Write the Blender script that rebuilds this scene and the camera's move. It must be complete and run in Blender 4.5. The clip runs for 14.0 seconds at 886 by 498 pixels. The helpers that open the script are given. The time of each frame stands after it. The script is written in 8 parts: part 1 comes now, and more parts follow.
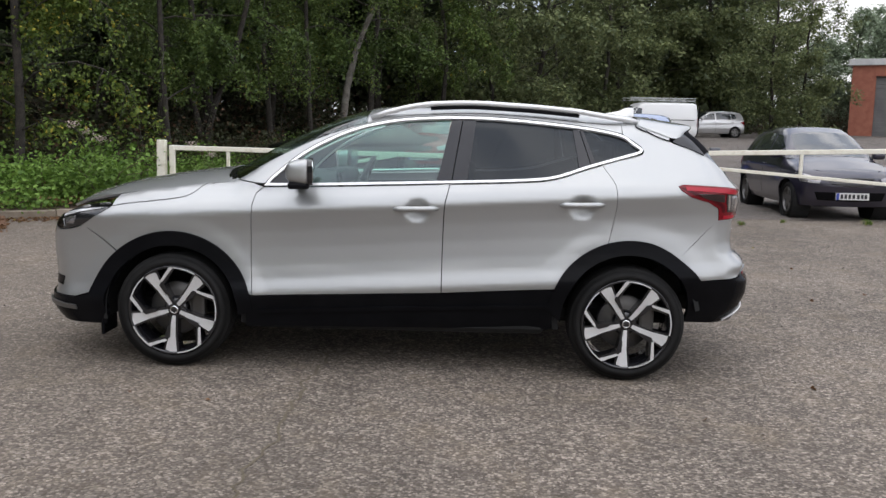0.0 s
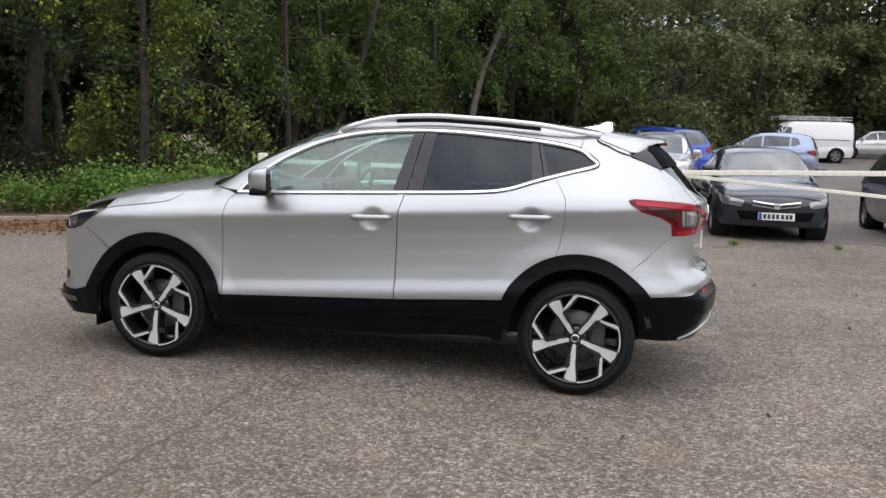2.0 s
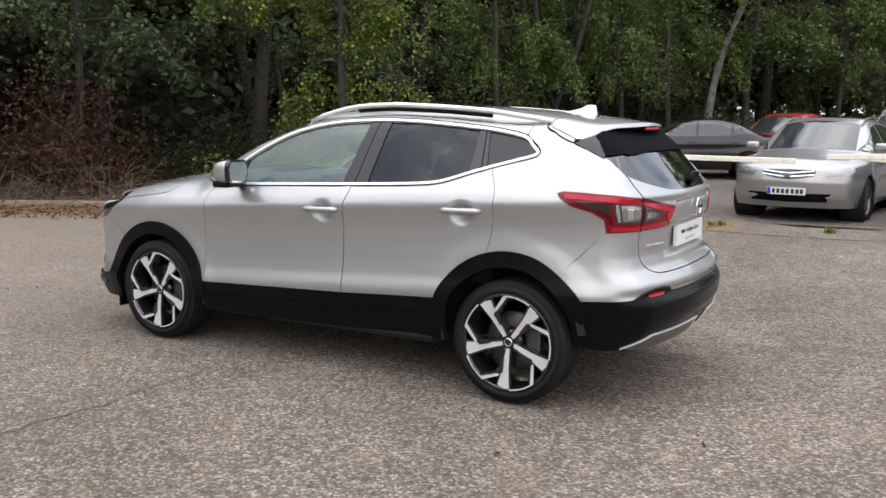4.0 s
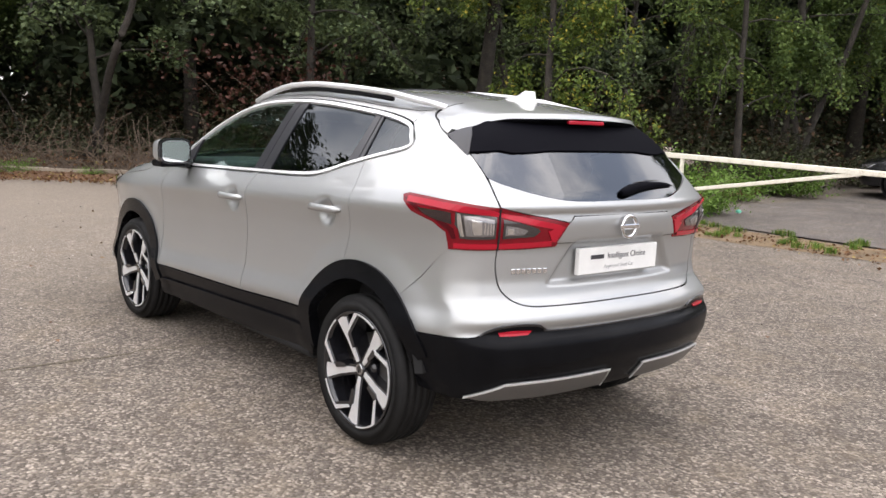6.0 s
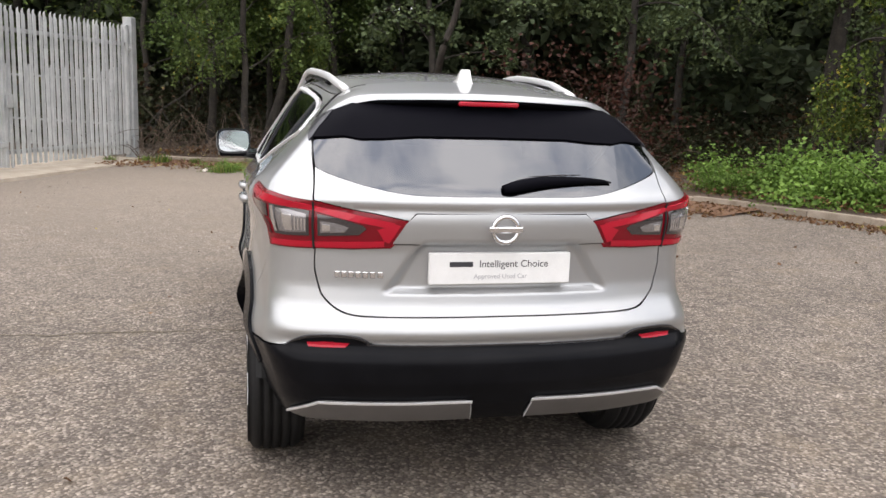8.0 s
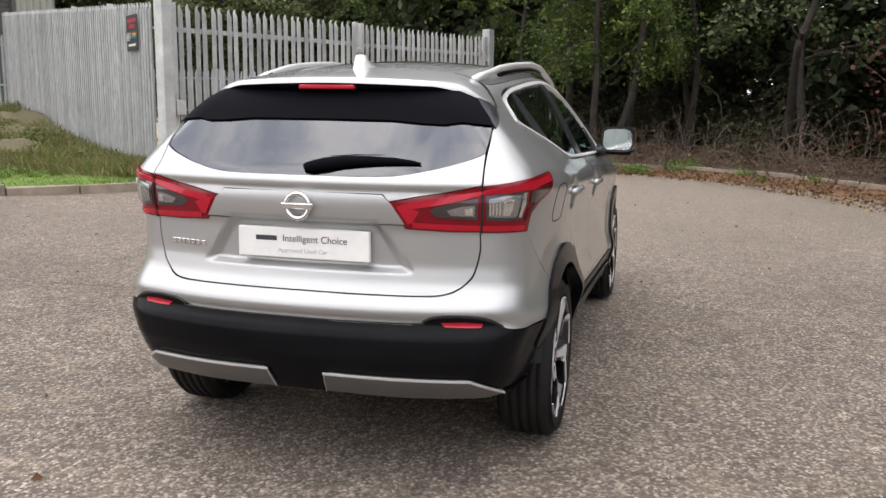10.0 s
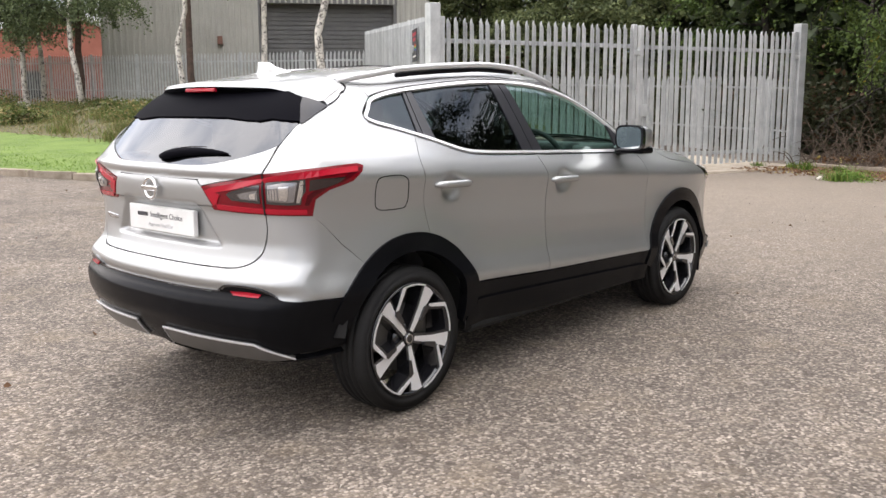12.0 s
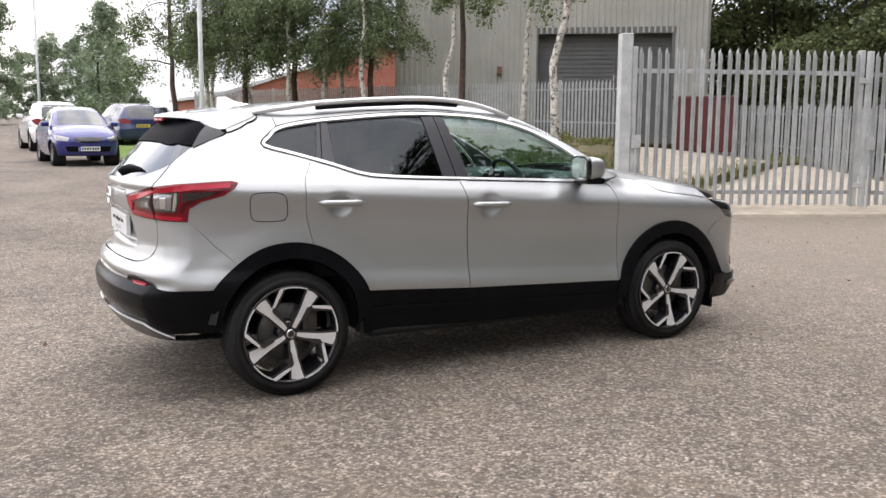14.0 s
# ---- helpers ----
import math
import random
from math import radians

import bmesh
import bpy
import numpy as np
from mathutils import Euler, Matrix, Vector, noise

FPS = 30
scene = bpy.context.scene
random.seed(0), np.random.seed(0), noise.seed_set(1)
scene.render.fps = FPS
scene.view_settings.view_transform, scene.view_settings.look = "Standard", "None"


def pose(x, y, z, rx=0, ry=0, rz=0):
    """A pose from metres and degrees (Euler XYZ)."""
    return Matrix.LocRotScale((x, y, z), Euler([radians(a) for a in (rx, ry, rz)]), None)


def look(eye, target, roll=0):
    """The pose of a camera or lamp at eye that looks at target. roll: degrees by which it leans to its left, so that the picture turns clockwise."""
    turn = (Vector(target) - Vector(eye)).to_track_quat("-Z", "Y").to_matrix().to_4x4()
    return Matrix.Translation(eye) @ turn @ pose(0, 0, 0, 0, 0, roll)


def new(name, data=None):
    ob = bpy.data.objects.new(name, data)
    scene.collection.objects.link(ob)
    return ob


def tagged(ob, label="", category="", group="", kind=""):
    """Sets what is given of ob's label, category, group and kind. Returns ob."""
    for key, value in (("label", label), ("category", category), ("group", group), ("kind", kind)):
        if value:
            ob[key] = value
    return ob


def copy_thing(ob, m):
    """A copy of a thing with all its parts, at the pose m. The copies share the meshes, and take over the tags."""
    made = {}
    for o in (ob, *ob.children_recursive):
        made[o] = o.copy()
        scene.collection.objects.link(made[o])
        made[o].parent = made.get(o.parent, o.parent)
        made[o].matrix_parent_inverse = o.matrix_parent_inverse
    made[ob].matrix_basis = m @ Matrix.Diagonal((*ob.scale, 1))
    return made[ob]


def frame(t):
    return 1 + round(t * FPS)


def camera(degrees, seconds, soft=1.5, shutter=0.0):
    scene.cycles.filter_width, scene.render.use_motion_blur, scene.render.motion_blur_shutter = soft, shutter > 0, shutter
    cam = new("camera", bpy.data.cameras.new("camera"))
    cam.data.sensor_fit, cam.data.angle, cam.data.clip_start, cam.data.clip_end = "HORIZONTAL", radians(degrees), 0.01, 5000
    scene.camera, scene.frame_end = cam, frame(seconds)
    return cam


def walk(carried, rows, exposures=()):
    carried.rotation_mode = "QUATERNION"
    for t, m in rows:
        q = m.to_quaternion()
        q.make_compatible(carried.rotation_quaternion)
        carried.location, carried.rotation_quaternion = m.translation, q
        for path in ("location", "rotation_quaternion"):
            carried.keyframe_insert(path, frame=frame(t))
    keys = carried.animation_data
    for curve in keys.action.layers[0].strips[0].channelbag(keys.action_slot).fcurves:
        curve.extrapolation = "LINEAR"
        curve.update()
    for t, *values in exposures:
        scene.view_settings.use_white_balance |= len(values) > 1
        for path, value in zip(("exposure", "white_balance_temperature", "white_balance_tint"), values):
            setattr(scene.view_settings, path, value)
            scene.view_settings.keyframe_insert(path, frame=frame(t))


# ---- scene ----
cam = camera(53.6, 14.0)
PATH = [
    (0, (0.367, -5.855, 1.437), (0.321, -3.875, 1.158), 1.1),
    (0.5, (0.482, -5.875, 1.435), (0.369, -3.896, 1.164), 1.2),
    (1, (0.759, -5.908, 1.44), (0.58, -3.932, 1.184), 1.4),
    (1.5, (1.074, -5.842, 1.433), (0.825, -3.871, 1.199), 1.4),
    (2, (1.565, -5.858, 1.429), (1.164, -3.914, 1.182), 1.6),
    (2.5, (1.962, -5.745, 1.474), (1.417, -3.838, 1.212), 1.4),
    (3, (2.42, -5.517, 1.47), (1.729, -3.66, 1.197), 0.8),
    (3.2, (2.62, -5.444, 1.478), (1.866, -3.612, 1.202), 0.4),
    (5.3, (4.16, -3.697, 1.449), (2.809, -2.251, 1.154), 2.5),
    (5.5, (4.257, -3.5, 1.443), (2.86, -2.099, 1.151), 2.8),
    (6, (4.431, -2.993, 1.449), (2.914, -1.725, 1.145), 2.7),
    (6.5, (4.674, -2.501, 1.452), (3.039, -1.391, 1.142), 2.4),
    (7, (4.767, -1.965, 1.455), (3.029, -1.029, 1.137), 2.4),
    (7.2, (4.817, -1.743, 1.451), (3.035, -0.894, 1.128), 2.4),
    (9.3, (5.072, 0.535, 1.455), (3.114, 0.303, 1.119), 0.9),
    (9.5, (5.081, 0.785, 1.438), (3.137, 0.457, 1.102), 0.9),
    (10, (4.965, 1.339, 1.402), (3.064, 0.816, 1.062), 0.7),
    (10.5, (4.83, 1.936, 1.394), (2.995, 1.221, 1.049), 0.3),
    (11, (4.639, 2.478, 1.396), (2.903, 1.543, 1.058), 0.2),
    (11.5, (4.42, 3.02, 1.392), (2.808, 1.885, 1.057), -0.1),
    (12, (4.154, 3.509, 1.382), (2.665, 2.216, 1.05), -0.3),
    (12.5, (3.879, 4.002, 1.391), (2.513, 2.576, 1.08), -0.8),
    (13, (3.56, 4.445, 1.383), (2.318, 2.907, 1.083), -0.9),
    (13.5, (3.192, 4.854, 1.384), (2.086, 3.212, 1.101), -0.3),
    (14, (2.806, 5.219, 1.398), (1.853, 3.482, 1.126), 0.4),
]
walk(cam, [(t, look(eye, target, roll)) for t, eye, target, roll in PATH], exposures=[(0, 0.31, 6500, 13), (1.5, 0.42, 6500, 13), (3, 0.62, 6600, 13), (5.5, 0.92, 6800, 15), (7, 1.05, 6900, 15), (9.5, 0.74, 6900, 15), (11, 1.10, 6900, 15), (12, 1.13, 6900, 15), (12.6, 0.97, 6900, 15), (14, 0.95, 6800, 15)])

# ---- light ----
world = bpy.data.worlds.new("overcast_sky")
scene.world = world
world.use_nodes = True
wn, wl = world.node_tree.nodes, world.node_tree.links
wn.clear()
sky = wn.new("ShaderNodeTexSky")
sky.sky_type = "NISHITA"
sky.sun_disc = False
sky.sun_elevation = radians(68)
sky.sun_rotation = radians(200)
sky.dust_density = 1.0
coord = wn.new("ShaderNodeTexCoord")
cloud = wn.new("ShaderNodeTexNoise")
cloud.inputs["Scale"].default_value = 3.6
cloud.inputs["Detail"].default_value = 6
cloud.inputs["Roughness"].default_value = 0.55
ramp = wn.new("ShaderNodeValToRGB")
ramp.color_ramp.elements[0].position, ramp.color_ramp.elements[0].color = 0.40, (4.0, 4.7, 5.9, 1)
ramp.color_ramp.elements[1].position, ramp.color_ramp.elements[1].color = 0.60, (10.4, 10.5, 10.6, 1)
mixs = wn.new("ShaderNodeMixRGB")
mixs.inputs[0].default_value = 0.92
wbg = wn.new("ShaderNodeBackground")
wbg.inputs["Strength"].default_value = 0.15
wout = wn.new("ShaderNodeOutputWorld")
wl.new(coord.outputs["Generated"], cloud.inputs["Vector"])
wl.new(cloud.outputs["Fac"], ramp.inputs["Fac"])
wl.new(sky.outputs["Color"], mixs.inputs[1])
wl.new(ramp.outputs["Color"], mixs.inputs[2])
# an overcast dome: brightest overhead, dimmer towards the horizon
updown = wn.new("ShaderNodeSeparateXYZ")
dome = wn.new("ShaderNodeMapRange")
dome.inputs["To Min"].default_value, dome.inputs["To Max"].default_value = 0.53, 1.20
domed = wn.new("ShaderNodeVectorMath")
domed.operation = "SCALE"
wl.new(coord.outputs["Generated"], updown.inputs["Vector"])
wl.new(updown.outputs["Z"], dome.inputs["Value"])
wl.new(mixs.outputs["Color"], domed.inputs[0])
wl.new(dome.outputs["Result"], domed.inputs["Scale"])
wl.new(domed.outputs["Vector"], wbg.inputs["Color"])
wl.new(wbg.outputs["Background"], wout.inputs["Surface"])
sun_data = bpy.data.lights.new("sun", "SUN")
sun_data.energy, sun_data.angle, sun_data.color = 1.16, radians(130), (1.0, 0.98, 0.95)
sun = new("sun", sun_data)
sun.matrix_world = look((3, -10, 20), (0, 0, 0))

# ---- materials ----


def nodes_of(name):
    m = bpy.data.materials.new(name)
    m.use_nodes = True
    nt = m.node_tree
    return m, nt, nt.nodes["Principled BSDF"]


def add_node(nt, kind, **values):
    n = nt.nodes.new(kind)
    for key, value in values.items():
        n.inputs[key].default_value = value
    return n


def surface(name, dark, light, rough=0.6, metal=0.0, scale=8.0, fine=90.0, bump=0.15, coat=0.0, spec=0.5, per_object=0.0, contrast=(0.35, 0.68), bump_size=0.004):
    """A rough surface with two scales of colour variation and fine relief, in metres."""
    m, nt, bsdf = nodes_of(name)
    link = nt.links.new
    geo = add_node(nt, "ShaderNodeNewGeometry")
    big = add_node(nt, "ShaderNodeTexNoise", Scale=scale, Detail=5.0, Roughness=0.6)
    small = add_node(nt, "ShaderNodeTexNoise", Scale=fine, Detail=3.0, Roughness=0.6)
    link(geo.outputs["Position"], big.inputs["Vector"])
    link(geo.outputs["Position"], small.inputs["Vector"])
    mean = add_node(nt, "ShaderNodeMath")
    mean.operation = "MULTIPLY_ADD"
    mean.inputs[1].default_value = 0.6
    scaled = add_node(nt, "ShaderNodeMath")
    scaled.operation = "MULTIPLY"
    scaled.inputs[1].default_value = 0.4
    link(small.outputs["Fac"], scaled.inputs[0])
    link(big.outputs["Fac"], mean.inputs[0])
    link(scaled.outputs[0], mean.inputs[2])
    r = add_node(nt, "ShaderNodeValToRGB")
    r.color_ramp.elements[0].position, r.color_ramp.elements[0].color = contrast[0], (*dark, 1)
    r.color_ramp.elements[1].position, r.color_ramp.elements[1].color = contrast[1], (*light, 1)
    link(mean.outputs[0], r.inputs["Fac"])
    out = r.outputs["Color"]
    if per_object:
        info = add_node(nt, "ShaderNodeObjectInfo")
        hsv = add_node(nt, "ShaderNodeHueSaturation")
        span = add_node(nt, "ShaderNodeMapRange")
        span.inputs["To Min"].default_value, span.inputs["To Max"].default_value = 1 - per_object, 1 + per_object
        link(info.outputs["Random"], span.inputs["Value"])
        link(span.outputs["Result"], hsv.inputs["Value"])
        link(out, hsv.inputs["Color"])
        out = hsv.outputs["Color"]
    link(out, bsdf.inputs["Base Color"])
    bsdf.inputs["Roughness"].default_value = rough
    bsdf.inputs["Metallic"].default_value = metal
    bsdf.inputs["Coat Weight"].default_value = coat
    bsdf.inputs["Coat Roughness"].default_value = 0.06
    bsdf.inputs["Specular IOR Level"].default_value = spec
    if bump:
        b = add_node(nt, "ShaderNodeBump", Strength=bump, Distance=bump_size)
        link(small.outputs["Fac"], b.inputs["Height"])
        link(b.outputs["Normal"], bsdf.inputs["Normal"])
    return m


def paint(name, color, metal=0.0, rough=0.4, flake=0.05, coat=1.0):
    """Car paint under clear lacquer, with a thin film of road dust."""
    m, nt, bsdf = nodes_of(name)
    link = nt.links.new
    geo = add_node(nt, "ShaderNodeNewGeometry")
    dust = add_node(nt, "ShaderNodeTexNoise", Scale=3.0, Detail=6.0, Roughness=0.65)
    grain = add_node(nt, "ShaderNodeTexNoise", Scale=900.0, Detail=1.0)
    link(geo.outputs["Position"], dust.inputs["Vector"])
    link(geo.outputs["Position"], grain.inputs["Vector"])
    r = add_node(nt, "ShaderNodeValToRGB")
    c = Vector(color)
    r.color_ramp.elements[0].position, r.color_ramp.elements[0].color = 0.3, (*(c * (1 - flake)), 1)
    r.color_ramp.elements[1].position, r.color_ramp.elements[1].color = 0.7, (*(c * (1 + flake)), 1)
    link(grain.outputs["Fac"], r.inputs["Fac"])
    link(r.outputs["Color"], bsdf.inputs["Base Color"])
    span = add_node(nt, "ShaderNodeMapRange")
    span.inputs["To Min"].default_value, span.inputs["To Max"].default_value = rough - 0.05, rough + 0.08
    link(dust.outputs["Fac"], span.inputs["Value"])
    link(span.outputs["Result"], bsdf.inputs["Roughness"])
    bsdf.inputs["Metallic"].default_value = metal
    bsdf.inputs["Coat Weight"].default_value = coat
    bsdf.inputs["Coat Roughness"].default_value = 0.04
    return m


def glass(name, tint, gloss=(1.0, 1.0, 1.0), face=0.08):
    """A thin pane: tinted, clear, with mirror gloss that grows at a grazing angle."""
    m, nt, bsdf = nodes_of(name)
    nt.nodes.remove(bsdf)
    out = nt.nodes["Material Output"]
    clear = add_node(nt, "ShaderNodeBsdfTransparent", Color=(*tint, 1))
    shine = add_node(nt, "ShaderNodeBsdfGlossy", Color=(*gloss, 1), Roughness=0.01)
    weight = add_node(nt, "ShaderNodeLayerWeight", Blend=0.5)
    fifth = add_node(nt, "ShaderNodeMath")
    fifth.operation = "POWER"
    fifth.inputs[1].default_value = 4.5
    span = add_node(nt, "ShaderNodeMapRange")
    span.inputs["To Min"].default_value = face
    mix = add_node(nt, "ShaderNodeMixShader")
    nt.links.new(weight.outputs["Facing"], fifth.inputs[0])
    nt.links.new(fifth.outputs[0], span.inputs["Value"])
    nt.links.new(span.outputs["Result"], mix.inputs["Fac"])
    nt.links.new(clear.outputs["BSDF"], mix.inputs[1])
    nt.links.new(shine.outputs["BSDF"], mix.inputs[2])
    nt.links.new(mix.outputs["Shader"], out.inputs["Surface"])
    return m


def asphalt(name, base, stone_a, stone_b, cell=75.0, dusty=None):
    """Worn tarmac: pale and dark chippings in a binder, with stains, patches and fine cracks."""
    m, nt, bsdf = nodes_of(name)
    link = nt.links.new
    geo = add_node(nt, "ShaderNodeNewGeometry")
    vor = add_node(nt, "ShaderNodeTexVoronoi", Scale=cell)
    vor2 = add_node(nt, "ShaderNodeTexVoronoi", Scale=cell * 0.42)
    big = add_node(nt, "ShaderNodeTexNoise", Scale=0.55, Detail=7.0, Roughness=0.62)
    mid = add_node(nt, "ShaderNodeTexNoise", Scale=5.0, Detail=6.0, Roughness=0.7)
    for n in (vor, vor2, big, mid):
        link(geo.outputs["Position"], n.inputs["Vector"])
    bw = add_node(nt, "ShaderNodeSeparateColor")
    link(vor.outputs["Color"], bw.inputs["Color"])
    chips = add_node(nt, "ShaderNodeValToRGB")
    e = chips.color_ramp.elements
    e[0].position, e[0].color = 0.12, (*base, 1)
    e[1].position, e[1].color = 0.55, (*stone_a, 1)
    third = e.new(0.88)
    third.color = (*stone_b, 1)
    fourth = e.new(0.94)
    fourth.color = (*(min(1.0, c * 1.3) for c in stone_b), 1)
    link(bw.outputs["Red"], chips.inputs["Fac"])
    joint = add_node(nt, "ShaderNodeMapRange")
    joint.inputs["From Min"].default_value, joint.inputs["From Max"].default_value = 0.34, 0.66
    joint.inputs["To Min"].default_value, joint.inputs["To Max"].default_value = 1.06, 0.78
    link(vor.outputs["Distance"], joint.inputs["Value"])
    bw2 = add_node(nt, "ShaderNodeSeparateColor")
    link(vor2.outputs["Color"], bw2.inputs["Color"])
    lift = add_node(nt, "ShaderNodeMapRange")
    lift.inputs["To Min"].default_value, lift.inputs["To Max"].default_value = 0.84, 1.14
    link(bw2.outputs["Green"], lift.inputs["Value"])
    stain = add_node(nt, "ShaderNodeMapRange")
    stain.inputs["From Min"].default_value, stain.inputs["From Max"].default_value = 0.3, 0.7
    stain.inputs["To Min"].default_value, stain.inputs["To Max"].default_value = 0.7, 1.25
    link(big.outputs["Fac"], stain.inputs["Value"])
    stain2 = add_node(nt, "ShaderNodeMapRange")
    stain2.inputs["From Min"].default_value, stain2.inputs["From Max"].default_value = 0.3, 0.7
    stain2.inputs["To Min"].default_value, stain2.inputs["To Max"].default_value = 0.78, 1.2
    link(mid.outputs["Fac"], stain2.inputs["Value"])
    k1 = add_node(nt, "ShaderNodeMath")
    k1.operation = "MULTIPLY"
    k2 = add_node(nt, "ShaderNodeMath")
    k2.operation = "MULTIPLY"
    k0 = add_node(nt, "ShaderNodeMath")
    k0.operation = "MULTIPLY"
    link(lift.outputs["Result"], k0.inputs[0])
    link(joint.outputs["Result"], k0.inputs[1])
    link(k0.outputs[0], k1.inputs[0])
    link(stain.outputs["Result"], k1.inputs[1])
    link(k1.outputs[0], k2.inputs[0])
    link(stain2.outputs["Result"], k2.inputs[1])
    tone = add_node(nt, "ShaderNodeHueSaturation")
    link(chips.outputs["Color"], tone.inputs["Color"])
    link(k2.outputs[0], tone.inputs["Value"])
    moss = add_node(nt, "ShaderNodeTexNoise", Scale=2.1, Detail=8.0, Roughness=0.75)
    link(geo.outputs["Position"], moss.inputs["Vector"])
    mossr = add_node(nt, "ShaderNodeMapRange")
    mossr.inputs["From Min"].default_value, mossr.inputs["From Max"].default_value = 0.50, 0.72
    mossr.inputs["To Max"].default_value = 0.5
    link(moss.outputs["Fac"], mossr.inputs["Value"])
    mixm = add_node(nt, "ShaderNodeMixRGB")
    mixm.inputs[2].default_value = (0.17, 0.13, 0.085, 1)
    link(mossr.outputs["Result"], mixm.inputs[0])
    link(tone.outputs["Color"], mixm.inputs[1])
    last = mixm
    if dusty:
        # pale dust trodden and driven in before the gates, with a ragged edge
        way = add_node(nt, "ShaderNodeVectorMath")
        way.operation = "DISTANCE"
        way.inputs[1].default_value = (dusty[0], dusty[1], 0)
        ragged = add_node(nt, "ShaderNodeMath")
        ragged.operation = "MULTIPLY_ADD"
        ragged.inputs[1].default_value = 7.0
        reach = add_node(nt, "ShaderNodeMapRange")
        reach.inputs["From Min"].default_value, reach.inputs["From Max"].default_value = dusty[2] + 3.5, 4.5
        reach.inputs["To Max"].default_value = 0.62
        last = add_node(nt, "ShaderNodeMixRGB")
        last.inputs[2].default_value = (0.27, 0.225, 0.178, 1)
        link(geo.outputs["Position"], way.inputs[0])
        link(big.outputs["Fac"], ragged.inputs[0])
        link(way.outputs["Value"], ragged.inputs[2])
        link(ragged.outputs[0], reach.inputs["Value"])
        link(reach.outputs["Result"], last.inputs[0])
        link(mixm.outputs["Color"], last.inputs[1])
    link(last.outputs["Color"], bsdf.inputs["Base Color"])
    bsdf.inputs["Roughness"].default_value = 0.88
    bsdf.inputs["Specular IOR Level"].default_value = 0.35
    b = add_node(nt, "ShaderNodeBump", Strength=0.75, Distance=0.006)
    link(vor.outputs["Distance"], b.inputs["Height"])
    b.invert = True
    link(b.outputs["Normal"], bsdf.inputs["Normal"])
    return m


def leaf_material(name, dark, light, accent=None, accent_share=0.0):
    """Leaves that differ one from another, and let some light through."""
    m, nt, bsdf = nodes_of(name)
    link = nt.links.new
    geo = add_node(nt, "ShaderNodeNewGeometry")
    r = add_node(nt, "ShaderNodeValToRGB")
    r.color_ramp.elements[0].color = (*dark, 1)
    r.color_ramp.elements[1].position, r.color_ramp.elements[1].color = 1 - accent_share - 0.01, (*light, 1)
    if accent:
        x = r.color_ramp.elements.new(1 - accent_share)
        x.color = (*accent, 1)
    link(geo.outputs["Random Per Island"], r.inputs["Fac"])
    vein = add_node(nt, "ShaderNodeTexNoise", Scale=0.9, Detail=3.0)
    link(geo.outputs["Position"], vein.inputs["Vector"])
    span = add_node(nt, "ShaderNodeMapRange")
    span.inputs["From Min"].default_value, span.inputs["From Max"].default_value = 0.3, 0.7
    span.inputs["To Min"].default_value, span.inputs["To Max"].default_value = 0.7, 1.3
    link(vein.outputs["Fac"], span.inputs["Value"])
    hsv = add_node(nt, "ShaderNodeHueSaturation")
    link(r.outputs["Color"], hsv.inputs["Color"])
    link(span.outputs["Result"], hsv.inputs["Value"])
    link(hsv.outputs["Color"], bsdf.inputs["Base Color"])
    bsdf.inputs["Roughness"].default_value = 0.55
    bsdf.inputs["Specular IOR Level"].default_value = 0.22
    through_leaf = add_node(nt, "ShaderNodeBsdfTranslucent")
    link(hsv.outputs["Color"], through_leaf.inputs["Color"])
    mix = add_node(nt, "ShaderNodeMixShader", Fac=0.3)
    link(bsdf.outputs["BSDF"], mix.inputs[1])
    link(through_leaf.outputs["BSDF"], mix.inputs[2])
    link(mix.outputs["Shader"], nt.nodes["Material Output"].inputs["Surface"])
    return m


def plain(name, color, rough=0.5, metal=0.0, coat=0.0, spec=0.5):
    c = Vector(color)
    return surface(name, c * 0.93, c * 1.07, rough, metal, 14.0, 300.0, 0.03, coat, spec)


SILVER = paint("silver_paint", (0.405, 0.412, 0.410), 0.76, 0.43)
BLACKTRIM = surface("black_plastic_trim", (0.0035, 0.0036, 0.0045), (0.0075, 0.0077, 0.009), 0.22, 0, 5, 700, 0.2, spec=0.08, bump_size=0.0006)
GLOSSBLACK = plain("gloss_black", (0.010, 0.010, 0.012), 0.08, 0, 0.6)
SATINBLACK = plain("satin_black", (0.022, 0.022, 0.026), 0.32, 0, 0, 0.4)
SATINTRIM = plain("satin_window_trim", (0.86, 0.86, 0.86), 0.36, 0.55)
CHROME = plain("bright_trim", (0.78, 0.78, 0.79), 0.12, 1.0)
ALLOY = plain("machined_alloy", (0.74, 0.74, 0.74), 0.30, 0.45)
SKID = plain("skid_silver", (0.17, 0.165, 0.16), 0.36, 0.7)
DEEPBLACK = plain("deep_black", (0.0045, 0.0045, 0.0065), 0.6, 0, 0, 0.02)
DISC = plain("brake_disc", (0.10, 0.095, 0.09), 0.45, 0.8)
RUBBER = surface("tyre_rubber", (0.006, 0.006, 0.006), (0.014, 0.0135, 0.013), 0.7, 0, 12, 200, 0.2, spec=0.25)
WELL = plain("wheel_well", (0.007, 0.007, 0.007), 0.9)
REDLENS = plain("red_lens", (0.17, 0.002, 0.008), 0.2, 0, 0.3, 0.3)
DARKRED = plain("dark_red_lens", (0.07, 0.0015, 0.005), 0.2, 0, 0.15, 0.25)
BRIGHTRED = plain("bright_red_lens", (0.40, 0.007, 0.022), 0.22, 0, 0.3, 0.3)
CLEARLENS = paint("clear_lens", (0.30, 0.29, 0.295), 0.7, 0.2, 0.03)
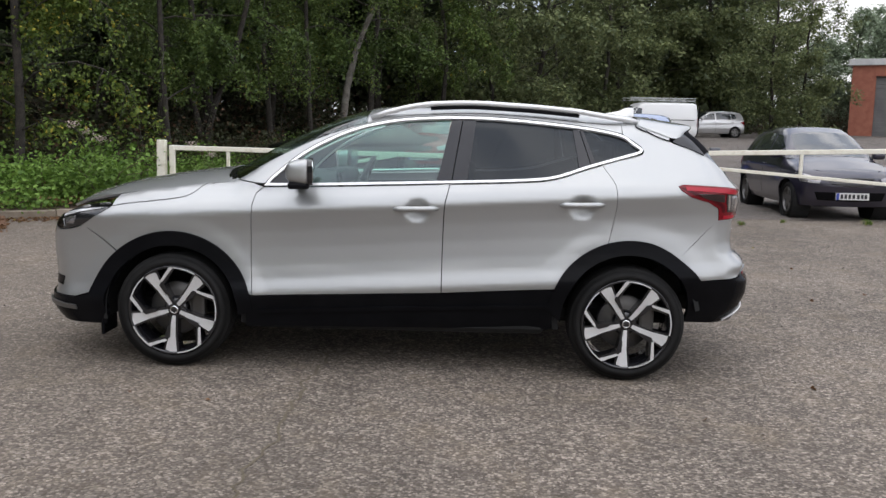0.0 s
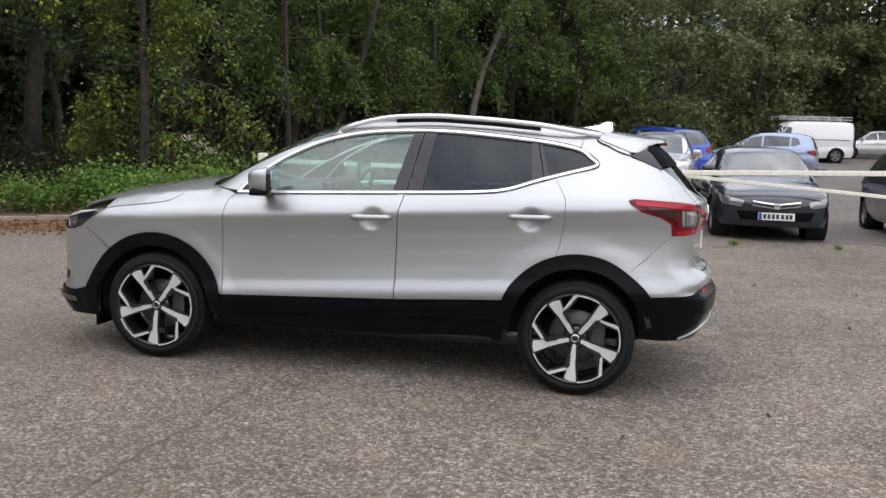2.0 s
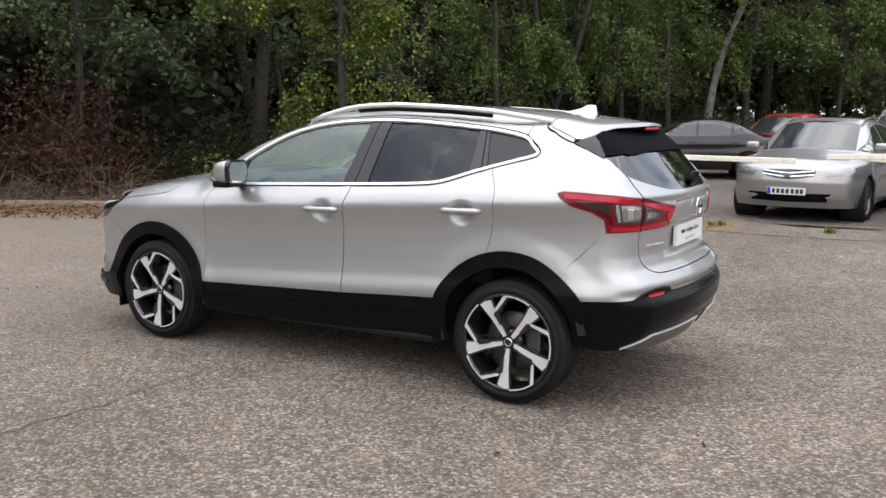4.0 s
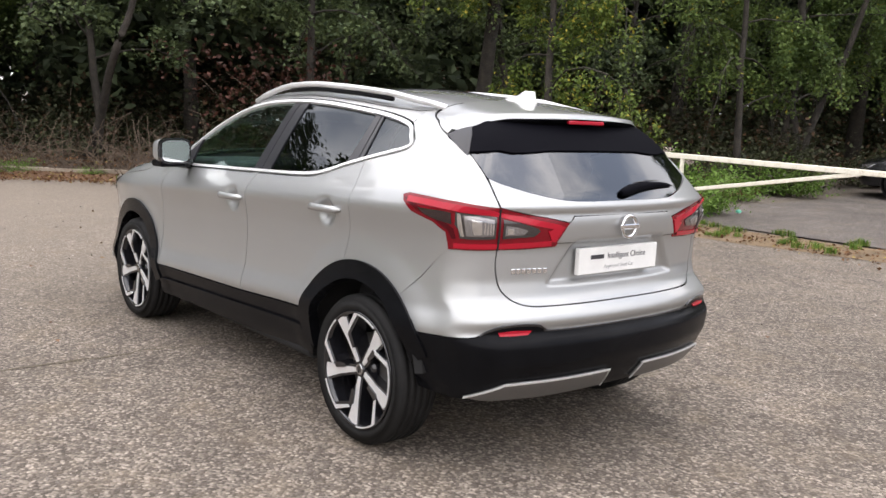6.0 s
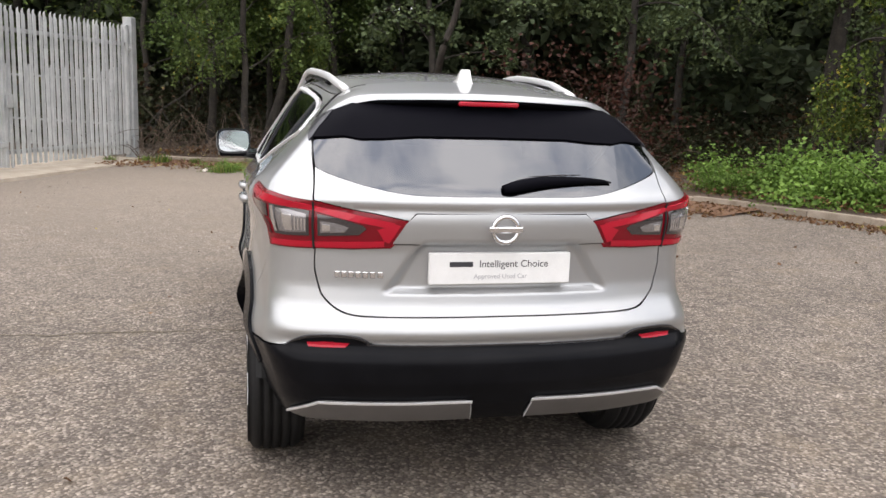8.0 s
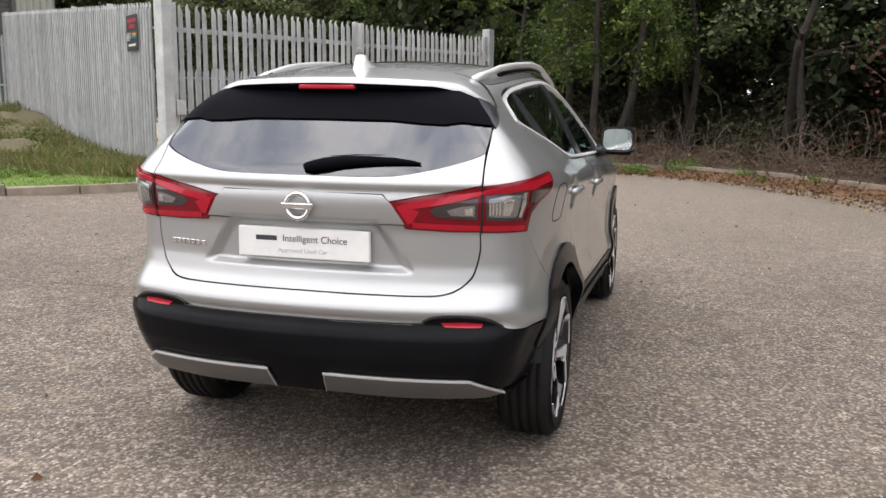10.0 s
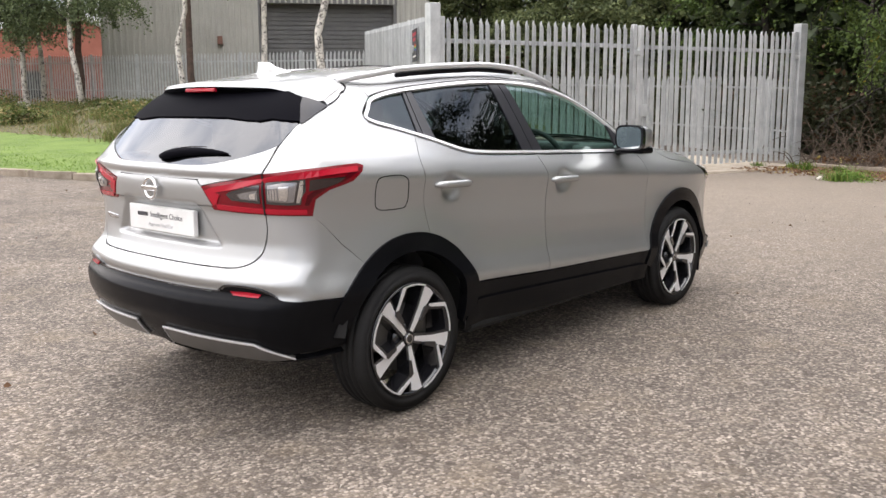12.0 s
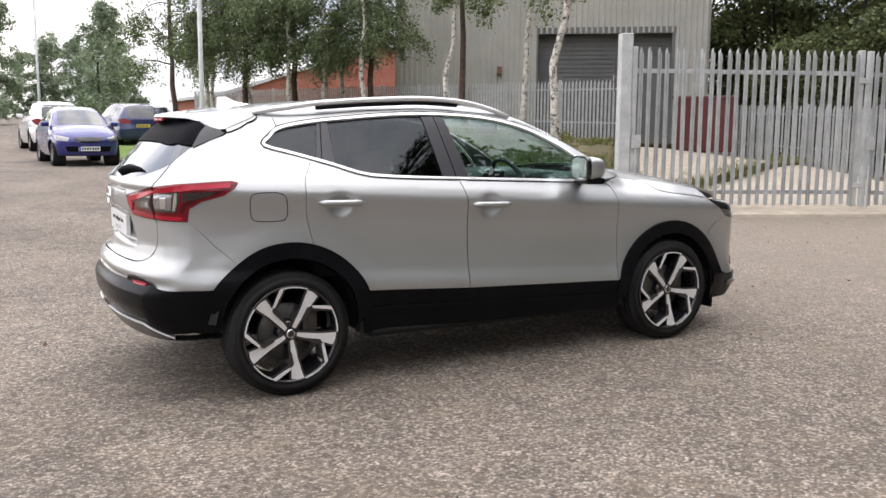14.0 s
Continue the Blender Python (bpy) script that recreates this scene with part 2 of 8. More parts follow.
SMOKELENS = paint("smoked_lens", (0.052, 0.043, 0.044), 0.5, 0.15, 0.03)
WINGLENS = paint("dark_smoked_lens", (0.030, 0.014, 0.015), 0.4, 0.15, 0.03)
WINDOW = glass("window_glass", (0.55, 0.81, 0.73), (0.90, 1.0, 0.98), 0.10)
PRIVACY = glass("privacy_glass", (0.06, 0.07, 0.075), (0.86, 0.93, 1.0), 0.036)
REARGLASS = glass("rear_screen_glass", (0.04, 0.05, 0.055), (0.90, 0.94, 1.0), 0.118)
SCREEN = glass("windscreen_glass", (0.62, 0.74, 0.71))
FABRIC = surface("seat_fabric", (0.018, 0.018, 0.02), (0.035, 0.035, 0.038), 0.85, 0, 20, 400, 0.3)
CABIN = plain("cabin_plastic", (0.03, 0.03, 0.032), 0.6)
HEADLINER = plain("headliner", (0.32, 0.31, 0.29), 0.9)
PLATEWHITE = plain("plate_white", (0.74, 0.74, 0.72), 0.35)
PLATEYELLOW = plain("plate_yellow", (0.72, 0.55, 0.06), 0.35)
INK = plain("dark_print", (0.03, 0.03, 0.035), 0.5)
GREYINK = plain("grey_print", (0.42, 0.42, 0.43), 0.5)
BLUEINK = plain("blue_print", (0.02, 0.06, 0.42), 0.5)
MIRROR = plain("mirror_glass", (0.82, 0.86, 0.86), 0.02, 1.0)
TARMAC = asphalt("lot_tarmac", (0.094, 0.077, 0.062), (0.158, 0.131, 0.107), (0.26, 0.222, 0.184), 72.0, (-9.5, -1.5, 9.0))
TARMAC2 = asphalt("car_park_tarmac", (0.082, 0.070, 0.061), (0.135, 0.117, 0.104), (0.23, 0.205, 0.185), 90.0)
CONCRETE = surface("apron_concrete", (0.30, 0.25, 0.19), (0.48, 0.42, 0.34), 0.9, 0, 3, 120, 0.4)
KERBSTONE = surface("kerb_concrete", (0.16, 0.125, 0.09), (0.34, 0.29, 0.23), 0.92, 0, 4, 140, 0.5, per_object=0.18)
SOIL = surface("woodland_soil", (0.045, 0.030, 0.020), (0.13, 0.085, 0.055), 0.95, 0, 2.5, 60, 0.8, bump_size=0.02)
TURF = surface("verge_turf", (0.075, 0.062, 0.034), (0.17, 0.15, 0.075), 0.95, 0, 1.2, 60, 0.8, bump_size=0.02)
LAWN = surface("mown_grass", (0.095, 0.155, 0.03), (0.175, 0.255, 0.055), 0.95, 0, 1.5, 70, 0.8, bump_size=0.02)
GALV = surface("galvanised_steel", (0.36, 0.375, 0.375), (0.58, 0.59, 0.58), 0.5, 0.2, 4, 60, 0.1, per_object=0.14)
GATEPAINT = surface("flaking_cream_paint", (0.50, 0.44, 0.32), (0.80, 0.77, 0.66), 0.6, 0, 9, 60, 0.2, contrast=(0.28, 0.5))
CLADDING = surface("steel_cladding", (0.34, 0.33, 0.29), (0.44, 0.43, 0.385), 0.6, 0, 0.8, 20, 0.05)
SHUTTER = surface("roller_shutter", (0.10, 0.10, 0.10), (0.16, 0.155, 0.15), 0.6, 0, 1, 20, 0.05)
BRICK = surface("red_brick", (0.25, 0.085, 0.055), (0.36, 0.14, 0.09), 0.9, 0, 3, 60, 0.3, per_object=0.15)
BRICKFAR = surface("far_brickwork", (0.27, 0.095, 0.065), (0.36, 0.135, 0.095), 0.9, 0, 1.2, 25, 0.3)
ROOFGREY = surface("pale_roof_edge", (0.42, 0.42, 0.42), (0.58, 0.58, 0.57), 0.7, 0, 2, 30, 0.1)
BARK = surface("dark_bark", (0.015, 0.013, 0.011), (0.062, 0.052, 0.041), 0.95, 0, 6, 40, 1.0, bump_size=0.02)
BIRCHBARK = surface("birch_bark", (0.055, 0.045, 0.04), (0.60, 0.56, 0.50), 0.85, 0, 7, 22, 0.6, contrast=(0.40, 0.52), bump_size=0.01)
LEAF = leaf_material("oak_leaves", (0.048, 0.082, 0.026), (0.142, 0.205, 0.056))
LEAFB = leaf_material("birch_leaves", (0.056, 0.092, 0.026), (0.160, 0.220, 0.058), (0.30, 0.26, 0.04), 0.012)
LEAFY = leaf_material("turning_birch_leaves", (0.047, 0.084, 0.016), (0.176, 0.230, 0.049), (0.42, 0.36, 0.06), 0.07)
LEAFS = leaf_material("bramble_leaves", (0.068, 0.128, 0.024), (0.195, 0.315, 0.066))
LEAFR = leaf_material("copper_leaves", (0.035, 0.016, 0.012), (0.10, 0.04, 0.028))
# Deep-wood leaves carry the wood's inner shade in a darker colour.
LEAFD = leaf_material("shade_toned_deep_leaves", (0.042, 0.058, 0.033), (0.095, 0.120, 0.062))
# A greyer copy of the oak leaves, toned for the shaded edge trees.
LEAFM = leaf_material("shade_toned_edge_leaves", (0.052, 0.076, 0.038), (0.145, 0.188, 0.078))
# Leaves of distant trees, paled in colour for the haze before them.
LEAFP = leaf_material("haze_paled_wood_leaves", (0.075, 0.100, 0.045), (0.215, 0.245, 0.105))
# Undergrowth leaves darkened: the shade under the trees is put into their colour.
LEAFU = leaf_material("shade_toned_undergrowth", (0.030, 0.033, 0.018), (0.066, 0.074, 0.036), (0.10, 0.06, 0.035), 0.15)
# Birch leaves greyed and lightened: haze over the bank put into their colour.
LEAFK = leaf_material("haze_toned_birch_leaves", (0.085, 0.115, 0.060), (0.200, 0.245, 0.120))
# Haze over the far trees is put into this paler leaf colour.
LEAFH = leaf_material("haze_tinted_far_leaves", (0.15, 0.195, 0.125), (0.31, 0.375, 0.25))
LITTER = leaf_material("fallen_leaves", (0.085, 0.043, 0.021), (0.21, 0.115, 0.058), (0.32, 0.26, 0.09), 0.07)
TWIG = surface("dead_twigs", (0.055, 0.038, 0.026), (0.17, 0.125, 0.09), 0.9, 0, 9, 90, 0.3)
GRASSY = leaf_material("grass_blades", (0.05, 0.10, 0.015), (0.17, 0.26, 0.05), (0.30, 0.25, 0.10), 0.12)
DRYGRASS = leaf_material("dry_grass", (0.10, 0.10, 0.035), (0.28, 0.24, 0.11), (0.12, 0.17, 0.04), 0.3)
PINK = leaf_material("pink_flowers", (0.44, 0.33, 0.31), (0.68, 0.58, 0.55))
STONE = leaf_material("loose_chippings", (0.16, 0.14, 0.12), (0.42, 0.38, 0.34))

# ---- building helpers ----
RNG = np.random.default_rng(7)


def mesh_from(name, verts, faces, material, smooth=False):
    me = bpy.data.meshes.new(name)
    me.from_pydata([tuple(v) for v in verts], [], [tuple(f) for f in faces])
    me.materials.append(material)
    if smooth:
        me.polygons.foreach_set("use_smooth", [True] * len(me.polygons))
    me.update()
    return me


def put(name, me, parent=None, label="", m=None):
    ob = new(name, me)
    ob.parent = parent
    if m is not None:
        ob.matrix_basis = m
    if label:
        ob["label"] = label
    return ob


def part(name, bm, material, parent=None, label="", smooth=False):
    """One bmesh as one mesh object under a thing or a part."""
    me = bpy.data.meshes.new(name)
    bm.to_mesh(me)
    bm.free()
    me.materials.append(material)
    if smooth:
        me.polygons.foreach_set("use_smooth", [True] * len(me.polygons))
    return put(name, me, parent, label)


def thing(name, label, category, m=None, group="", kind=""):
    ob = new(name)
    ob.empty_display_size = 0.1
    if m is not None:
        ob.matrix_basis = m
    return tagged(ob, label, category, group, kind)


def box_bm(sx, sy, sz, at=(0, 0, 0), bevel=0.0, bm=None, segments=1, m=None):
    """A box centred at a place, with bevelled edges; joined into bm where one is given."""
    own = bmesh.new()
    bmesh.ops.create_cube(own, size=1.0, matrix=Matrix.Translation(at) @ Matrix.Diagonal((sx, sy, sz, 1)))
    if bevel:
        bmesh.ops.bevel(own, geom=list(own.edges), offset=bevel, segments=segments, profile=0.6, affect="EDGES")
    if m is not None:
        own.transform(m)
    if bm is None:
        return own
    tmp = bpy.data.meshes.new("tmp")
    own.to_mesh(tmp)
    own.free()
    bm.from_mesh(tmp)
    bpy.data.meshes.remove(tmp)
    return bm


def tube(points, radii, sides=8, cap=True):
    """Vertices and faces of a tapered tube along a line of points."""
    pts = [Vector(p) for p in points]
    verts, faces = [], []
    ref = Vector((0.31, 0.17, 0.93)).normalized()
    for i, p in enumerate(pts):
        d = (pts[min(i + 1, len(pts) - 1)] - pts[max(i - 1, 0)]).normalized()
        if abs(d.dot(ref)) > 0.98:
            a = d.cross(Vector((1, 0, 0))).normalized()
        else:
            a = d.cross(ref).normalized()
        b = d.cross(a)
        for k in range(sides):
            w = 2 * math.pi * k / sides
            verts.append(p + (a * math.cos(w) + b * math.sin(w)) * radii[i])
    n = len(pts)
    for i in range(n - 1):
        for k in range(sides):
            k2 = (k + 1) % sides
            faces.append((i * sides + k, i * sides + k2, (i + 1) * sides + k2, (i + 1) * sides + k))
    if cap:
        faces.append(tuple(range(sides))[::-1])
        faces.append(tuple((n - 1) * sides + k for k in range(sides)))
    return verts, faces


def tube_part(name, points, radii, material, parent=None, sides=8, label=""):
    v, f = tube(points, radii, sides)
    return put(name, mesh_from(name, v, f, material, True), parent, label)


def lathe(profile, steps=48, axis="y"):
    """Turns a list of (radius, place along the axis) about that axis."""
    verts, faces = [], []
    n = len(profile)
    for k in range(steps):
        w = 2 * math.pi * k / steps
        for r, a in profile:
            verts.append((r * math.cos(w), a, r * math.sin(w)))
    for k in range(steps):
        k2 = (k + 1) % steps
        for i in range(n - 1):
            faces.append((k * n + i, k * n + i + 1, k2 * n + i + 1, k2 * n + i))
    return verts, faces


def sstep(a, b, v):
    t = np.clip((np.asarray(v, float) - a) / (b - a), 0, 1)
    return t * t * (3 - 2 * t)


def ground_z(x, y):
    """The lie of the land: level round the parked car, rising to the north, the south and the planted bank."""
    x, y = np.asarray(x, float), np.asarray(y, float)
    z = 0.03 * np.maximum(y - 12, 0) * sstep(12, 20, y) + 0.0205 * np.maximum(-y - 2, 0) * sstep(3, 9, -y)
    z = z + 0.55 * sstep(3, 13, -x) * sstep(8, 16, -y) * sstep(-22, -15.5, x)
    z = z - 0.0245 * sstep(-1.9, 1.9, x) * (1 - sstep(4.5, 7.0, np.abs(y))) * (1 - sstep(9, 14, x))
    return np.minimum(z, 2.6)


def gz(x, y):
    return float(ground_z(x, y))


def text_part(name, text, size, m, material, parent, depth=0.001):
    cu = bpy.data.curves.new(name, "FONT")
    cu.body, cu.size, cu.extrude, cu.align_x, cu.align_y = text, size, depth, "CENTER", "CENTER"
    tmp = bpy.data.objects.new("tmp_text", cu)
    scene.collection.objects.link(tmp)
    dg = bpy.context.evaluated_depsgraph_get()
    me = bpy.data.meshes.new_from_object(tmp.evaluated_get(dg))
    bpy.data.objects.remove(tmp)
    me.transform(m)
    me.materials.clear()
    me.materials.append(material)
    me.name = name
    return put(name, me, parent)

# ---- land ----
# Kerb line of the lot, from the gate in the north round the west to the south road.
KERB_N = [(-3.9, 7.35), (-4.8, 7.15), (-6.0, 6.55), (-7.4, 5.75), (-8.9, 5.05), (-10.4, 4.35), (-11.9, 3.3), (-13.0, 1.9), (-13.5, 0.2), (-13.7, -1.6), (-14.3, -2.75)]
KERB_S = [(-6.75, -5.75), (-5.9, -6.1), (-4.9, -6.75), (-3.9, -7.8), (-3.1, -9.1), (-2.4, -10.8), (-1.75, -12.8), (-1.25, -15.2), (-1.1, -18.0), (-1.15, -22.0), (-1.3, -27.0), (-1.5, -33.0), (-1.8, -42.0), (-2.4, -60.0), (-3.4, -95.0)]


def resample(line, step):
    pts = [Vector((*p, 0)) for p in line]
    out, carry = [pts[0].copy()], 0.0
    for a, b in zip(pts, pts[1:]):
        d, at = (b - a).length, step - carry
        while at <= d:
            out.append(a.lerp(b, at / d))
            at += step
        carry = d - (at - step)
    return out


def smooth_line(line, rounds=2):
    pts = [Vector(p) for p in line]
    for _ in range(rounds):
        new_pts = [pts[0]]
        for a, b in zip(pts, pts[1:]):
            new_pts += [a.lerp(b, 0.25), a.lerp(b, 0.75)]
        pts = new_pts + [pts[-1]]
    return [tuple(p) for p in pts]


KERB_N, KERB_S = smooth_line(KERB_N), smooth_line(KERB_S)


def grid_ground(name, xs, ys, zf, material, label):
    xs, ys = np.asarray(xs), np.asarray(ys)
    X, Y = np.meshgrid(xs, ys)
    Z = zf(X, Y)
    nx, ny = len(xs), len(ys)
    verts = np.stack([X.ravel(), Y.ravel(), Z.ravel()], 1)
    faces = [(j * nx + i, j * nx + i + 1, (j + 1) * nx + i + 1, (j + 1) * nx + i) for j in range(ny - 1) for i in range(nx - 1)]
    return tagged(put(name, mesh_from(name, verts, faces, material, True)), label, "ground", kind="structure")


wide = np.concatenate([[-900, -400, -200, -120], np.arange(-80, -24, 4), np.arange(-24, 24.1, 1.0), np.arange(28, 81, 4), [120, 200, 400, 900]])
grid_ground("ground", wide, wide, lambda x, y: ground_z(x, y) + 0.012 * np.sin(x * 0.7 + 1) * np.sin(y * 0.6) * sstep(6, 10, np.hypot(x, y)), TARMAC, "worn grey-brown tarmac with pale chippings and moss stains")


def strip(name, inner, outer, rise_in, rise_out, material, label, across=14, bumps=0.0):
    """A sheet between two lines, laid over the land."""
    verts, faces = [], []
    n = len(inner)
    for a, b in zip(inner, outer):
        for k in range(across + 1):
            t = (k / across) ** 1.6
            x, y = a[0] + (b[0] - a[0]) * t, a[1] + (b[1] - a[1]) * t
            z = gz(x, y) + rise_in + (rise_out - rise_in) * t
            z += bumps * min(1, t * 4) * noise.noise(Vector((x * 0.8, y * 0.8, 3.1)))
            verts.append((x, y, z))
    w = across + 1
    for i in range(n - 1):
        for k in range(across):
            faces.append((i * w + k, i * w + k + 1, (i + 1) * w + k + 1, (i + 1) * w + k))
    return tagged(put(name, mesh_from(name, verts, faces, material, True)), label, "ground", kind="structure")


def offset_line(line, d):
    out = []
    for i, p in enumerate(line):
        a, b = Vector(line[max(i - 1, 0)]), Vector(line[min(i + 1, len(line) - 1)])
        t = (b - a).normalized()
        out.append((p[0] - t.y * d, p[1] + t.x * d))
    return out


# Woodland floor behind the north and west kerb, verge and lawn behind the south kerb.
wood_in = offset_line(KERB_N, -0.12)
wood_out = [(p[0] * 3.4 - 24, p[1] * 3.2 + 22) for p in KERB_N]
strip("woodland_floor", wood_in, wood_out, 0.09, 0.35, SOIL, "dark woodland soil under trees behind the kerb", 24, 0.22)
lawn_in = offset_line(KERB_S, -0.12)
lawn_out = [(p[0] - 0.3 - 4.3 * sstep(4, 24, i), p[1] - 0.5 - 2.0 * sstep(6, 20, i) * max(0, 1 - i / 40)) for i, p in enumerate(lawn_in)]
strip("lawn", lawn_in, lawn_out, 0.09, 0.16, LAWN, "bright green mown grass verge behind the kerb", 10, 0.05)
bank_out = [(p[0] - 16 - 10 * min(1, i / 20), p[1] - 9 * max(0, 1 - i / 40)) for i, p in enumerate(lawn_out)]
FENCE_A, FENCE_D = Vector((-7.05, -6.55)), Vector((-8.85, -10.55)).normalized()


def short_of_fence(a, b):
    """The way from a towards b, cut where it meets the side fence."""
    a, b = Vector(a), Vector(b)
    n = Vector((-FENCE_D.y, FENCE_D.x))
    da, db = (a - FENCE_A).dot(n), (b - FENCE_A).dot(n)
    if da * db < 0:
        t = da / (da - db)
        hit = a.lerp(b, t)
        if 0 < (hit - FENCE_A).dot(FENCE_D) < 13.9:
            return tuple(a.lerp(b, max(t - 0.01, 0.02)))
    return tuple(b)


bank_out = [short_of_fence(a, b) for a, b in zip(lawn_out, bank_out)]
strip("bank", lawn_out, bank_out, 0.16, 0.2, TURF, "rough overgrown bank with dry grass and weeds", 16, 0.25)

# The concrete apron before the steel gates.
GATE_A, GATE_B = Vector((-6.95, -6.33, 0)), Vector((-14.78, -3.10, 0))
gdir = (GATE_B - GATE_A).normalized()
gnor = Vector((-gdir.y, gdir.x, 0))
if gnor.y < 0:
    gnor = -gnor
apron = [GATE_A - gdir * 0.1 + gnor * 0.95, GATE_B - gdir * 0.3 + gnor * 0.75, GATE_B + gdir * 0.6 - gnor * 16, GATE_A - gdir * 0.2 - gnor * 16]
bm = bmesh.new()
for a, b, c, d in ((0, 1, 2, 3),):
    n = 14
    rows = [[apron[0].lerp(apron[1], i / n).lerp(apron[3].lerp(apron[2], i / n), j / n) for i in range(n + 1)] for j in range(n + 1)]
    vs = [[bm.verts.new((p.x, p.y, gz(p.x, p.y) + 0.045)) for p in row] for row in rows]
    for j in range(n):
        for i in range(n):
            bm.faces.new((vs[j][i], vs[j][i + 1], vs[j + 1][i + 1], vs[j + 1][i]))
    low = [bm.verts.new((v.co.x + gnor.x * 0.03, v.co.y + gnor.y * 0.03, gz(v.co.x, v.co.y) - 0.05)) for v in vs[0]]
    for i in range(n):
        bm.faces.new((vs[0][i], vs[0][i + 1], low[i + 1], low[i]))
tagged(part("apron", bm, CONCRETE), "pale tan concrete apron and yard before steel gates", "ground", kind="structure")

# Border strip of dirt and moss between the lot and the car park beyond the gate.
border_a = [(-4.6 + 0.75 * i, 6.85 + 0.12 * math.sin(i * 1.3) + 0.045 * i) for i in range(20)]
border_b = [(p[0] + 0.1, p[1] + 1.14 - 0.012 * i + 0.10 * math.sin(i * 2.1)) for i, p in enumerate(border_a)]
strip("dirt_border", border_a[:8], border_b[:8], 0.004, 0.03, surface("orange_grit", (0.095, 0.070, 0.042), (0.26, 0.175, 0.10), 0.95, 0, 4.5, 90, 0.8), "strip of orange grit and moss between two tarmac areas", 6, 0.012)
strip("tarmac_joint", border_a[7:], border_b[7:], 0.004, 0.03, TARMAC, "worn tarmac joint between two car parks", 6, 0.008)
P = [(-4.3, 8.3), (10, 8.6), (34, 9), (60, 70), (30, 72), (14, 52), (2, 32), (-2.8, 24), (-4.6, 17), (-4.6, 12)]
bm = bmesh.new()
top = [bm.verts.new((x, y, 0)) for x, y in P]
bm.faces.new(top)
bmesh.ops.triangulate(bm, faces=list(bm.faces))
for _ in range(4):
    bmesh.ops.subdivide_edges(bm, edges=list(bm.edges), cuts=1, use_grid_fill=True)
for v in bm.verts:
    v.co.z = gz(v.co.x, v.co.y) + 0.022
tagged(part("car_park", bm, TARMAC2, smooth=True), "grey tarmac of a second car park beyond the white gate", "ground", kind="structure")


def kerb(name, line, step, rise, label):
    """Separate kerb stones laid end to end along a line."""
    ob = tagged(new(name), label, "kerb", kind="structure")
    pts = resample(line, step)
    shapes = []
    for s in range(4):
        b = box_bm(step - 0.012, 0.125, 0.28, (0, 0, -0.14), 0.014, segments=2)
        for v in b.verts:
            v.co += Vector((0, 0, 0.008)) * noise.noise(v.co * 9 + Vector((s * 3, 0, 0)))
        me = bpy.data.meshes.new("kerb_stone")
        b.to_mesh(me)
        b.free()
        me.materials.append(KERBSTONE)
        shapes.append(me)
    for i, (a, b) in enumerate(zip(pts, pts[1:])):
        mid, d = (a + b) / 2, b - a
        z = gz(mid.x, mid.y) + rise + 0.008 * math.sin(i * 2.7)
        m = pose(mid.x, mid.y, z, 1.2 * math.sin(i * 1.9), 0.6 * math.sin(i * 3.1), math.degrees(math.atan2(d.y, d.x)))
        put("kerb_stone", shapes[i % 4], ob, "", m)
    return ob


kerb("kerb_1", KERB_N, 0.9, 0.115, "weathered tan concrete kerb along the woodland")
kerb("kerb_2", [p for p in KERB_S if p[1] > -60], 0.9, 0.115, "weathered tan concrete kerb along the lawn")

# ---- fences and gates ----


def pale_mesh(h, w=0.076):
    """A W-section palisade pale with a split pointed top."""
    sec = [(-w / 2, 0.022), (-w / 2 + 0.012, -0.006), (-0.013, 0.0), (0, 0.020), (0.013, 0.0), (w / 2 - 0.012, -0.006), (w / 2, 0.022)]
    verts, faces = [], []
    tips = [0.10, 0.05, 0.02, 0.0, 0.02, 0.05, 0.10]
    for (x, y), t in zip(sec, tips):
        verts += [(x, y, 0), (x, y, h - t * 1.1)]
        verts += [(x, y - 0.003, 0), (x, y - 0.003, h - t * 1.1)]
    for i in range(len(sec) - 1):
        a, b = i * 4, i * 4 + 4
        faces += [(a, b, b + 1, a + 1), (a + 2, a + 3, b + 3, b + 2), (a + 1, b + 1, b + 3, a + 3)]
    faces += [(0, 1, 3, 2), (24, 26, 27, 25)]
    return mesh_from("pale", verts, faces, GALV)


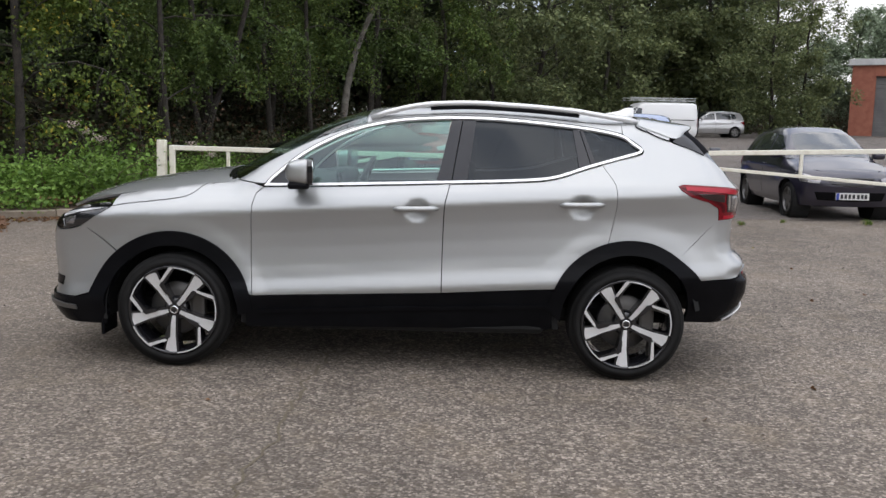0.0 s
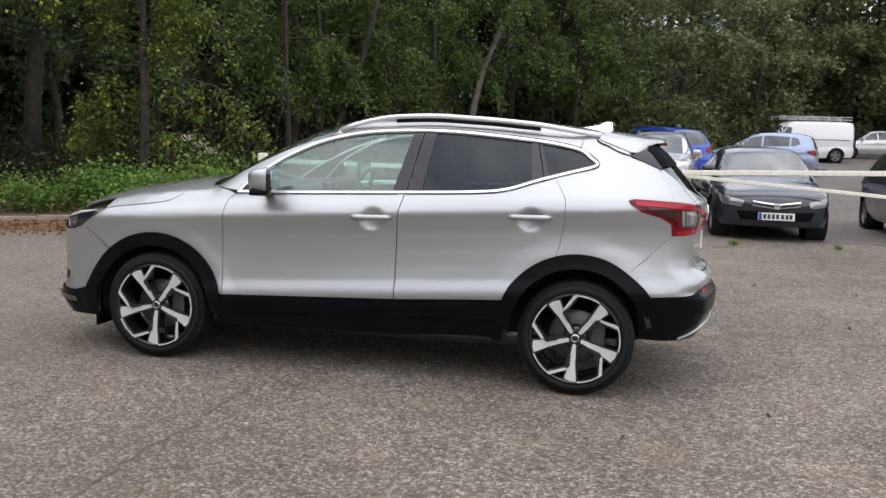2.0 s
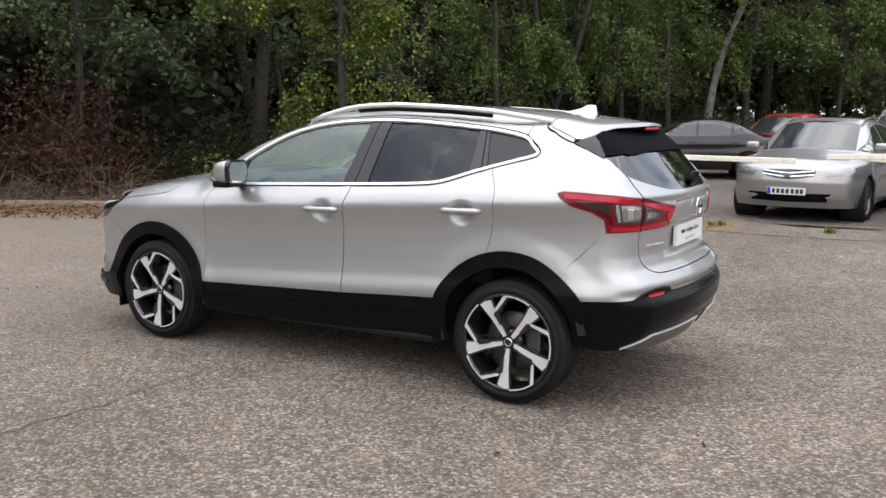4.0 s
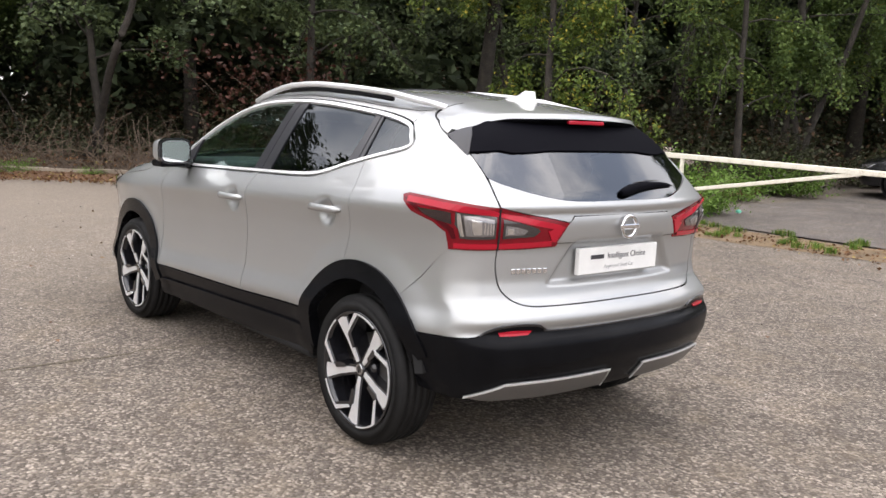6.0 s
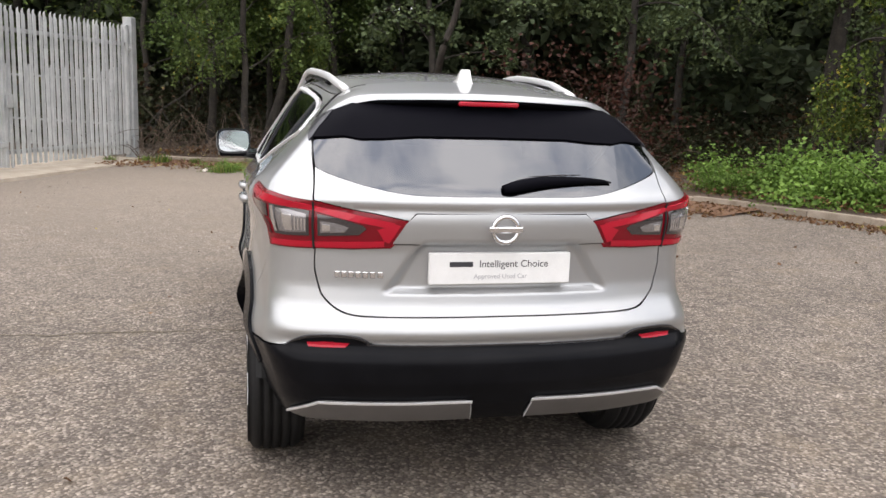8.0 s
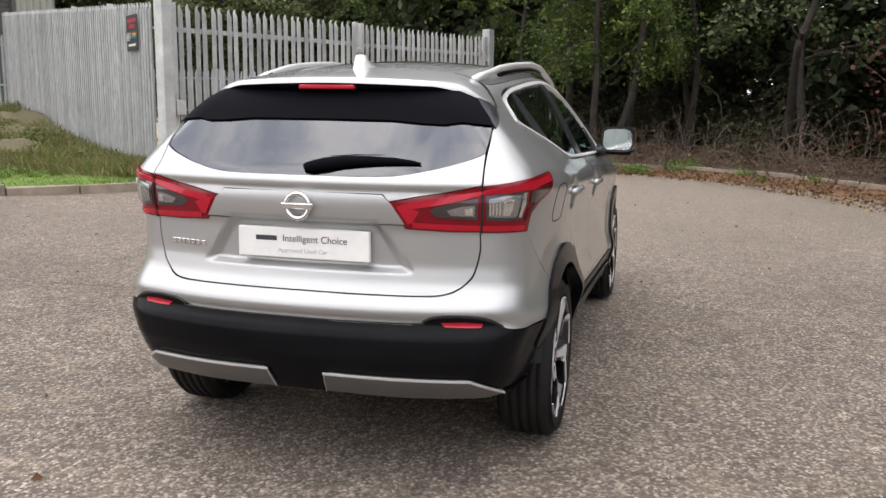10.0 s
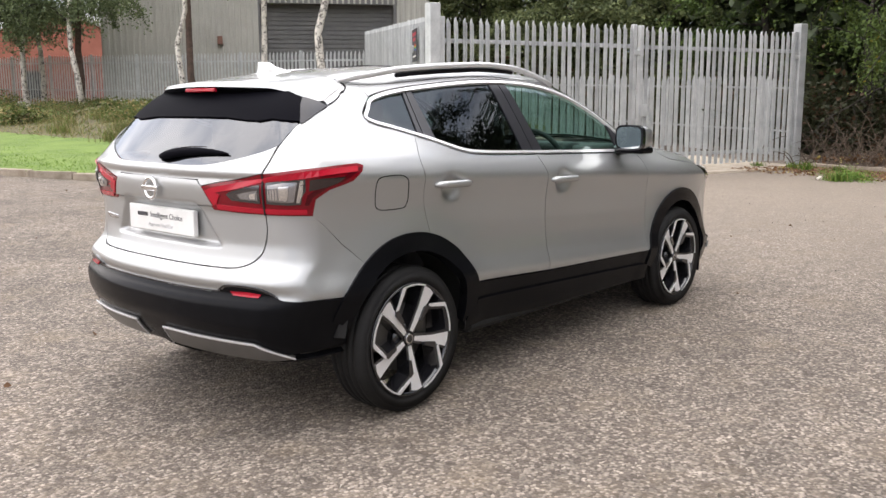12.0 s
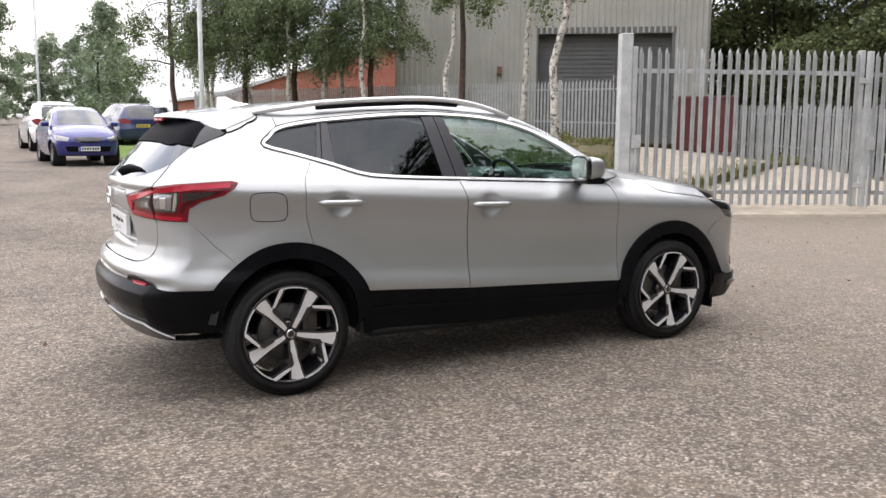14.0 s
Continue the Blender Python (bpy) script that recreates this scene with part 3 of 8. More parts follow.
def palisade(name, a, b, h, label, pitch=0.152, gap=0.10, posts=True, post_step=2.75, rails=(0.35, 0.86), sub=True, group="", board=False):
    """A run of palisade fence from a to b: posts, two rails and separate pales."""
    a, b = Vector((a[0], a[1], 0)), Vector((b[0], b[1], 0))
    d = (b - a).length
    ang = math.degrees(math.atan2(b.y - a.y, b.x - a.x))
    za, zb = gz(a.x, a.y), gz(b.x, b.y)
    ob = thing(name, label, "fence", pose(a.x, a.y, za, 0, 0, ang), group)
    slope = (zb - za) / d
    me = pale_mesh(h - gap)
    n = int(d / pitch)
    if sub:
        for i in range(n):
            x = (i + 0.5) * d / n
            put("pale", me, ob, "", pose(x, 0.03, slope * x + gap + 0.006 * math.sin(i * 2.3), 0, 0.35 * math.sin(i * 1.7), 0))
    else:
        verts, faces = [], []
        base = np.array([v.co[:] for v in me.vertices])
        polys = [tuple(p.vertices) for p in me.polygons]
        for i in range(n):
            x = (i + 0.5) * d / n
            k = len(verts)
            verts += [tuple(v) for v in base + np.array([x, 0.03, slope * x + gap])]
            faces += [tuple(j + k for j in p) for p in polys]
        tagged(put("fence_infill", mesh_from("fence_infill", verts, faces, GALV), ob), kind="stuff")
    for share in rails:
        bm = box_bm(d, 0.04, 0.045, (d / 2, 0, share * h), 0.004)
        for v in bm.verts:
            v.co.z += slope * v.co.x
        part("rail", bm, GALV, ob)
    if board:
        for i in range(4):
            bm = box_bm(d / 4 - 0.02, 0.05, 0.32, (d * (i + 0.5) / 4, -0.02, 0.13), 0.012)
            for v in bm.verts:
                v.co.z += slope * v.co.x
            part("gravel_board", bm, BOARD, ob, "pale concrete board at fence foot")
    if posts:
        k = max(1, round(d / post_step))
        for i in range(k + 1):
            x = i * d / k
            part("post", box_bm(0.06, 0.10, h + 0.05, (x, -0.06, h / 2 + slope * x), 0.006), GALV, ob)
    return ob


def steel_gate_leaf(at, ang, w, h, mirror, label):
    """One palisade gate leaf: square frame, pales, rails, drop bolt and hinges."""
    ob = thing("palisade_gate", label, "gate", pose(at.x, at.y, gz(at.x, at.y) + 0.045, 0, 0, ang), "steel gate leaves")
    for x in (0.06, w - 0.06):
        part("stile", box_bm(0.09, 0.09, h - 0.02, (x, 0, h / 2 + 0.04), 0.008), GALV, ob)
    for z in (0.30, h * 0.865):
        part("rail", box_bm(w - 0.2, 0.06, 0.07, (w / 2, 0, z), 0.006), GALV, ob)
    me = pale_mesh(h - 0.06)
    n = int(round(w / 0.158))
    for i in range(n):
        put("pale", me, ob, "", pose(0.09 + (i + 0.5) * (w - 0.16) / n, 0.06, 0.08 + 0.008 * math.sin(i * 1.9), 0, 0.4 * math.sin(i * 2.9), 0))
    x = 0.1 if mirror else w - 0.1
    part("drop_bolt", box_bm(0.035, 0.035, 0.75, (x, 0.10, 0.42), 0.008), GALV, ob, "galvanised drop bolt")
    part("lock_plate", box_bm(0.16, 0.02, 0.22, (x, 0.10, 1.15), 0.006), GALV, ob)
    hx = w - 0.03 if mirror else 0.03
    for z in (0.42, h * 0.82):
        part("hinge", box_bm(0.2, 0.06, 0.09, (hx, 0.05, z), 0.01), GALV, ob)
    return ob


gang = math.degrees(math.atan2(gdir.y, gdir.x))
leaf_w = (GATE_B - GATE_A).length / 2 - 0.12
FENCE_H = 2.68
# turned so that the pales face the lot
steel_gate_leaf(GATE_A + gdir * (leaf_w + 0.1), gang + 180, leaf_w, FENCE_H, False, "tall galvanised palisade gate leaf, closed, on a concrete apron")
steel_gate_leaf(GATE_B - gdir * 0.1, gang + 180, leaf_w, FENCE_H, False, "tall galvanised palisade gate leaf, closed, with drop bolt")
for p, w in ((GATE_A, 0.2), (GATE_B, 0.2)):
    ob = tagged(part("gate_post", box_bm(w, w, FENCE_H + 0.28, (0, 0, FENCE_H / 2 + 0.1), 0.012), GALV), "thick square galvanised steel gate post", "post", "gate posts")
    ob.matrix_basis = pose(p.x, p.y, gz(p.x, p.y), 0, 0, gang)
FC = (-15.9, -17.1)
BOARD = surface("gravel_board_concrete", (0.36, 0.35, 0.32), (0.52, 0.51, 0.47), 0.85, 0, 4, 60, 0.3)
palisade("palisade_fence", (-7.05, -6.55), FC, 2.72, "tall galvanised palisade fence running beside the bank", pitch=0.16, board=True)
palisade("palisade_fence", FC, (-13.6, -34.0), 2.15, "weathered galvanised palisade fence before a clad building", pitch=0.17, sub=False)
palisade("palisade_fence", (-13.6, -34.0), (-10.5, -52.0), 2.15, "weathered galvanised palisade fence before a brick building", pitch=0.18, sub=False)
palisade("palisade_fence", (-16.2, -3.6), (-20.5, -18.0), 1.9, "galvanised palisade fence at the back of the yard", pitch=0.17, sub=False)
# warning board on the side fence
sd = Vector((FC[0] + 7.05, FC[1] + 6.55, 0)).normalized()
sang = math.degrees(math.atan2(sd.y, sd.x))
board = thing("warning_sign", "black warning board with red panels and rainbow stripe on fence", "sign", pose(-7.60, -7.20, 2.08, 0, 0, sang + 180))
part("panel", box_bm(0.62, 0.012, 0.56, (0, -0.105, 0.28), 0.006), INK, board)
SIGNRED = plain("sign_red", (0.42, 0.03, 0.05), 0.5)
for z, w in ((0.47, 0.46), (0.38, 0.30)):
    part("red_bar", box_bm(w, 0.004, 0.06, (0.02, -0.113, z), 0.001), SIGNRED, board, "red bar of lettering")
for k, c in enumerate(((0.5, 0.05, 0.04), (0.6, 0.4, 0.03), (0.05, 0.35, 0.08), (0.03, 0.08, 0.45))):
    part("stripe", box_bm(0.22, 0.004, 0.024, (0.13, -0.113, 0.28 - 0.026 * k), 0.0), plain("stripe_paint", c, 0.5), board)
part("pale_bar", box_bm(0.4, 0.004, 0.035, (0, -0.113, 0.09), 0.001), PLATEWHITE, board)
part("emblem", box_bm(0.13, 0.004, 0.13, (-0.12, -0.113, 0.22), 0.03), GREYINK, board)


def swing_gate(hinge, free, rail, brace, upright, y, label):
    """A long cream-painted tapering swing gate; rail and brace as two (x, z) ends each."""
    ob = thing("swing_gate", label, "gate", pose(0, 0, 0), "white swing gates")

    def bar(name, a, b, wide, tall):
        d = math.hypot(b[0] - a[0], b[1] - a[1])
        m = Matrix.Translation(((a[0] + b[0]) / 2, y, (a[1] + b[1]) / 2)) @ Matrix.Rotation(-math.atan2(b[1] - a[1], b[0] - a[0]), 4, "Y")
        part(name, box_bm(d, wide, tall, (0, 0, 0), 0.007, m=m), GATEPAINT, ob)

    at = lambda line, x: line[0][1] + (line[1][1] - line[0][1]) * (x - line[0][0]) / (line[1][0] - line[0][0])
    bar("top_rail", (hinge, at(rail, hinge)), (free, at(rail, free)), 0.06, 0.075)
    bar("brace", *brace, 0.045, 0.055)
    s = 0.04 if free > hinge else -0.04
    lo, hi = at(brace, hinge) - 0.03, at(rail, hinge) + 0.03
    part("hinge_stile", box_bm(0.085, 0.075, hi - lo, (hinge + s, y, (lo + hi) / 2), 0.008), GATEPAINT, ob)
    lo, hi = at(brace, upright), at(rail, upright)
    part("upright", box_bm(0.05, 0.05, hi - lo - 0.04, (upright, y, (lo + hi) / 2), 0.006), GATEPAINT, ob)
    return ob


GY = 8.14
swing_gate(-4.36, 1.35, ((-4.36, 1.005), (1.35, 0.945)), ((-4.30, 0.33), (-0.75, 0.945)), -3.42, GY, "long tapering cream-painted steel swing gate, closed")
swing_gate(7.3, 1.75, ((7.3, 1.175), (1.75, 1.010)), ((7.24, 0.63), (2.2, 1.00)), 5.65, GY, "long tapering cream-painted steel swing gate, rust stained")
for x in (-4.5, 7.46):
    ob = tagged(part("gate_post", box_bm(0.14, 0.14, 1.25, (0, 0, 0.5), 0.02, segments=2), GATEPAINT), "chipped cream-painted square gate post among weeds", "post", "white gate posts")
    ob.matrix_basis = pose(x, GY, 0.0, 0, 0.8, 4)

# ---- buildings ----


def place(ob, x, y, ang, dz=0.0):
    ob.matrix_basis = pose(x, y, gz(x, y) + dz, 0, 0, ang)
    return ob


# The clad warehouse: local x runs along the front, y into the building.
wh = thing("warehouse", "large pale ribbed steel-clad warehouse with dark roller shutter", "building")
place(wh, -15.6, -33.0, 141.5)
WL, WH, WD = 14.2, 9.5, 30.0
S0, S1, SH = 6.6, 12.7, 4.55


def ribbed(x0, x1, z0, z1, y, rib=0.25):
    """Trapezoid-ribbed sheet between two heights."""
    verts, faces = [], []
    n = max(1, int((x1 - x0) / rib))
    xs, ys = [], []
    for i in range(n):
        a = x0 + (x1 - x0) * i / n
        w = (x1 - x0) / n
        for f, dy in ((0, 0), (0.52, 0), (0.62, -0.045), (0.9, -0.045)):
            xs.append(a + f * w)
            ys.append(y + dy)
    xs.append(x1)
    ys.append(y)
    for x, yy in zip(xs, ys):
        verts += [(x, yy, z0), (x, yy, z1)]
    for i in range(len(xs) - 1):
        faces.append((2 * i, 2 * i + 2, 2 * i + 3, 2 * i + 1))
    return verts, faces


for name, x0, x1, z0, z1 in (("cladding_panel", 0, S0, -1, WH), ("cladding_panel", S1, WL, -1, WH), ("cladding_panel", S0, S1, SH, WH)):
    v, f = ribbed(x0, x1, z0, z1, 0)
    put(name, mesh_from(name, v, f, CLADDING), wh)
part("wall", box_bm(WL, 0.2, WH, (WL / 2, WD, WH / 2 - 0.5)), CLADDING, wh)
part("wall", box_bm(0.2, WD - 0.4, WH, (-0.02, WD / 2, WH / 2 - 0.5)), CLADDING, wh)
part("wall", box_bm(0.2, WD - 0.4, WH, (WL, WD / 2, WH / 2 - 0.5)), CLADDING, wh)
part("roof", box_bm(WL + 0.6, WD + 0.6, 0.25, (WL / 2, WD / 2, WH + 0.13), 0.03), ROOFGREY, wh)
sh = part("roller_shutter", box_bm(S1 - S0, 0.04, SH + 1, ((S0 + S1) / 2, 0.5, SH / 2 - 0.5)), SHUTTER, wh, "dark grey slatted roller shutter")
for i in range(22):
    part("slat", box_bm(S1 - S0, 0.03, 0.17, ((S0 + S1) / 2, 0.465, 0.1 + i * 0.2), 0.012), SHUTTER, sh)
for x in (S0, S1):
    part("door_jamb", box_bm(0.14, 0.5, SH + 1, (x, 0.22, SH / 2 - 0.5), 0.01), SHUTTER, wh)
part("lintel", box_bm(S1 - S0 + 0.2, 0.5, 0.3, ((S0 + S1) / 2, 0.22, SH + 0.12), 0.01), SHUTTER, wh)
part("wall_box", box_bm(0.22, 0.16, 0.36, (4.9, -0.13, 2.9), 0.02), surface("faded_box", (0.14, 0.07, 0.05), (0.24, 0.12, 0.09), 0.7), wh, "small faded brown alarm box")


def gabled(name, label, x, y, ang, w, d, h, rise, wall_mat, brick_rows=False):
    ob = thing(name, label, "building")
    place(ob, x, y, ang)
    bm = bmesh.new()
    v = [bm.verts.new(p) for p in ((0, 0, -1), (w, 0, -1), (w, 0, h), (w / 2, 0, h + rise), (0, 0, h))]
    u = [bm.verts.new((q.co.x, d, q.co.z)) for q in v]
    bm.faces.new(v)
    bm.faces.new(u[::-1])
    for i in (0, 1, 4):
        j = (i + 1) % 5
        bm.faces.new((v[i], u[i], u[j], v[j]))
    part("wall", bm, wall_mat, ob)
    for s in (0, 1):
        bm = bmesh.new()
        x0, x1 = (-0.35, w / 2) if s == 0 else (w / 2, w + 0.35)
        z0, z1 = (h - 0.15, h + rise + 0.05) if s == 0 else (h + rise + 0.05, h - 0.15)
        q = [bm.verts.new(p) for p in ((x0, -0.3, z0), (x1, -0.3, z1), (x1, d + 0.3, z1), (x0, d + 0.3, z0))]
        q2 = [bm.verts.new(p.co + Vector((0, 0, 0.28))) for p in q]
        bm.faces.new(q[::-1])
        bm.faces.new(q2)
        for i in range(4):
            bm.faces.new((q[i], q[(i + 1) % 4], q2[(i + 1) % 4], q2[i]))
        part("roof", bm, ROOFGREY, ob)
    return ob


rb = gabled("brick_unit", "low red brick industrial unit with pale roof edge", -16.1, -65.4, 178.0, 27.0, 24.0, 2.2, 4.3, BRICKFAR)
part("door", box_bm(1.4, 0.12, 2.1, (11.0, -0.04, 0.95), 0.02), SATINBLACK, rb)
part("drainpipe", box_bm(0.14, 0.14, 2.6, (1.0, -0.1, 0.95), 0.03), ROOFGREY, rb)
# brick garage beyond the second car park
gb = thing("brick_garage", "red brick garage with flat roof and grey shutter", "building")
place(gb, 25.9, 54.0, -27)
GW, GH = 13.0, 4.6
for x0, x1, z0, z1 in ((0, 1.45, 0, GH), (4.1, GW, 0, GH), (1.45, 4.1, 3.9, GH)):
    part("wall", box_bm(x1 - x0, 0.3, z1 - z0 + (0.6 if z0 == 0 else 0), ((x0 + x1) / 2, 0, (z0 + z1) / 2 - (0.3 if z0 == 0 else 0)), 0.01), BRICK, gb)
part("wall", box_bm(0.3, 9.4, GH + 0.6, (0.15, 4.9, GH / 2 - 0.3)), BRICK, gb)
part("roof", box_bm(GW + 0.5, 10.5, 0.42, (GW / 2, 4.9, GH + 0.21), 0.03), ROOFGREY, gb)
gs = part("roller_shutter", box_bm(2.65, 0.06, 4.2, (2.775, 0.12, 1.8)), SHUTTER, gb, "grey slatted roller shutter")
for i in range(16):
    part("slat", box_bm(2.6, 0.03, 0.2, (2.775, 0.08, 0.1 + i * 0.24), 0.012), SHUTTER, gs)
part("notice", box_bm(0.6, 0.03, 0.6, (4.6, -0.17, 2.0), 0.01), PLATEYELLOW, gb, "small yellow notice")
part("lamp_mast", box_bm(0.12, 0.12, 8, (4.7, 3, 4)), ROOFGREY, gb)


def lamp_post(x, y, h, label):
    ob = thing("street_lamp", label, "lamp post", pose(x, y, gz(x, y) + 0.1), "lamp posts")
    v, f = lathe([(0.001, 0), (0.085, 0), (0.085, 1.35), (0.06, 1.5), (0.055, 1.6), (0.045, h), (0.001, h)], 16)
    me = mesh_from("pole", [(a, c, b) for a, b, c in v], f, GALV, True)
    put("pole", me, ob)
    part("base_sleeve", box_bm(0.17, 0.17, 0.34, (0, 0, 0.17), 0.03), SATINBLACK, ob)
    part("lantern", box_bm(0.6, 0.22, 0.12, (0.3, 0, h), 0.04), GALV, ob)
    return ob


lamp_post(-2.2, -15.6, 8.0, "tall grey steel street lamp on the lawn")
lamp_post(-0.45, -38.5, 8.0, "tall pale steel street lamp beside the road")
# dark red skip in the yard behind the steel gates
sk = thing("skip_container", "dark red steel skip container standing in yard", "container", pose(-17.6, -15.0, gz(-17.6, -15), 0, 0, 40))
bm = box_bm(2.6, 1.7, 1.6, (0, 0, 0.9), 0.03)
for v in bm.verts:
    if v.co.z < 0.5:
        v.co.x *= 0.75
part("hull", bm, plain("skip_red", (0.12, 0.03, 0.03), 0.6), sk)
part("rim", box_bm(2.7, 1.8, 0.09, (0, 0, 1.7), 0.02), plain("skip_rim", (0.10, 0.03, 0.03), 0.6), sk)

# ---- trees and undergrowth ----


def leaves_mesh(name, centres, size, material, droop=0.35, spread=0.35, aspect=0.6, rng=RNG):
    """Many small folded leaf blades at the given places."""
    c = np.asarray(centres, float)
    n = len(c)
    d = rng.normal(size=(n, 3))
    d[:, 2] = d[:, 2] * spread - droop
    d /= np.linalg.norm(d, axis=1)[:, None]
    up = rng.normal(size=(n, 3)) * 0.7 + np.array([0, 0, 1.0])
    s = np.cross(d, up)
    s /= np.linalg.norm(s, axis=1)[:, None] + 1e-9
    nrm = np.cross(s, d)
    L = size * rng.uniform(0.6, 1.35, n)[:, None]
    W = L * aspect
    fold = nrm * (W * 0.22)
    v = np.stack([c, c + d * L * 0.5 + s * W * 0.5 + fold, c + d * L, c + d * L * 0.5 - s * W * 0.5 + fold], 1).reshape(-1, 3)
    me = bpy.data.meshes.new(name)
    me.vertices.add(4 * n)
    me.vertices.foreach_set("co", v.astype(np.float32).ravel())
    me.loops.add(6 * n)
    k = np.arange(n)[:, None] * 4
    me.loops.foreach_set("vertex_index", (k + np.array([0, 1, 2, 0, 2, 3])).astype(np.int32).ravel())
    me.polygons.add(2 * n)
    me.polygons.foreach_set("loop_start", (np.arange(2 * n) * 3).astype(np.int32))
    me.polygons.foreach_set("loop_total", np.full(2 * n, 3, np.int32))
    me.materials.append(material)
    me.update(calc_edges=True)
    return me


def branch_path(p, d, length, n, wander, sag, rng):
    pts = [Vector(p)]
    d = Vector(d).normalized()
    for i in range(n):
        d = (d + Vector(rng.normal(size=3)) * wander + Vector((0, 0, -sag * i / n))).normalized()
        pts.append(pts[-1] + d * length / n)
    return pts


def tree(label, h, trunk_r, crown_r, crown_z, n_leaf, leaf, leaf_mat, bark, seed, droop=0.4, lean=0.0, sprays=26, hang=0.0, clump=0.42, low=0.0, patchy=1.2, twigs=2, floor=0.15, category="tree"):
    """A tree with a bent tapering trunk, limbs, twigs and a crown of separate leaves in ragged sprays."""
    rng = np.random.default_rng(seed)
    ob = thing("tree", label, category)
    n = 9
    pts, x, y = [], 0.0, 0.0
    for i in range(n + 1):
        t = i / n
        pts.append((x, y, h * t - 0.3 * (i == 0)))
        x += rng.normal() * 0.10 * h / n + lean * h / n * (0.5 + t)
        y += rng.normal() * 0.10 * h / n
    radii = [trunk_r * (1.35 if i == 0 else 1) * (1 - 0.85 * (i / n)) + 0.012 for i in range(n + 1)]
    tube_part("trunk", pts, radii, bark, ob, 10)
    wood_v, wood_f, spots = [], [], []
    for k in range(sprays):
        t = low + (1 - low) * (crown_z + (1 - crown_z) * (k + 0.5) / sprays)
        i = min(int(t * n), n - 1)
        p = Vector(pts[i]).lerp(Vector(pts[i + 1]), t * n - i)
        w = k * 2.4 + rng.normal() * 0.5
        reach = crown_r * (0.55 + 0.55 * rng.random()) * (1.0 - 0.55 * max(0, t - 0.55) / 0.45)
        path = branch_path(p, (math.cos(w), math.sin(w), 0.55 + 0.3 * rng.normal()), reach, 6, 0.16, droop, rng)
        v, f = tube(path, [max(0.008, trunk_r * 0.34 * (1 - 0.8 * j / 6) * (1 - 0.5 * t)) for j in range(7)], 5, False)
        wood_f += [tuple(a + len(wood_v) for a in q) for q in f]
        wood_v += v
        for j in range(2, 7):
            for count in range(3):
                q = Vector(path[j]) + Vector(rng.normal(size=3)) * 0.12 * reach
                twig = branch_path(path[j], (q - Vector(path[j])) + Vector((0, 0, -hang)), 0.20 * crown_r * (0.4 + rng.random()) + hang * rng.random() * 1.3, 4, 0.2, droop + hang, rng)
                spots += twig[1:]
                if count < twigs and j + count > 3:
                    v, f = tube(twig[::2], [0.013, 0.008, 0.004], 3, False)
                    wood_f += [tuple(a + len(wood_v) for a in q2) for q2 in f]
                    wood_v += v
    tagged(put("branchwork", mesh_from("branchwork", wood_v, wood_f, BARK, True), ob), kind="stuff")
    spots = np.array([s[:] for s in spots])
    share = np.where(spots[:, 2] < 5.5, 1.0, 0.4) * np.repeat(rng.gamma(patchy, 1.0, len(spots) // 4 + 1) + 0.04, 4)[: len(spots)]
    pick = rng.choice(len(spots), n_leaf, p=share / share.sum())
    fat = rng.uniform(0.25, 1.0, len(spots))[pick][:, None]
    c = spots[pick] + rng.normal(size=(n_leaf, 3)) * clump * crown_r * 0.17 * fat * np.array([1, 1, 0.8])
    ragged = 0.5 + 0.5 * np.sin(c[:, 0] * 2.1 + seed) * np.sin(c[:, 1] * 1.7 + 2 * seed)
    c = c[c[:, 2] > floor + 0.9 * ragged + 0.4 * rng.random(n_leaf)]
    tagged(put("crown", leaves_mesh("crown", c, leaf, leaf_mat, 0.35 + hang * 0.5, 0.5, 0.62, rng), ob), kind="")
    return ob


def shrub(label, r, h, n_leaf, leaf, leaf_mat, seed, stems=9, category="shrub", flower=None):
    rng = np.random.default_rng(seed)
    ob = thing("shrub", label, category)
    wv, wf, spots = [], [], []
    for k in range(stems):
        w = rng.random() * 6.28
        path = branch_path((rng.normal() * r * 0.3, rng.normal() * r * 0.3, -0.05), (math.cos(w) * 0.6, math.sin(w) * 0.6, 1.0), h * (0.7 + 0.6 * rng.random()), 6, 0.2, 0.25, rng)
        v, f = tube(path, [0.014 * (1 - j / 8) for j in range(7)], 4, False)
        wf += [tuple(a + len(wv) for a in q) for q in f]
        wv += v
        spots += path[1:]
    tagged(put("stemwork", mesh_from("stemwork", wv, wf, TWIG, True), ob), kind="stuff")
    spots = np.array([s[:] for s in spots])
    pick = rng.integers(0, len(spots), n_leaf)
    c = spots[pick] + rng.normal(size=(n_leaf, 3)) * np.array([r * 0.28, r * 0.28, h * 0.13])
    c[:, 2] = np.abs(c[:, 2]) + 0.02
    put("foliage", leaves_mesh("foliage", c, leaf, leaf_mat, 0.1, 0.6, 0.75, rng), ob)
    if flower:
        tops = spots[spots[:, 2] > h * 0.8]
        if len(tops):
            pk = rng.integers(0, len(tops), 260)
            fc = tops[pk] + rng.normal(size=(260, 3)) * np.array([0.05, 0.05, 0.025]) + np.array([0, 0, 0.1])
            tagged(put("flower_head", leaves_mesh("flower_head", fc, 0.03, flower, -0.6, 0.5, 0.8, rng), ob, "pale pink flower heads"), kind="stuff")
    return ob


def stand(ob, x, y, turn=0.0, s=1.0, dz=0.05):
    ob.matrix_basis = pose(x, y, gz(x, y) + dz, 0, 0, turn) @ Matrix.Scale(s, 4)
    return ob


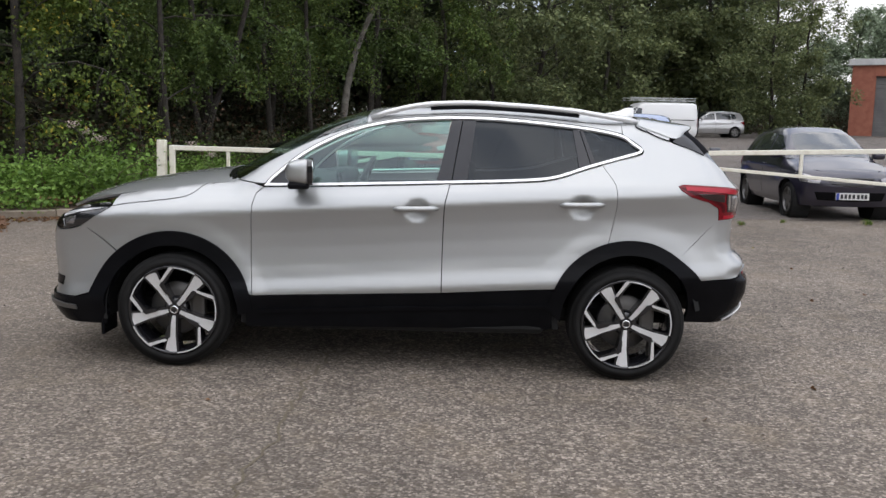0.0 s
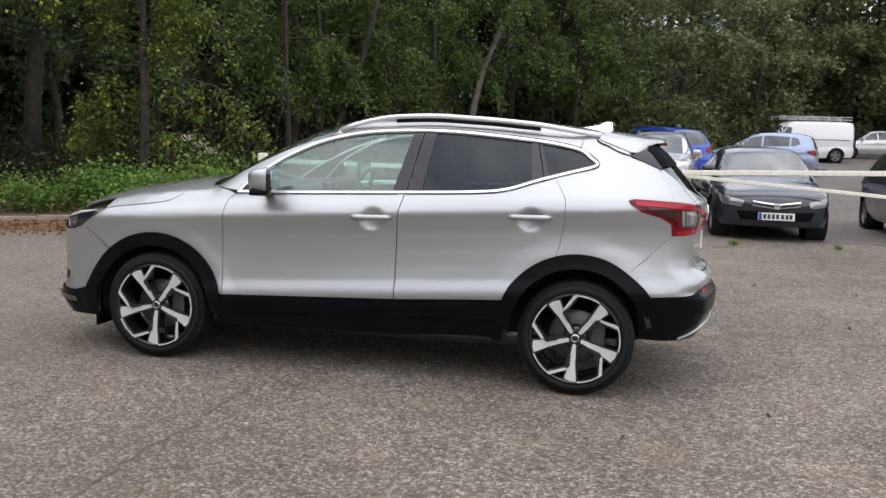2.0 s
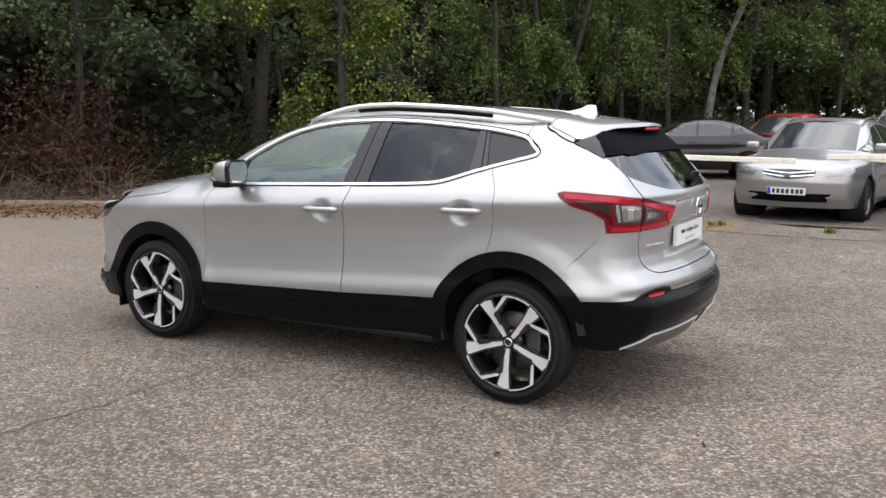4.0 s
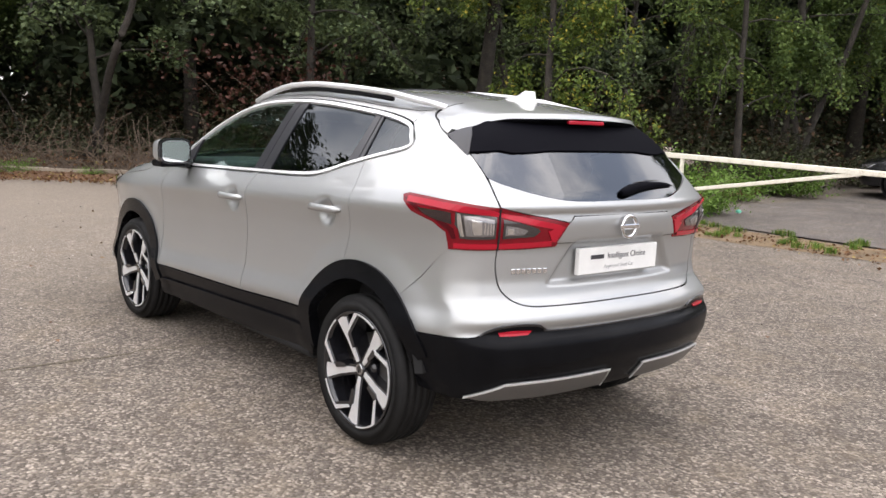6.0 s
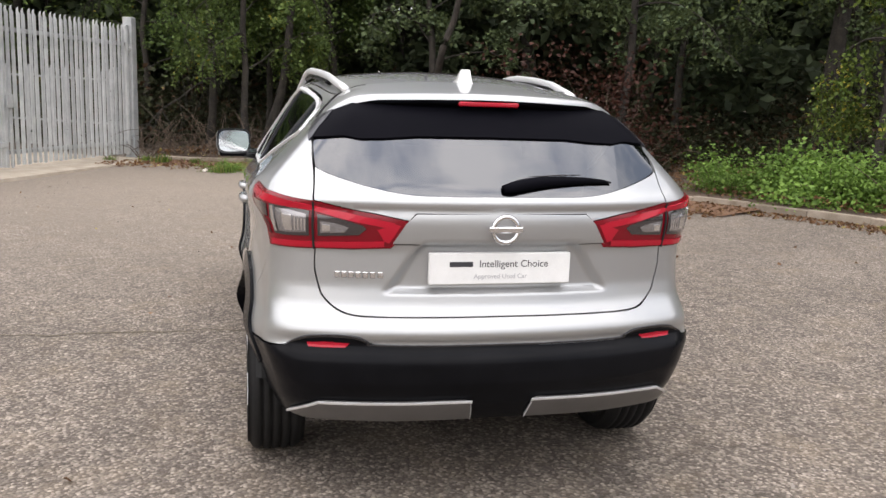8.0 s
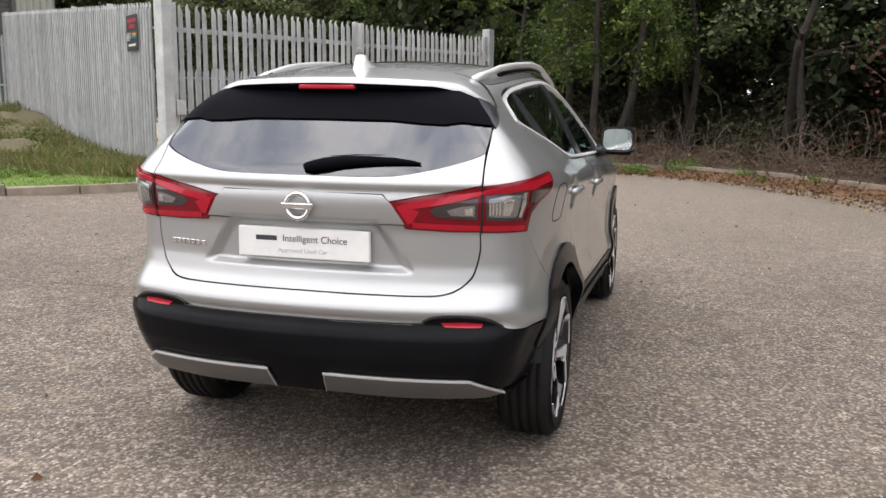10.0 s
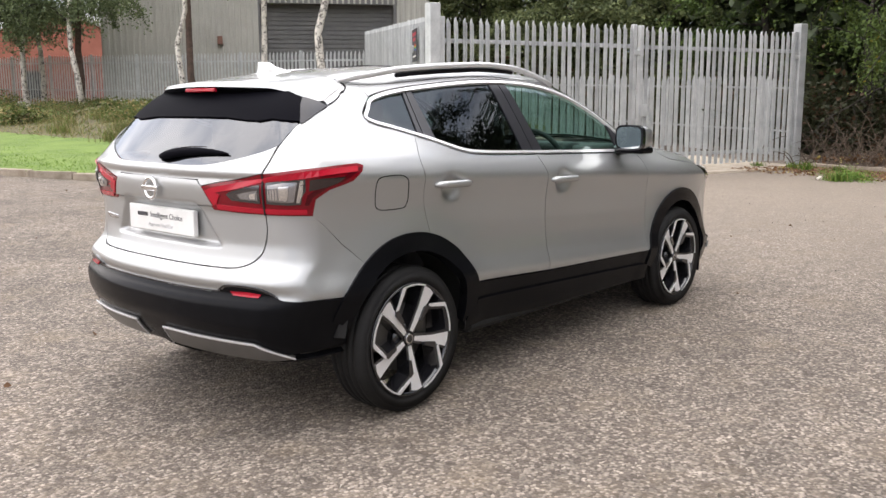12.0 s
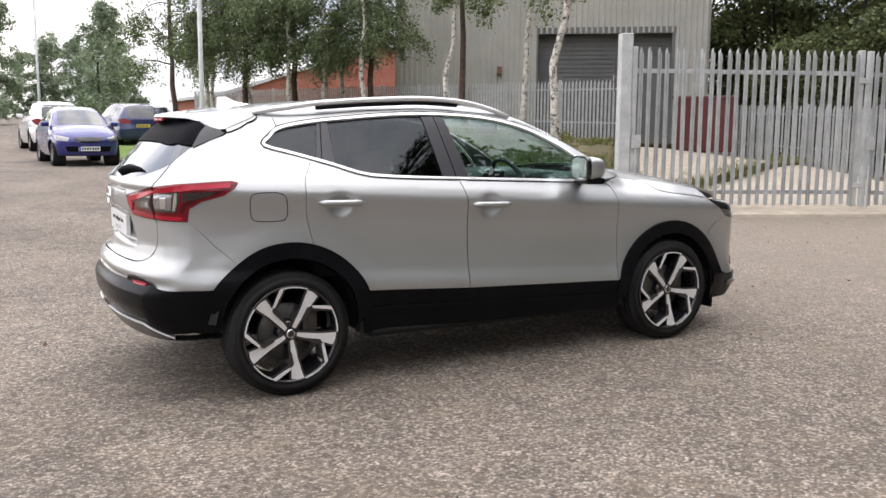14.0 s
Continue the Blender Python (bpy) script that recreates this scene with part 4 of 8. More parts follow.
def more(ob, x, y, turn=0.0, s=1.0, dz=0.05):
    c = copy_thing(ob, Matrix.Identity(4))
    c.matrix_basis = pose(x, y, gz(x, y) + dz, 0, 0, turn) @ Matrix.Scale(s, 4)
    return c


oak = [tree("dark green broadleaf tree at the wood's edge", 8.0 + k, 0.09 + 0.02 * k, 3.2, 0.20, 14000, 0.115, LEAF, BARK, 20 + k, 0.42, 0.07 * (k - 1), 17, 0.25, 0.38, patchy=0.38, floor=1.6) for k in range(3)]
bir = [tree("birch with hanging green sprays at the wood's edge", 8.0 + k, 0.08, 2.8, 0.20, 15000, 0.09, LEAFB, BARK, 40 + k, 0.75, 0.06, 17, 0.6, 0.36, patchy=0.38, floor=1.3) for k in range(2)]
yel = tree("birch with hanging sprays turning yellow over the kerb", 7.0, 0.08, 2.5, 0.14, 22000, 0.082, LEAFY, BARK, 51, 0.8, 0.05, 17, 0.65, 0.40, patchy=0.45, floor=0.4)
dim = [tree("broadleaf tree under the wood's canopy, leaf colour toned for shade", 8.5 + k, 0.09, 3.2, 0.24, 10000, 0.12, LEAFM, BARK, 30 + k, 0.42, 0.06 * (k - 1), 16, 0.25, 0.40, patchy=0.4, floor=1.8) for k in range(2)]
deep = [tree("tall tree deep in the wood, shade in its leaf colour", 13.0 + k, 0.07, 4.4, 0.06, 5600, 0.38, LEAFD, BARK, 60 + k, 0.3, 0.02, 22, 0.1, 0.6, twigs=1, floor=-1.0) for k in range(2)]
pale = [tree("distant green tree beyond the car park, haze-paled leaf colour", 12.0 + k, 0.12, 4.2, 0.05, 13000, 0.21, LEAFP, BARK, 70 + k, 0.4, 0.03, 28, 0.25, 0.45, twigs=1, patchy=0.6, floor=-0.6) for k in range(2)]
hazy = [tree("far green tree beyond the tarmac, haze in its leaf colour", 12.0 + k, 0.12, 4.2, 0.05, 10000, 0.33, LEAFH, BARK, 75 + k, 0.4, 0.03, 26, 0.25, 0.55, twigs=1, floor=-0.6) for k in range(2)]

# the wood's edge, from the yard in the west round to the far north-east
stand(yel, -7.3, 9.2, 20, 1.0)
stand(oak[0], -16.6, -1.6, 0)
stand(oak[1], -6.5, 17.2, 70, 0.95)
stand(oak[2], -9.0, 20.6, 130, 1.05)
stand(dim[0], -15.8, 3.6, 70)
stand(dim[1], -12.4, 7.0, 130)
stand(bir[0], -6.6, 14.8, 30)
stand(bir[1], -5.6, 21.0, 110, 1.05)
stand(deep[0], -21.0, 4.0, 0)
stand(deep[1], -17.0, 10.0, 40)
stand(pale[0], 3.5, 36.0, 0)
stand(pale[1], 9.5, 48.0, 90)
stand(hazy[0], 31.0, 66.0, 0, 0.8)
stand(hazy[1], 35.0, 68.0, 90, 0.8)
spot = random.Random(4)
for kind, x, y, s in (
    (dim[0], -19.0, 1.2, 1.0), (dim[1], -14.6, 9.4, 1.05), (dim[0], -10.6, 11.4, 0.95), (dim[1], -10.6, 15.4, 1.0), (bir[0], -4.6, 22.6, 1.1), (oak[1], -3.0, 26.6, 1.15), (oak[0], -6.6, 25.6, 1.15), (bir[1], -0.6, 29.6, 1.15),
    (pale[0], 1.6, 32.6, 0.9), (pale[1], -1.8, 34.0, 0.95), (pale[1], 5.0, 40.5, 0.95), (pale[0], 8.0, 44.4, 1.0),
    (oak[0], -17.8, 1.4, 1.0), (bir[0], -20.4, -3.2, 1.1), (bir[1], -15.6, -0.7, 0.95), (oak[2], -22.6, -6.6, 1.1), (pale[0], -25.0, -11.0, 0.75), (bir[1], -18.4, -0.2, 1.0), (yel, -27.0, -8.0, 1.2),
):
    more(kind, x, y, spot.uniform(0, 360), s)
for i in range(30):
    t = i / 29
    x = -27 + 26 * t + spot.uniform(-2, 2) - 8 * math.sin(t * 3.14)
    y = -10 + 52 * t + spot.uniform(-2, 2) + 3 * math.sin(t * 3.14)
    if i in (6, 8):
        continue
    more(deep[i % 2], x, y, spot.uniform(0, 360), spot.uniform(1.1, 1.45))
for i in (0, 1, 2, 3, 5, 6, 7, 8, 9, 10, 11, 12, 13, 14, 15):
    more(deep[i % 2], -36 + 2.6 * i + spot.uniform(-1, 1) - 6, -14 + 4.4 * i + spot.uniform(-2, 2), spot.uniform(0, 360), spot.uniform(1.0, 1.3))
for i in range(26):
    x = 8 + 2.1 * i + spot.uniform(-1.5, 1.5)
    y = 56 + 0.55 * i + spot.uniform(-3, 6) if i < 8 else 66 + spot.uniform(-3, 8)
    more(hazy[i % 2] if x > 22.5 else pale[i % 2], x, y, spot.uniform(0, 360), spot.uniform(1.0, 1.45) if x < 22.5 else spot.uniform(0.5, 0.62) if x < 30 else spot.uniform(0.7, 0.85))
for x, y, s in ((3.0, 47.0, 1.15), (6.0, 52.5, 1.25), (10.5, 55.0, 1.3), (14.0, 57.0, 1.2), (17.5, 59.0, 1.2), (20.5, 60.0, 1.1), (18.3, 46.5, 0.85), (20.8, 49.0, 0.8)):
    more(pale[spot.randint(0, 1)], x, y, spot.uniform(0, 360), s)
# Added crowns out of view: they darken the glass reflections and north side.
tall = tree("tall broadleaf tree added with its crown out of view", 21.0, 0.2, 5.0, 0.34, 9000, 0.26, LEAFD, BARK, 64, 0.35, 0.02, 24, 0.15, 0.5, twigs=1, floor=6.0)
stand(tall, -11.5, 26.0, 15)
more(tall, -10.8, 10.6, 200, 0.85)
more(tall, -17.8, 6.8, 80, 0.9)
for x, y, s in ((-3.5, 31.5, 1.6), (-8.5, 24.0, 1.75), (-12.5, 20.5, 1.75), (-16.5, 16.5, 1.6), (-9.0, 30.0, 1.9), (-15.0, 25.0, 1.9)):
    more(tall, x, y, spot.uniform(0, 360), s / 1.75)
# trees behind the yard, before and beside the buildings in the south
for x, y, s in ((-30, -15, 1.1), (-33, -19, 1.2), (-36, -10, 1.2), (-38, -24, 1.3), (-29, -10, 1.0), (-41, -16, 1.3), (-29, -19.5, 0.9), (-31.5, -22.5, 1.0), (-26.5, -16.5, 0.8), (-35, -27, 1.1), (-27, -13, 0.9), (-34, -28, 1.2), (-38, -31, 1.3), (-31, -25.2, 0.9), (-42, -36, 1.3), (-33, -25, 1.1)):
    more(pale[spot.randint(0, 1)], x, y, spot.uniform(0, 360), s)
leaner = tree("leaning grey-barked birch inside the wood", 10.0, 0.13, 2.4, 0.42, 6000, 0.10, LEAFB, surface("grey_bark", (0.07, 0.06, 0.05), (0.26, 0.24, 0.21), 0.95, 0, 5, 30, 0.8), 88, 0.6, 0.36, 14, 0.4, 0.4, patchy=0.5, floor=3.6)
stand(leaner, -3.9, 24.0)
scaly = surface("scaly_bark", (0.04, 0.028, 0.022), (0.14, 0.09, 0.07), 0.95, 0, 6, 30, 1.0)
slim = [tree("slender birch with pale peeling trunk on the bank", 11.0, 0.10, 2.2, 0.50, 8000, 0.11, LEAFB, BIRCHBARK, 80 + k, 0.7, 0.02, 18, 0.7, 0.6) for k in range(2)]
full = [tree("birch with pale trunk and low ragged crown on the bank", 10.0, 0.10, 2.8, 0.30, 10000, 0.115, LEAFK, BIRCHBARK, 82 + k, 0.7, 0.02, 20, 0.6, 0.6, patchy=0.6) for k in range(2)]
pine = tree("slender dark-barked tree with high thin crown on the bank", 11.5, 0.13, 2.1, 0.48, 7000, 0.12, LEAFK, scaly, 85, 0.5, 0.03, 18, 0.4, 0.6)
dusk = tree("dark-barked tree with ragged crown before brick building", 10.0, 0.13, 2.8, 0.30, 10000, 0.12, LEAFK, scaly, 86, 0.6, 0.03, 20, 0.5, 0.6, patchy=0.6)
stand(slim[0], -10.3, -12.7, 10, 1.0)
stand(slim[1], -14.4, -20.6, 60)
stand(pine, -14.6, -24.6, 0)
stand(full[0], -11.9, -27.9, 0)
stand(full[1], -11.0, -30.4, 90)
stand(dusk, -12.6, -29.6, 0)
for kind, x, y, s in ((slim[0], -12.2, -21.7, 0.9), (dusk, -10.4, -33.0, 1.05), (full[1], -9.8, -31.4, 1.0), (full[0], -9.4, -36.0, 1.1), (dusk, -8.6, -34.5, 1.0), (full[1], -8.2, -39.0, 1.0), (full[0], -7.4, -37.0, 1.1), (dusk, -7.0, -42.0, 1.1), (full[1], -12.8, -33.0, 1.0)):
    more(kind, x, y, spot.uniform(0, 360), s)
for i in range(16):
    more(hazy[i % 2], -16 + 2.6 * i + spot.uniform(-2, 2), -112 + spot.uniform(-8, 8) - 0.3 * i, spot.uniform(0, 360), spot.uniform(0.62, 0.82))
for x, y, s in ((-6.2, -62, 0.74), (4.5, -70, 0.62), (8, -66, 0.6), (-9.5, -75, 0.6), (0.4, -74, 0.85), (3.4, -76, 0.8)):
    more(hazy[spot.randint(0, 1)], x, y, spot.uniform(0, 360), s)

# undergrowth
br = [shrub("bright green bramble bush behind the kerb", 0.9, 0.95, 3000, 0.075, LEAFS, 90 + k, 12) for k in range(2)]
fl = shrub("bramble bush with pale pink flower heads beside gate post", 0.55, 1.05, 1900, 0.07, LEAFS, 95, 10, "shrub", PINK)
dk = [shrub("undergrowth under the trees, shade put into its leaf colour", 1.5, 1.6, 2600, 0.105, LEAFU, 97 + k, 12) for k in range(2)]
cop = shrub("copper-leaved bush in the wood's edge", 1.3, 2.3, 3400, 0.09, LEAFR, 99, 14)
stand(br[0], -5.6, 8.0, 0)
stand(br[1], -6.5, 7.6, 40)
stand(fl, -5.55, 8.45, 0, 1.1)
stand(dk[0], -12.9, 6.5, 0)
stand(dk[1], -16.4, 2.8, 90)
stand(cop, -11.6, 6.4, 0)
for kind, x, y, s in ((br[0], -7.3, 7.2, 1.0), (br[1], -8.0, 7.0, 0.8), (fl, -3.7, 8.8, 0.85), (br[0], -4.2, 9.4, 0.6), (br[1], -5.4, 9.0, 0.9), (br[1], -4.1, 9.6, 0.55),
                      (br[1], -4.9, 10.9, 0.5), (br[0], -5.3, 13.0, 0.7), (br[1], -5.5, 15.0, 0.8), (br[0], -4.9, 20.0, 0.9)):
    more(kind, x, y, spot.uniform(0, 360), s)
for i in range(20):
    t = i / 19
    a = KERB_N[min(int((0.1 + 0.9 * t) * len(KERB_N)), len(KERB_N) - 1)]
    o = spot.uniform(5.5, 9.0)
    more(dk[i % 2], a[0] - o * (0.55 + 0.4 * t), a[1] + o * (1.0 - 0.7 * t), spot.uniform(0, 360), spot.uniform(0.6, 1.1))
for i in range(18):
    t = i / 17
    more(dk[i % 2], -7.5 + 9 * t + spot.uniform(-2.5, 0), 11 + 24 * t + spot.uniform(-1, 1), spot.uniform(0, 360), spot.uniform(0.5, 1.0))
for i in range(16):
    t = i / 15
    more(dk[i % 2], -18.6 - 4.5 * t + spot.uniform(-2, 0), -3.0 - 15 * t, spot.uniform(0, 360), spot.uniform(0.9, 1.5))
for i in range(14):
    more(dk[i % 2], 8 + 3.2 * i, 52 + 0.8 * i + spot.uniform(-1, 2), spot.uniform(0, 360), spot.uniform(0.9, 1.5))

# Shade-toned undergrowth set far back to close bright gaps between the trunks.
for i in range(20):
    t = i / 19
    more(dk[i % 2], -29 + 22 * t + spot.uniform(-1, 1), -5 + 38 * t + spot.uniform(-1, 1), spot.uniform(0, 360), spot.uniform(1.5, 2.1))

# the mass of the wood far behind, its shade put into the leaf colour
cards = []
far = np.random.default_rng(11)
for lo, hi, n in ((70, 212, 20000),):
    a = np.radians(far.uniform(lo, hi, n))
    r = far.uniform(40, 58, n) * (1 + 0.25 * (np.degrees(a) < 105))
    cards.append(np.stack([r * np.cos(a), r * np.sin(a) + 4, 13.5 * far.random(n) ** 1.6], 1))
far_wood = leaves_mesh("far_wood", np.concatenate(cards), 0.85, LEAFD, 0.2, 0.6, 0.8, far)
tagged(put("far_wood", far_wood), "mass of distant woodland foliage, shade put into its colour", "woodland", kind="stuff")

# ---- car bodies ----
from mathutils.geometry import delaunay_2d_cdt

HALF = math.pi / 2


def tab(pts, soft=0.0):
    """A smooth curve through a short table of (place, value)."""
    xs, ys = np.array(pts, float).T
    g = np.linspace(xs[0] - 1.0, xs[-1] + 1.0, 3000)
    v = np.interp(g, xs, ys)
    if soft:
        step = g[1] - g[0]
        k = np.arange(-int(3 * soft / step), int(3 * soft / step) + 1) * step
        w = np.exp(-0.5 * (k / soft) ** 2)
        pad = len(k) // 2
        v = np.convolve(np.pad(v, pad, "edge"), w / w.sum(), "valid")
    return lambda q: np.interp(q, g, v)


class Body:
    """The outer skin of a car as one smooth rounded solid; x runs to the rear, y to its right-hand side, z up."""

    def __init__(s, side, plan, top, rear, front, belt, shear=0.045, tum=0.5, tuck=0.37, crown=0.05, bow_r=0.11, bow_f=0.2, r=0.09, flares=(), corner=(1.45, 0.45, -1.55, 0.40), dents=(), recess=None, screen=(0, 0, 0), tuck_x=(0.3, 1.4), rings=()):
        s.side, s.plan, s.top, s.rear, s.front = tab(side, 0.012), tab(plan, 0.06), tab(top, 0.03), tab(rear, 0.011), tab(front, 0.02)
        s.w_belt, s.belt, s.shear, s.tum, s.tuck, s.tuck_x = side[-1][1], belt, shear, tum, tuck, tuck_x
        s.crown, s.bow_r, s.bow_f, s.r, s.flares, s.dents, s.recess, s.screen, s.rings = crown, bow_r, bow_f, r, flares, dents, recess, screen, rings
        s.xr, s.yr, s.xf, s.yf = corner
        s.uc = s.xr + s.yr * HALF + s.yr
        s.uf = s.xf - s.yf * HALF - s.yf

    def width(s, x, z):
        zb = s.belt[0] + s.belt[1] * x
        low = s.side(np.minimum(z, zb) - s.shear * x) * s.plan(x)
        dz = np.maximum(z - zb, 0)
        w = low - dz * (s.tum + s.tuck * sstep(s.tuck_x[0], s.tuck_x[1], x)) - 0.12 * dz * dz
        for fx, fz, sx, sz, a in s.flares:
            w = w + a * np.exp(-((x - fx) / sx) ** 2 - ((z - fz) / sz) ** 2)
        for fx, fz, r0, r1, a in s.rings:
            w = w + a * (1 - sstep(r0, r1, np.hypot(x - fx, z - fz)))
        return w

    def f(s, x, y, z):
        ay = np.abs(y)
        w = s.width(x, z)
        for fx, fz, sx, sz, a in s.dents:
            w = w - a * np.exp(-(((x - fx) / sx) ** 2 + ((z - fz) / sz) ** 2) ** 2)
        R = s.rear(z) - s.bow_r * (ay / 0.7) ** 2.4
        if s.recess:
            yy, z0, z1, a = s.recess
            yy = yy - 0.7 * (z - z0)
            R = R - a * (1 - sstep(yy, yy + 0.05, ay)) * sstep(z0, z0 + 0.026, z) * (1 - sstep(z1, z1 + 0.02, z))
        Fr = s.front(z) + s.bow_f * (ay / 0.8) ** 2.2
        x0, x1, sh = s.screen
        xs = x - sh * (ay / 0.6) ** 2 * sstep(x0 - 0.3, x0, x) * (1 - sstep(x1, x1 + 0.4, x))
        T = s.top(xs) - s.crown * (ay / 0.6) ** 2
        q = [ay - w, x - R, Fr - x, z - T]
        m = np.maximum.reduce(q)
        e = sum(np.maximum(v + s.r, 0) ** 2 for v in q)
        return np.where(m > -s.r, np.sqrt(e) - s.r, m)

    def u(s, x, y):
        """The way round the body, from the middle of the nose along one side to the middle of the tail."""
        y = abs(y)
        if x > s.xr:
            return s.xr + s.yr * HALF + (s.yr - y) if y < s.yr else s.xr + s.yr * math.atan2(x - s.xr, y - s.yr)
        if x < s.xf:
            return s.xf - s.yf * HALF - (s.yf - y) if y < s.yf else s.xf - s.yf * math.atan2(s.xf - x, y - s.yf)
        return x

    def wrap(s, u):
        flip = np.where(u > s.uc, -1.0, 1.0)
        u = np.where(u > s.uc, 2 * s.uc - u, u)
        flip = np.where(u < s.uf, -1.0, flip)
        u = np.where(u < s.uf, 2 * s.uf - u, u)
        tr = np.clip((u - s.xr) / s.yr, 0, HALF)
        tf = np.clip((s.xf - u) / s.yf, 0, HALF)
        bx = np.clip(u, s.xf, s.xr)
        past_r = np.maximum(u - s.xr - s.yr * HALF, 0)
        past_f = np.maximum(s.xf - s.yf * HALF - u, 0)
        by = np.where(u > s.xr, s.yr - past_r, np.where(u < s.xf, s.yf - past_f, 0.0))
        dx = np.sin(tr) - np.sin(tf)
        dy = np.cos(tr) * np.cos(tf)
        return bx, -by * flip, dx, -dy * flip

    def around(s, uz, off=0.0):
        """From (u, z) to places on the skin of the near side (y below 0)."""
        uz = np.asarray(uz, float)
        bx, by, dx, dy = s.wrap(uz[:, 0])
        z = uz[:, 1]
        lo, hi = np.zeros(len(z)), np.full(len(z), 1.6)
        for _ in range(26):
            mid = (lo + hi) / 2
            out = s.f(bx + dx * mid, by + dy * mid, z) > 0
            hi, lo = np.where(out, mid, hi), np.where(out, lo, mid)
        p = np.stack([bx + dx * lo, by + dy * lo, z], 1)
        return s.lift(p, off)

    def over(s, xy, off=0.0):
        """From (x, y) to places on the skin from above."""
        xy = np.asarray(xy, float)
        lo, hi = np.full(len(xy), 0.3), np.full(len(xy), 2.6)
        for _ in range(26):
            mid = (lo + hi) / 2
            out = s.f(xy[:, 0], xy[:, 1], mid) > 0
            hi, lo = np.where(out, mid, hi), np.where(out, lo, mid)
        return s.lift(np.stack([xy[:, 0], xy[:, 1], lo], 1), off)

    def lift(s, p, off):
        h = 0.004
        n = np.stack([s.f(*(p + d * h).T) - s.f(*(p - d * h).T) for d in np.eye(3)], 1)
        n /= np.linalg.norm(n, axis=1)[:, None] + 1e-9
        return p + n * off, n


def inside(poly, pts):
    x, y = pts[:, 0], pts[:, 1]
    hit = np.zeros(len(pts), bool)
    for (x0, y0), (x1, y1) in zip(poly, np.roll(poly, -1, 0)):
        cross = ((y0 > y) != (y1 > y))
        with np.errstate(divide="ignore", invalid="ignore"):
            hit ^= cross & (x < (x1 - x0) * (y - y0) / (y1 - y0 + 1e-12) + x0)
    return hit


def dense(poly, step):
    out = []
    for a, b in zip(poly, poly[1:] + poly[:1]):
        n = max(1, int(math.hypot(b[0] - a[0], b[1] - a[1]) / step))
        out += [(a[0] + (b[0] - a[0]) * k / n, a[1] + (b[1] - a[1]) * k / n) for k in range(n)]
    return out


def inset(poly, d):
    """A closed outline drawn in by d."""
    p = np.array(poly, float)
    area = 0.5 * np.sum(p[:, 0] * np.roll(p[:, 1], -1) - np.roll(p[:, 0], -1) * p[:, 1])
    sgn = 1 if area > 0 else -1
    e = np.roll(p, -1, 0) - p
    e /= np.linalg.norm(e, axis=1)[:, None] + 1e-9
    n = np.stack([-e[:, 1], e[:, 0]], 1) * sgn
    m = n + np.roll(n, 1, 0)
    m /= np.maximum(np.sum(m * n, 1), 0.35)[:, None]
    return [tuple(q) for q in p + m * d]


def spline(pts, n=6):
    """A smooth open line through the points."""
    p = [np.array(q, float) for q in pts]
    p = [2 * p[0] - p[1]] + p + [2 * p[-1] - p[-2]]
    out = []
    for a, b, c, d in zip(p, p[1:], p[2:], p[3:]):
        for k in range(n):
            t = k / n
            out.append(tuple(0.5 * (2 * b + (c - a) * t + (2 * a - 5 * b + 4 * c - d) * t * t + (3 * b - a - 3 * c + d) * t ** 3)))
    return out + [tuple(p[-2])]


def patch(body, poly, cell=0.035, off=0.0, gap=0.0, depth=0.014, top=False):
    """A panel of the skin with the given outline and turned-in edges: vertices, faces, loop normals."""
    if gap:
        poly = inset(poly, gap)
    poly = dense(list(poly), cell * 0.9)
    P = np.array(poly)
    lo, hi = P.min(0), P.max(0)
    gx, gy = np.meshgrid(np.arange(lo[0], hi[0], cell), np.arange(lo[1], hi[1], cell * 0.87))
    gx = gx + (np.arange(gx.shape[0]) % 2)[:, None] * cell / 2
    G = np.stack([gx.ravel(), gy.ravel()], 1)
    G = G[inside(P, G)]
    if len(G):
        near = np.full(len(G), 9.0)
        for a, b in zip(P, np.roll(P, -1, 0)):
            ab = b - a
            t = np.clip(((G - a) @ ab) / (ab @ ab + 1e-12), 0, 1)
            near = np.minimum(near, np.linalg.norm(G - (a + t[:, None] * ab), axis=1))
        G = G[near > cell * 0.4]
    allp = [Vector(q) for q in P] + [Vector(q) for q in G]
    v, _, f, *_ = delaunay_2d_cdt(allp, [], [list(range(len(P)))], 1, 1e-6)
    v2 = np.array([q[:] for q in v])
    pos, nor = (body.over if top else body.around)(v2, off)
    faces = [list(q) for q in f]
    # faces look outward
    a, b, c = (pos[[q[i] for q in faces]] for i in range(3))
    turn = np.sum(np.cross(b - a, c - a) * nor[[q[0] for q in faces]], 1) < 0
    faces = [q[::-1] if t else q for q, t in zip(faces, turn)]
    normals = [nor[i] for q in faces for i in q]
    seen = {}
    for q in faces:
        for i, j in zip(q, q[1:] + q[:1]):
            seen[(i, j)] = 1
    rim = [(i, j) for i, j in seen if (j, i) not in seen]
    verts = [tuple(q) for q in pos]
    low = {}
    for i, j in rim:
        for k in (i, j):
            if k not in low:
                low[k] = len(verts)
                verts.append(tuple(pos[k] - nor[k] * depth))
        q = [j, i, low[i], low[j]]
        A, B, C = (np.array(verts[k]) for k in q[:3])
        n = np.cross(B - A, C - A)
        n = n / (np.linalg.norm(n) + 1e-9)
        faces.append(q)
        normals += [n] * 4
    return verts, faces, normals


